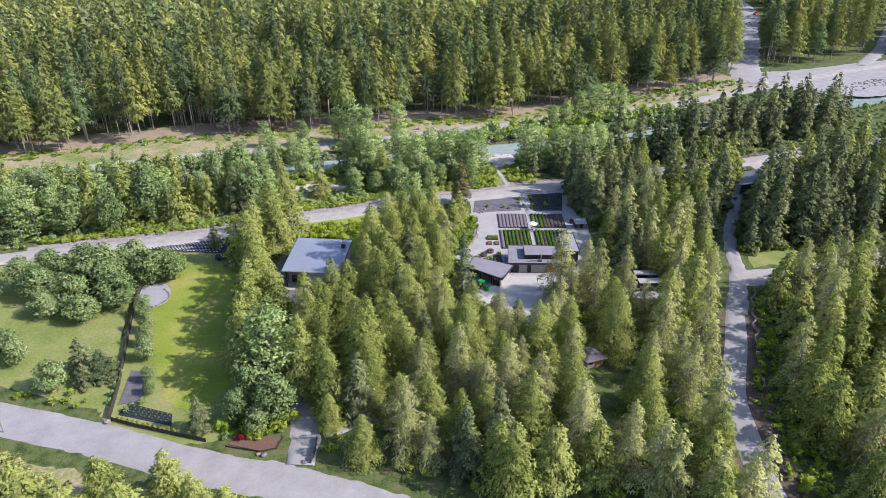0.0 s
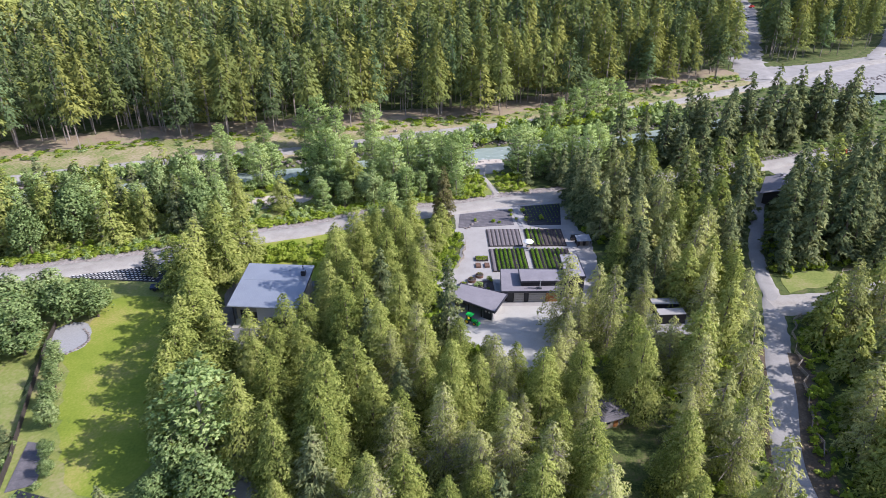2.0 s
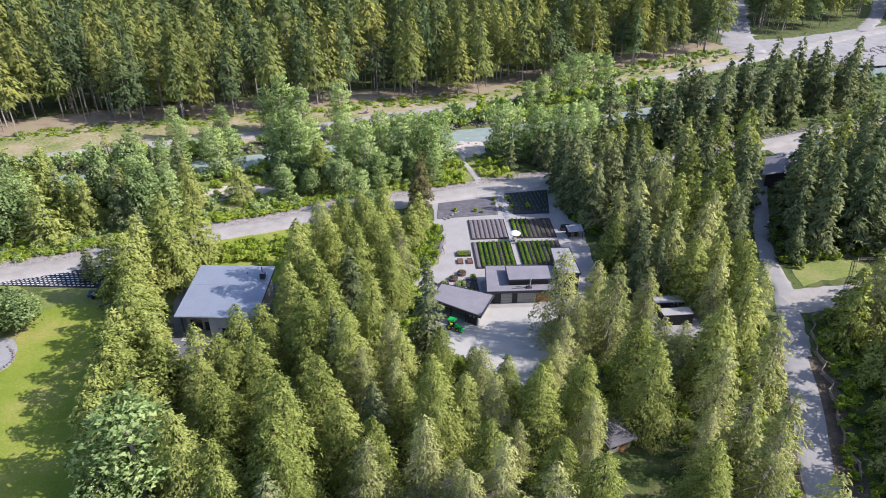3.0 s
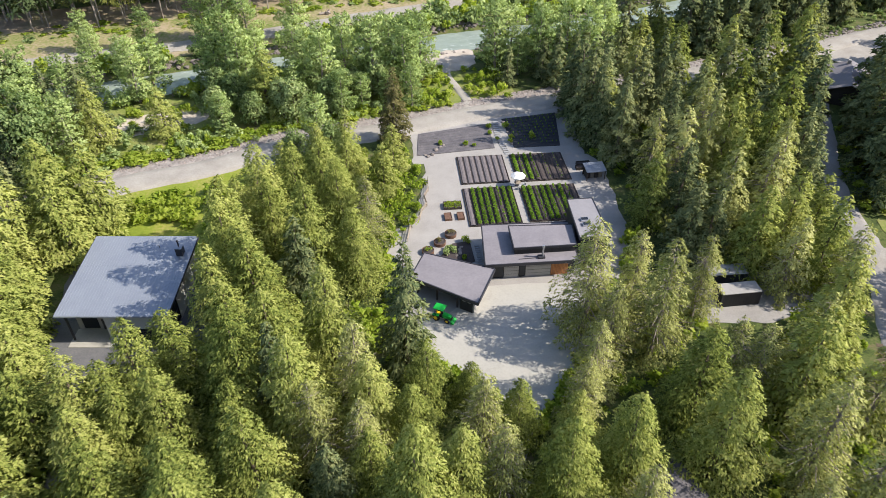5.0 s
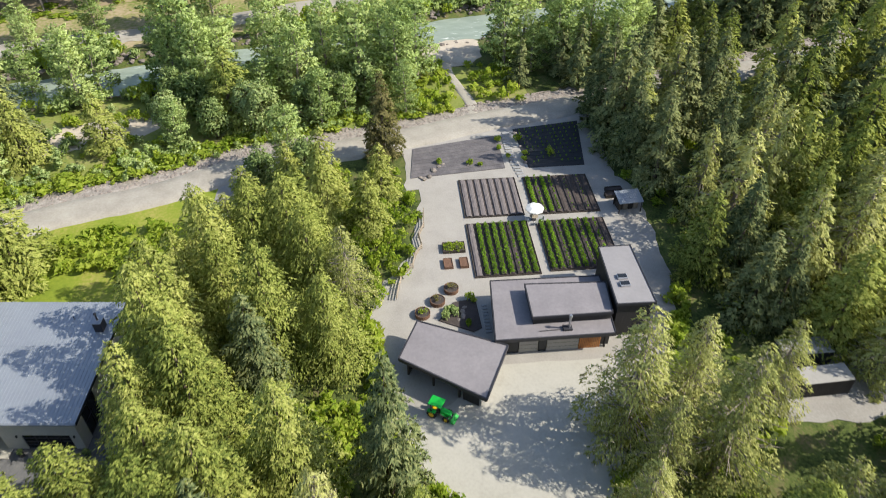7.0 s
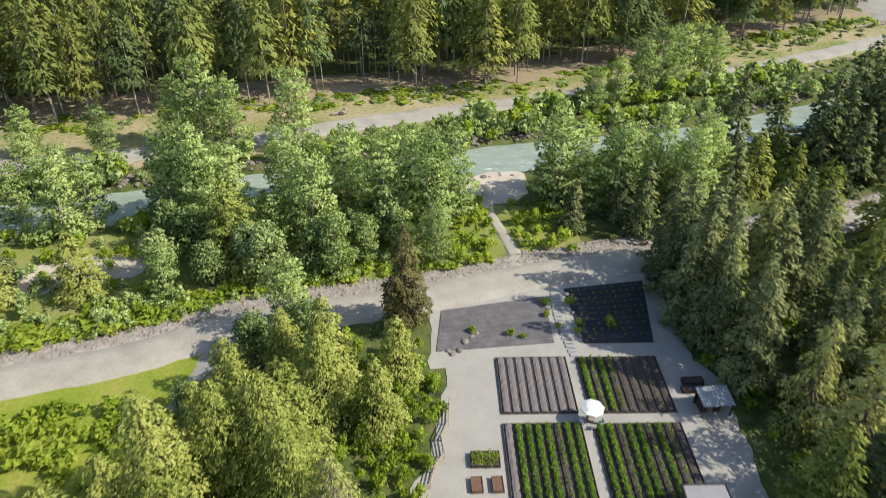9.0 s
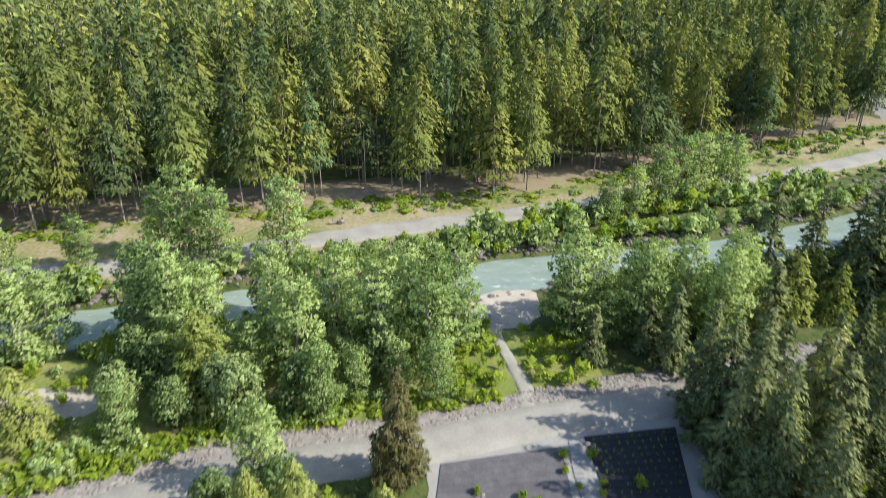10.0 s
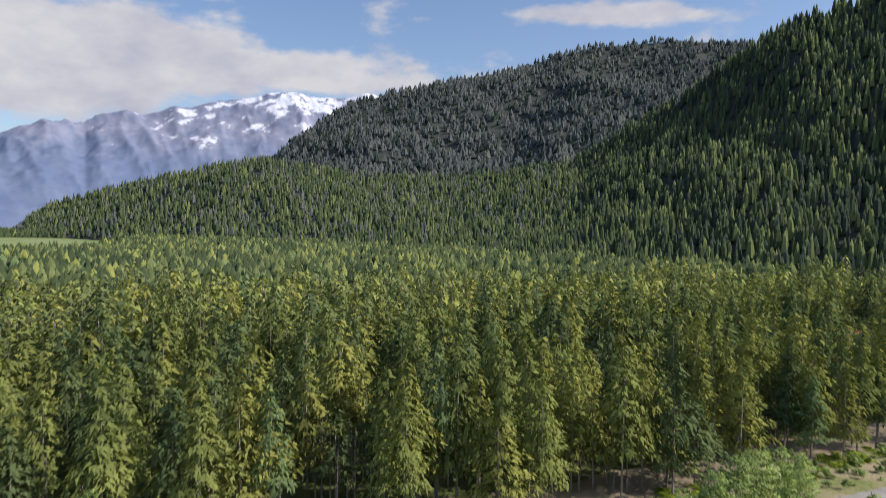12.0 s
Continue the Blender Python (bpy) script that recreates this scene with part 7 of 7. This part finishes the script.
def make_cabin():
    e = tagged(empty("cabin", 107.5, 220.5, 0.05, 60), "cabin with a dusky purple-grey metal roof among firs", "cabin")
    part("wall", boxed(0, 0, 1.7, 13.0, 8.0, 3.4), M_TIMBER, e)
    for s in (-1, 1):
        bm = bmesh.new()
        prism(bm, [(-7.2, 0), (7.2, 0), (7.2, 5.0), (-7.2, 5.0)], [5.1, 5.1, 3.2, 3.2], [5.25, 5.25, 3.35, 3.35])
        bmesh.ops.transform(bm, matrix=pose(0, 0, 0, 0, 0, 0 if s > 0 else 180), verts=bm.verts)
        part("roof", bm, M_MEMBRANE, e)
    for s in (-1, 1):
        bm = bmesh.new()
        v = [bm.verts.new((s * 6.5, y, z)) for y, z in ((-4, 3.3), (4, 3.3), (0, 5.05))]
        w = [bm.verts.new((s * 6.3, y, z)) for y, z in ((-4, 3.3), (4, 3.3), (0, 5.05))]
        bm.faces.new(v)
        bm.faces.new(w[::-1])
        for i in range(3):
            bm.faces.new((w[i], w[(i + 1) % 3], v[(i + 1) % 3], v[i]))
        bmesh.ops.recalc_face_normals(bm, faces=bm.faces)
        part("gable", bm, M_TIMBER, e)
    part("chimney", boxed(5.6, 0.6, 5.3, 0.7, 0.7, 1.2, bevel=0.03), M_PANEL, e)
    for x in (-4, -1, 2, 5):
        wn = part("window", boxed(x, -4.03, 1.8, 1.3, 0.06, 1.2), M_GLASS, e)
        part("frame", boxed(x, -4.05, 1.15, 1.5, 0.08, 0.1), M_WHITE, wn)
    part("porch_roof", prism(bmesh.new(), [(2, -6.6), (6, -6.6), (6, -4.2), (2, -4.2)], [2.5, 2.5, 3.0, 3.0], [2.6, 2.6, 3.1, 3.1]), M_STUCCO, e)
    for x in (2.2, 5.8):
        part("porch_post", boxed(x, -6.4, 1.25, 0.14, 0.14, 2.5), M_WOOD, e)


make_cabin()


def make_vehicle(x, y, turn, paint, name, words, kind):
    e = tagged(empty(name, x, y, 0.16, turn), words, kind)
    if kind == "excavator":
        for s in (-1, 1):
            part("track", boxed(0, s * 0.9, 0.4, 3.2, 0.5, 0.75, bevel=0.25), M_RUBBER, e)
        part("body", boxed(-0.4, 0, 1.3, 2.4, 1.9, 0.9, bevel=0.12), paint, e)
        cab = part("cab", boxed(0.3, 0.45, 2.0, 1.2, 0.9, 1.3, bevel=0.1), paint, e)
        part("window", boxed(0.92, 0.45, 2.1, 0.04, 0.75, 0.8), M_GLASS, cab)
        arm = bmesh.new()
        tube(arm, (0.8, -0.3, 1.4), (2.4, -0.3, 2.9), 0.18, 0.14, 6)
        tube(arm, (2.4, -0.3, 2.9), (3.4, -0.3, 1.2), 0.14, 0.10, 6)
        part("boom", arm, paint, e)
        part("bucket", boxed(3.4, -0.3, 0.8, 0.5, 0.8, 0.7, bevel=0.1), M_RUBBER, e)
        return
    body = bmesh.new()
    prism(body, [(-2.6, -0.9), (2.5, -0.9), (2.65, -0.6), (2.65, 0.6), (2.5, 0.9), (-2.6, 0.9)], 0.45, [0.98, 1.0, 0.92, 0.92, 1.0, 0.98])
    part("body", body, paint, e)
    cab = bmesh.new()
    prism(cab, [(-0.9, -0.82), (1.2, -0.82), (1.2, 0.82), (-0.9, 0.82)], 0.98, 1.0)
    c2 = [cab.verts.new(c) for c in ((-0.8, -0.7, 1.75), (0.6, -0.7, 1.75), (0.6, 0.7, 1.75), (-0.8, 0.7, 1.75))]
    c1 = [cab.verts.new(c) for c in ((-0.9, -0.82, 1.0), (1.2, -0.82, 1.0), (1.2, 0.82, 1.0), (-0.9, 0.82, 1.0))]
    cab.faces.new(c2)
    for i in range(4):
        cab.faces.new((c1[i], c1[(i + 1) % 4], c2[(i + 1) % 4], c2[i]))
    cb = part("cab", cab, paint, e)
    part("windscreen", boxed(0.98, 0, 1.38, 0.1, 1.3, 0.5), M_GLASS, cb)
    for s in (-1, 1):
        part("side_window", boxed(-0.1, s * 0.79, 1.38, 1.3, 0.06, 0.42), M_GLASS, cb)
        for x2 in (-1.6, 1.7):
            b = bmesh.new()
            bmesh.ops.create_cone(b, cap_ends=True, segments=16, radius1=0.38, radius2=0.38, depth=0.25, matrix=pose(x2, s * 0.82, 0.30, 90, 0, 0))
            part("wheel", b, M_RUBBER, e)
        part("headlight", boxed(2.6, s * 0.6, 0.8, 0.08, 0.3, 0.14), M_WHITE, e)


make_vehicle(145.5, 253, 20, M_RED, "excavator", "orange-red digger parked on the gravel", "excavator")
make_vehicle(-62.0, 172.8, 8, M_NAVY, "car", "dark blue-grey car parked beside the fabric bed", "car")
make_vehicle(212, 500, -15, M_WHITE, "pickup_truck", "white pickup parked in the gravel clearing", "truck")
make_vehicle(231, 536, 40, M_RED, "pickup_truck", "red pickup parked at the clearing's end", "truck")


def log(x, y, z, length, r, turn, words, group="logs"):
    b = bmesh.new()
    tube(b, (-length / 2, 0, r), (length / 2, 0.1, r * 0.9), r, r * 0.75, 9)
    e = tagged(empty("fallen_log", x, y, z, turn), words, "log", group)
    part("trunk_piece", b, M_BARK_PALE, e)
    for i in range(3):
        k = bmesh.new()
        u = -length / 3 + i * length / 3
        tube(k, (u, 0, r), (u + 0.3, 0.3 * (-1) ** i, r + 0.9), r * 0.3, 0.02, 5)
        part("branch_stub", k, M_BARK, e)


log(-11.1, 282.3, 0.04, 3.2, 0.35, 10, "dark uprooted stump lying in dry grass")
log(-10.2, 282.8, 0.04, 2.0, 0.5, 80, "dark uprooted root lying in dry grass")
for i, (x, y, t) in enumerate([(142, 348, 20), (148, 350, 20), (154, 352.5, 20)]):
    log(x, y, 0.08, 5.6, 0.4, t, "pale barrier log beside the far road")
pole = tagged(empty("utility_pole", -87.0, 103.6, 0.05), "grey wooden roadside pole", "pole")
b = bmesh.new()
tube(b, (0, 0, -0.2), (0.1, 0, 7.5), 0.14, 0.10, 10)
part("shaft", b, M_WOOD, pole)


# ---- rocks, shrubs and undergrowth joined as stuff ----
def rock_tris(seed):
    me = ROCKS[seed % 6]
    return np.array([[me.vertices[i].co[:] for i in p.vertices] for p in me.polygons])


ROCK_SHAPES = [(rock_tris(k), None) for k in range(6)]


def along(line, offset, spread_, count, seed, lo, hi, z=0.0, x0=-200, x1=300):
    """Places strewn along a line at a sideways offset."""
    rng = np.random.default_rng(seed)
    line = np.asarray(line)
    seg = np.linalg.norm(np.diff(line, axis=0), axis=1)
    keep = (line[:-1, 0] > x0) & (line[:-1, 0] < x1)
    pick = rng.choice(len(seg), count, p=seg * keep / (seg * keep).sum())
    u = rng.random((count, 1))
    p = line[pick] * (1 - u) + line[pick + 1] * u
    d = (line[pick + 1] - line[pick]) / seg[pick][:, None]
    p = p + np.stack([-d[:, 1], d[:, 0]], 1) * (offset + rng.uniform(-spread_, spread_, count))[:, None]
    s = rng.uniform(lo, hi, count)
    return np.stack([p[:, 0], p[:, 1], z + river_depth(p[:, 0], p[:, 1]), s, s * rng.uniform(0.8, 1.2, count)], 1)


DIKE = smooth_line(DIKE_ROAD, 3)
FAR = smooth_line(FAR_ROAD, 3)
joined("riprap_stones", ROCK_SHAPES, np.concatenate([along(DIKE, 5.0, 1.7, 2600, 1, 0.16, 0.42, 0.04, -110, 70), along(DIKE, 4.9, 1.6, 700, 2, 0.2, 0.55, 0.05, 70, 200)]),
       (M_ROCK, M_ROCK), "pale angular riprap stones along the dike", 11, "rocks")
joined("river_stones", ROCK_SHAPES, np.concatenate([along(RIVER, 8.4, 1.6, 900, 3, 0.2, 0.8, 0.0, -130, 140), along(RIVER, -8.0, 1.8, 600, 4, 0.2, 0.7, 0.0, -130, 140),
       along(RIVER, 0.0, 5.0, 60, 5, 0.4, 1.0, 0.9, -130, 200), along(RIVER, 14, 5.0, 500, 6, 0.3, 0.9, 0.0, 80, 260)]),
       (M_ROCK, M_ROCK), "grey river boulders along both banks", 12, "rocks")


def bush_shapes(seed, count, leaves, size):
    out = []
    for k in range(count):
        rng = np.random.default_rng(seed + k)
        tris, hint = leafy_crown(rng, 1.0, 0.75, leaves, size, 0.0, 11, hints=True, plume=1.3, fat=0.8)
        out.append((tris, None, hint))
    return out


BUSH = bush_shapes(300, 6, 130, 0.21)
BUSH_SMALL = bush_shapes(320, 6, 54, 0.33)


def filtered(p, gap=-2.2):
    ok = is_clear(p[:, 0], p[:, 1], gap)
    return p[ok]


joined("bank_shrubs", BUSH, filtered(np.concatenate([
    along(RIVER, 9.5, 2.5, 230, 21, 1.2, 4.8, 0.0, -170, 110), along(RIVER, -9.5, 3.0, 200, 22, 1.0, 3.5, 0.0, -170, 10), along(RIVER, -10.0, 2.5, 90, 23, 1.0, 3.0, 0.0, 28, 130),
    along(DIKE, 6.8, 2.0, 150, 24, 0.5, 1.6, 0.0, -130, 6), along(DIKE, 10.5, 3.0, 160, 27, 0.8, 2.4, 0.0, -130, 6), along(FAR, -7.5, 2.0, 60, 25, 0.8, 3.0, 0.0, -140, 90),
    along(FAR, -9, 2.5, 90, 26, 1.5, 5.5, 0.0, 12, 100)])), (M_BRIGHT_LEAF, M_ALDER_LEAF, M_COTTON_LEAF, M_BARK), "green willow scrub along the river", 13, "shrubs", (2, 3, 3), 1.0, 0.45)
x, y, g = field(-140, -25, 205, 238, 3.6, 41)
ok = is_clear(x, y) & (distance_to(RIVER, x, y) > 9)
joined("bank_thicket", BUSH, np.stack([x, y, river_depth(x, y), g.uniform(0.8, 3.0, len(x)), g.uniform(1.0, 2.8, len(x))], 1)[ok], (M_ALDER_LEAF, M_BRIGHT_LEAF, M_COTTON_LEAF, M_BARK),
       "green thicket on the low river bank", 14, "shrubs", (1, 3, 1), 1.0, 0.45)
gx, gy, gg = scatter(GROVE, 3.4, 42, -1.5, 0)
cx, cy, cg = scatter([(86, 176), (104, 178), (118, 186), (100, 204), (86, 190)], 2.3, 48, -1.0, 0)
ux, uy, ug = scatter([(67, 70), (110, 60), (150, 110), (150, 160), (118, 164), (96, 160), (84, 150), (68, 124), (64, 100)], 3.2, 43, -1.8, 0)
vx, vy, vg = scatter([(46, 206), (70, 190), (82, 184), (100, 200), (112, 176), (150, 182), (200, 210), (230, 250), (200, 268), (150, 250), (98, 234), (62, 224)], 5.0, 44, -1.5, 0)
ax, ay = np.concatenate([gx, ux, vx, cx]), np.concatenate([gy, uy, vy, cy])
rg = np.random.default_rng(8)
px_, py_ = np.meshgrid(np.arange(24.5, 33, 2.2), np.arange(227, 241, 2.2))
ax, ay = np.concatenate([ax, px_.ravel() + rg.uniform(-1, 1, px_.size)]), np.concatenate([ay, py_.ravel() + rg.uniform(-1, 1, px_.size)])
lx, ly = np.meshgrid(np.arange(13, 18.5, 1.8), np.arange(222.5, 243, 1.8))
edge = along(smooth_line([(2.5, 173), (4, 166), (5, 156), (8, 150), (15, 142), (21, 138), (28, 147), (33, 157), (38, 162), (43.5, 174)], 2), -0.9, 1.0, 190, 51, 0.4, 1.6)
gate = along(smooth_line([(-45, 106), (-40, 103.5), (-33, 104.5), (-30.5, 109)], 2), 2.5, 4.0, 60, 52, 0.4, 1.8)
gap = along(smooth_line([(-11, 159), (-4, 153), (1, 158)], 2), 0, 4.0, 110, 53, 0.5, 2.0)
yard = along(smooth_line([(-40, 186), (-33, 190), (-26, 186), (-24, 194)], 2), 0, 4.5, 90, 54, 0.4, 1.7)
ax, ay = np.concatenate([ax, yard[:, 0]]), np.concatenate([ay, yard[:, 1]])
ax = np.concatenate([ax, lx.ravel() + rg.uniform(-0.9, 0.9, lx.size), edge[:, 0], gate[:, 0], gap[:, 0]])
ay = np.concatenate([ay, ly.ravel() + rg.uniform(-0.9, 0.9, lx.size), edge[:, 1], gate[:, 1], gap[:, 1]])
joined("undergrowth", BUSH_SMALL, np.stack([ax, ay, np.zeros(len(ax)), rg.uniform(0.6, 2.4, len(ax)), rg.uniform(1.0, 2.6, len(ax))], 1), (M_BRIGHT_LEAF, M_BARK),
       "bright green undergrowth on the wood's floor", 15, "shrubs", (1,), 1.0, 0.45)
x, y, g = field(-24, 14, 170, 204, 1.9, 45)
ok = inside([(2, 171), (5.4, 175), (7.6, 179.5), (8.6, 184), (10.3, 193), (8, 204), (-2, 204), (-2, 176)], x, y)
joined("yard_bank_shrubs", BUSH, np.stack([x, y, np.zeros(len(x)), g.uniform(1.0, 2.6, len(x)), g.uniform(1.0, 2.2, len(x))], 1)[ok], (M_BRIGHT_LEAF, M_BARK),
       "bright green shrubs on the bank beside the yard", 16, "shrubs", (1,), 1.0, 0.45)
x, y, g = field(-130, -66, 104, 180, 3.2, 46)
near_road = distance_to(smooth_line(NEAR_ROAD, 4), x, y)
fence_side = (near_road > 5.2) & (near_road < 11) & (x < -70)
joined("verge_shrubs", BUSH_SMALL, np.stack([x, y, np.zeros(len(x)), g.uniform(0.6, 1.8, len(x)), g.uniform(1.0, 2.0, len(x))], 1)[fence_side], (M_BRIGHT_LEAF, M_BARK),
       "bright green weeds beside the road", 17, "shrubs", (1,), 1.0, 0.45)
rx, ry, g = field(40, 110, 70, 190, 2.4, 47)
near = distance_to(smooth_line(SIDE_ROAD, 4), rx, ry)
ok = (near > 4.2) & (near < 12.0) & is_clear(rx, ry, -1.6)
joined("lane_weeds", BUSH_SMALL, np.stack([rx, ry, np.zeros(len(rx)), g.uniform(0.3, 2.0, len(rx)), g.uniform(0.8, 2.2, len(rx))], 1)[ok], (M_BRIGHT_LEAF, M_BARK),
       "bright green weeds along the lane", 18, "shrubs", (1,), 1.0, 0.45)
wood_edge = along(smooth_line(EDGE, 4), -4.0, 4.5, 480, 55, 0.3, 1.6, 0.0, -200, 150)
joined("edge_weeds", BUSH_SMALL, wood_edge * np.array((1, 1, 1, 0.38, 2.4)), (M_BRIGHT_LEAF, M_ALDER_LEAF, M_BARK), "green weeds along the far wood's edge", 19, "shrubs", (3, 1), 1.0, 0.45)
joined("dike_weeds", BUSH_SMALL, filtered(along(DIKE, 8.2, 2.0, 420, 57, 0.4, 1.5, 0.0, -120, 10)) * np.array((1, 1, 1, 0.8, 1.9)), (M_BRIGHT_LEAF, M_BARK), "bright yellow-green weeds below the dike", 21, "shrubs", (1,), 1.0, 0.3)
x, y, g = field(80, 270, 250, 360, 3.6, 56)
ok = is_clear(x, y) & (distance_to(RIVER, x, y) > 9) & (behind_edge(x, y) < -4)
joined("far_bank_scrub", BUSH_SMALL, np.stack([x, y, river_depth(x, y), g.uniform(0.4, 2.4, len(x)), g.uniform(1.0, 2.4, len(x))], 1)[ok], (M_ALDER_LEAF, M_COTTON_LEAF, M_BARK), "green scrub on the far river bank", 20, "shrubs", (2, 1), 1.0, 0.45)
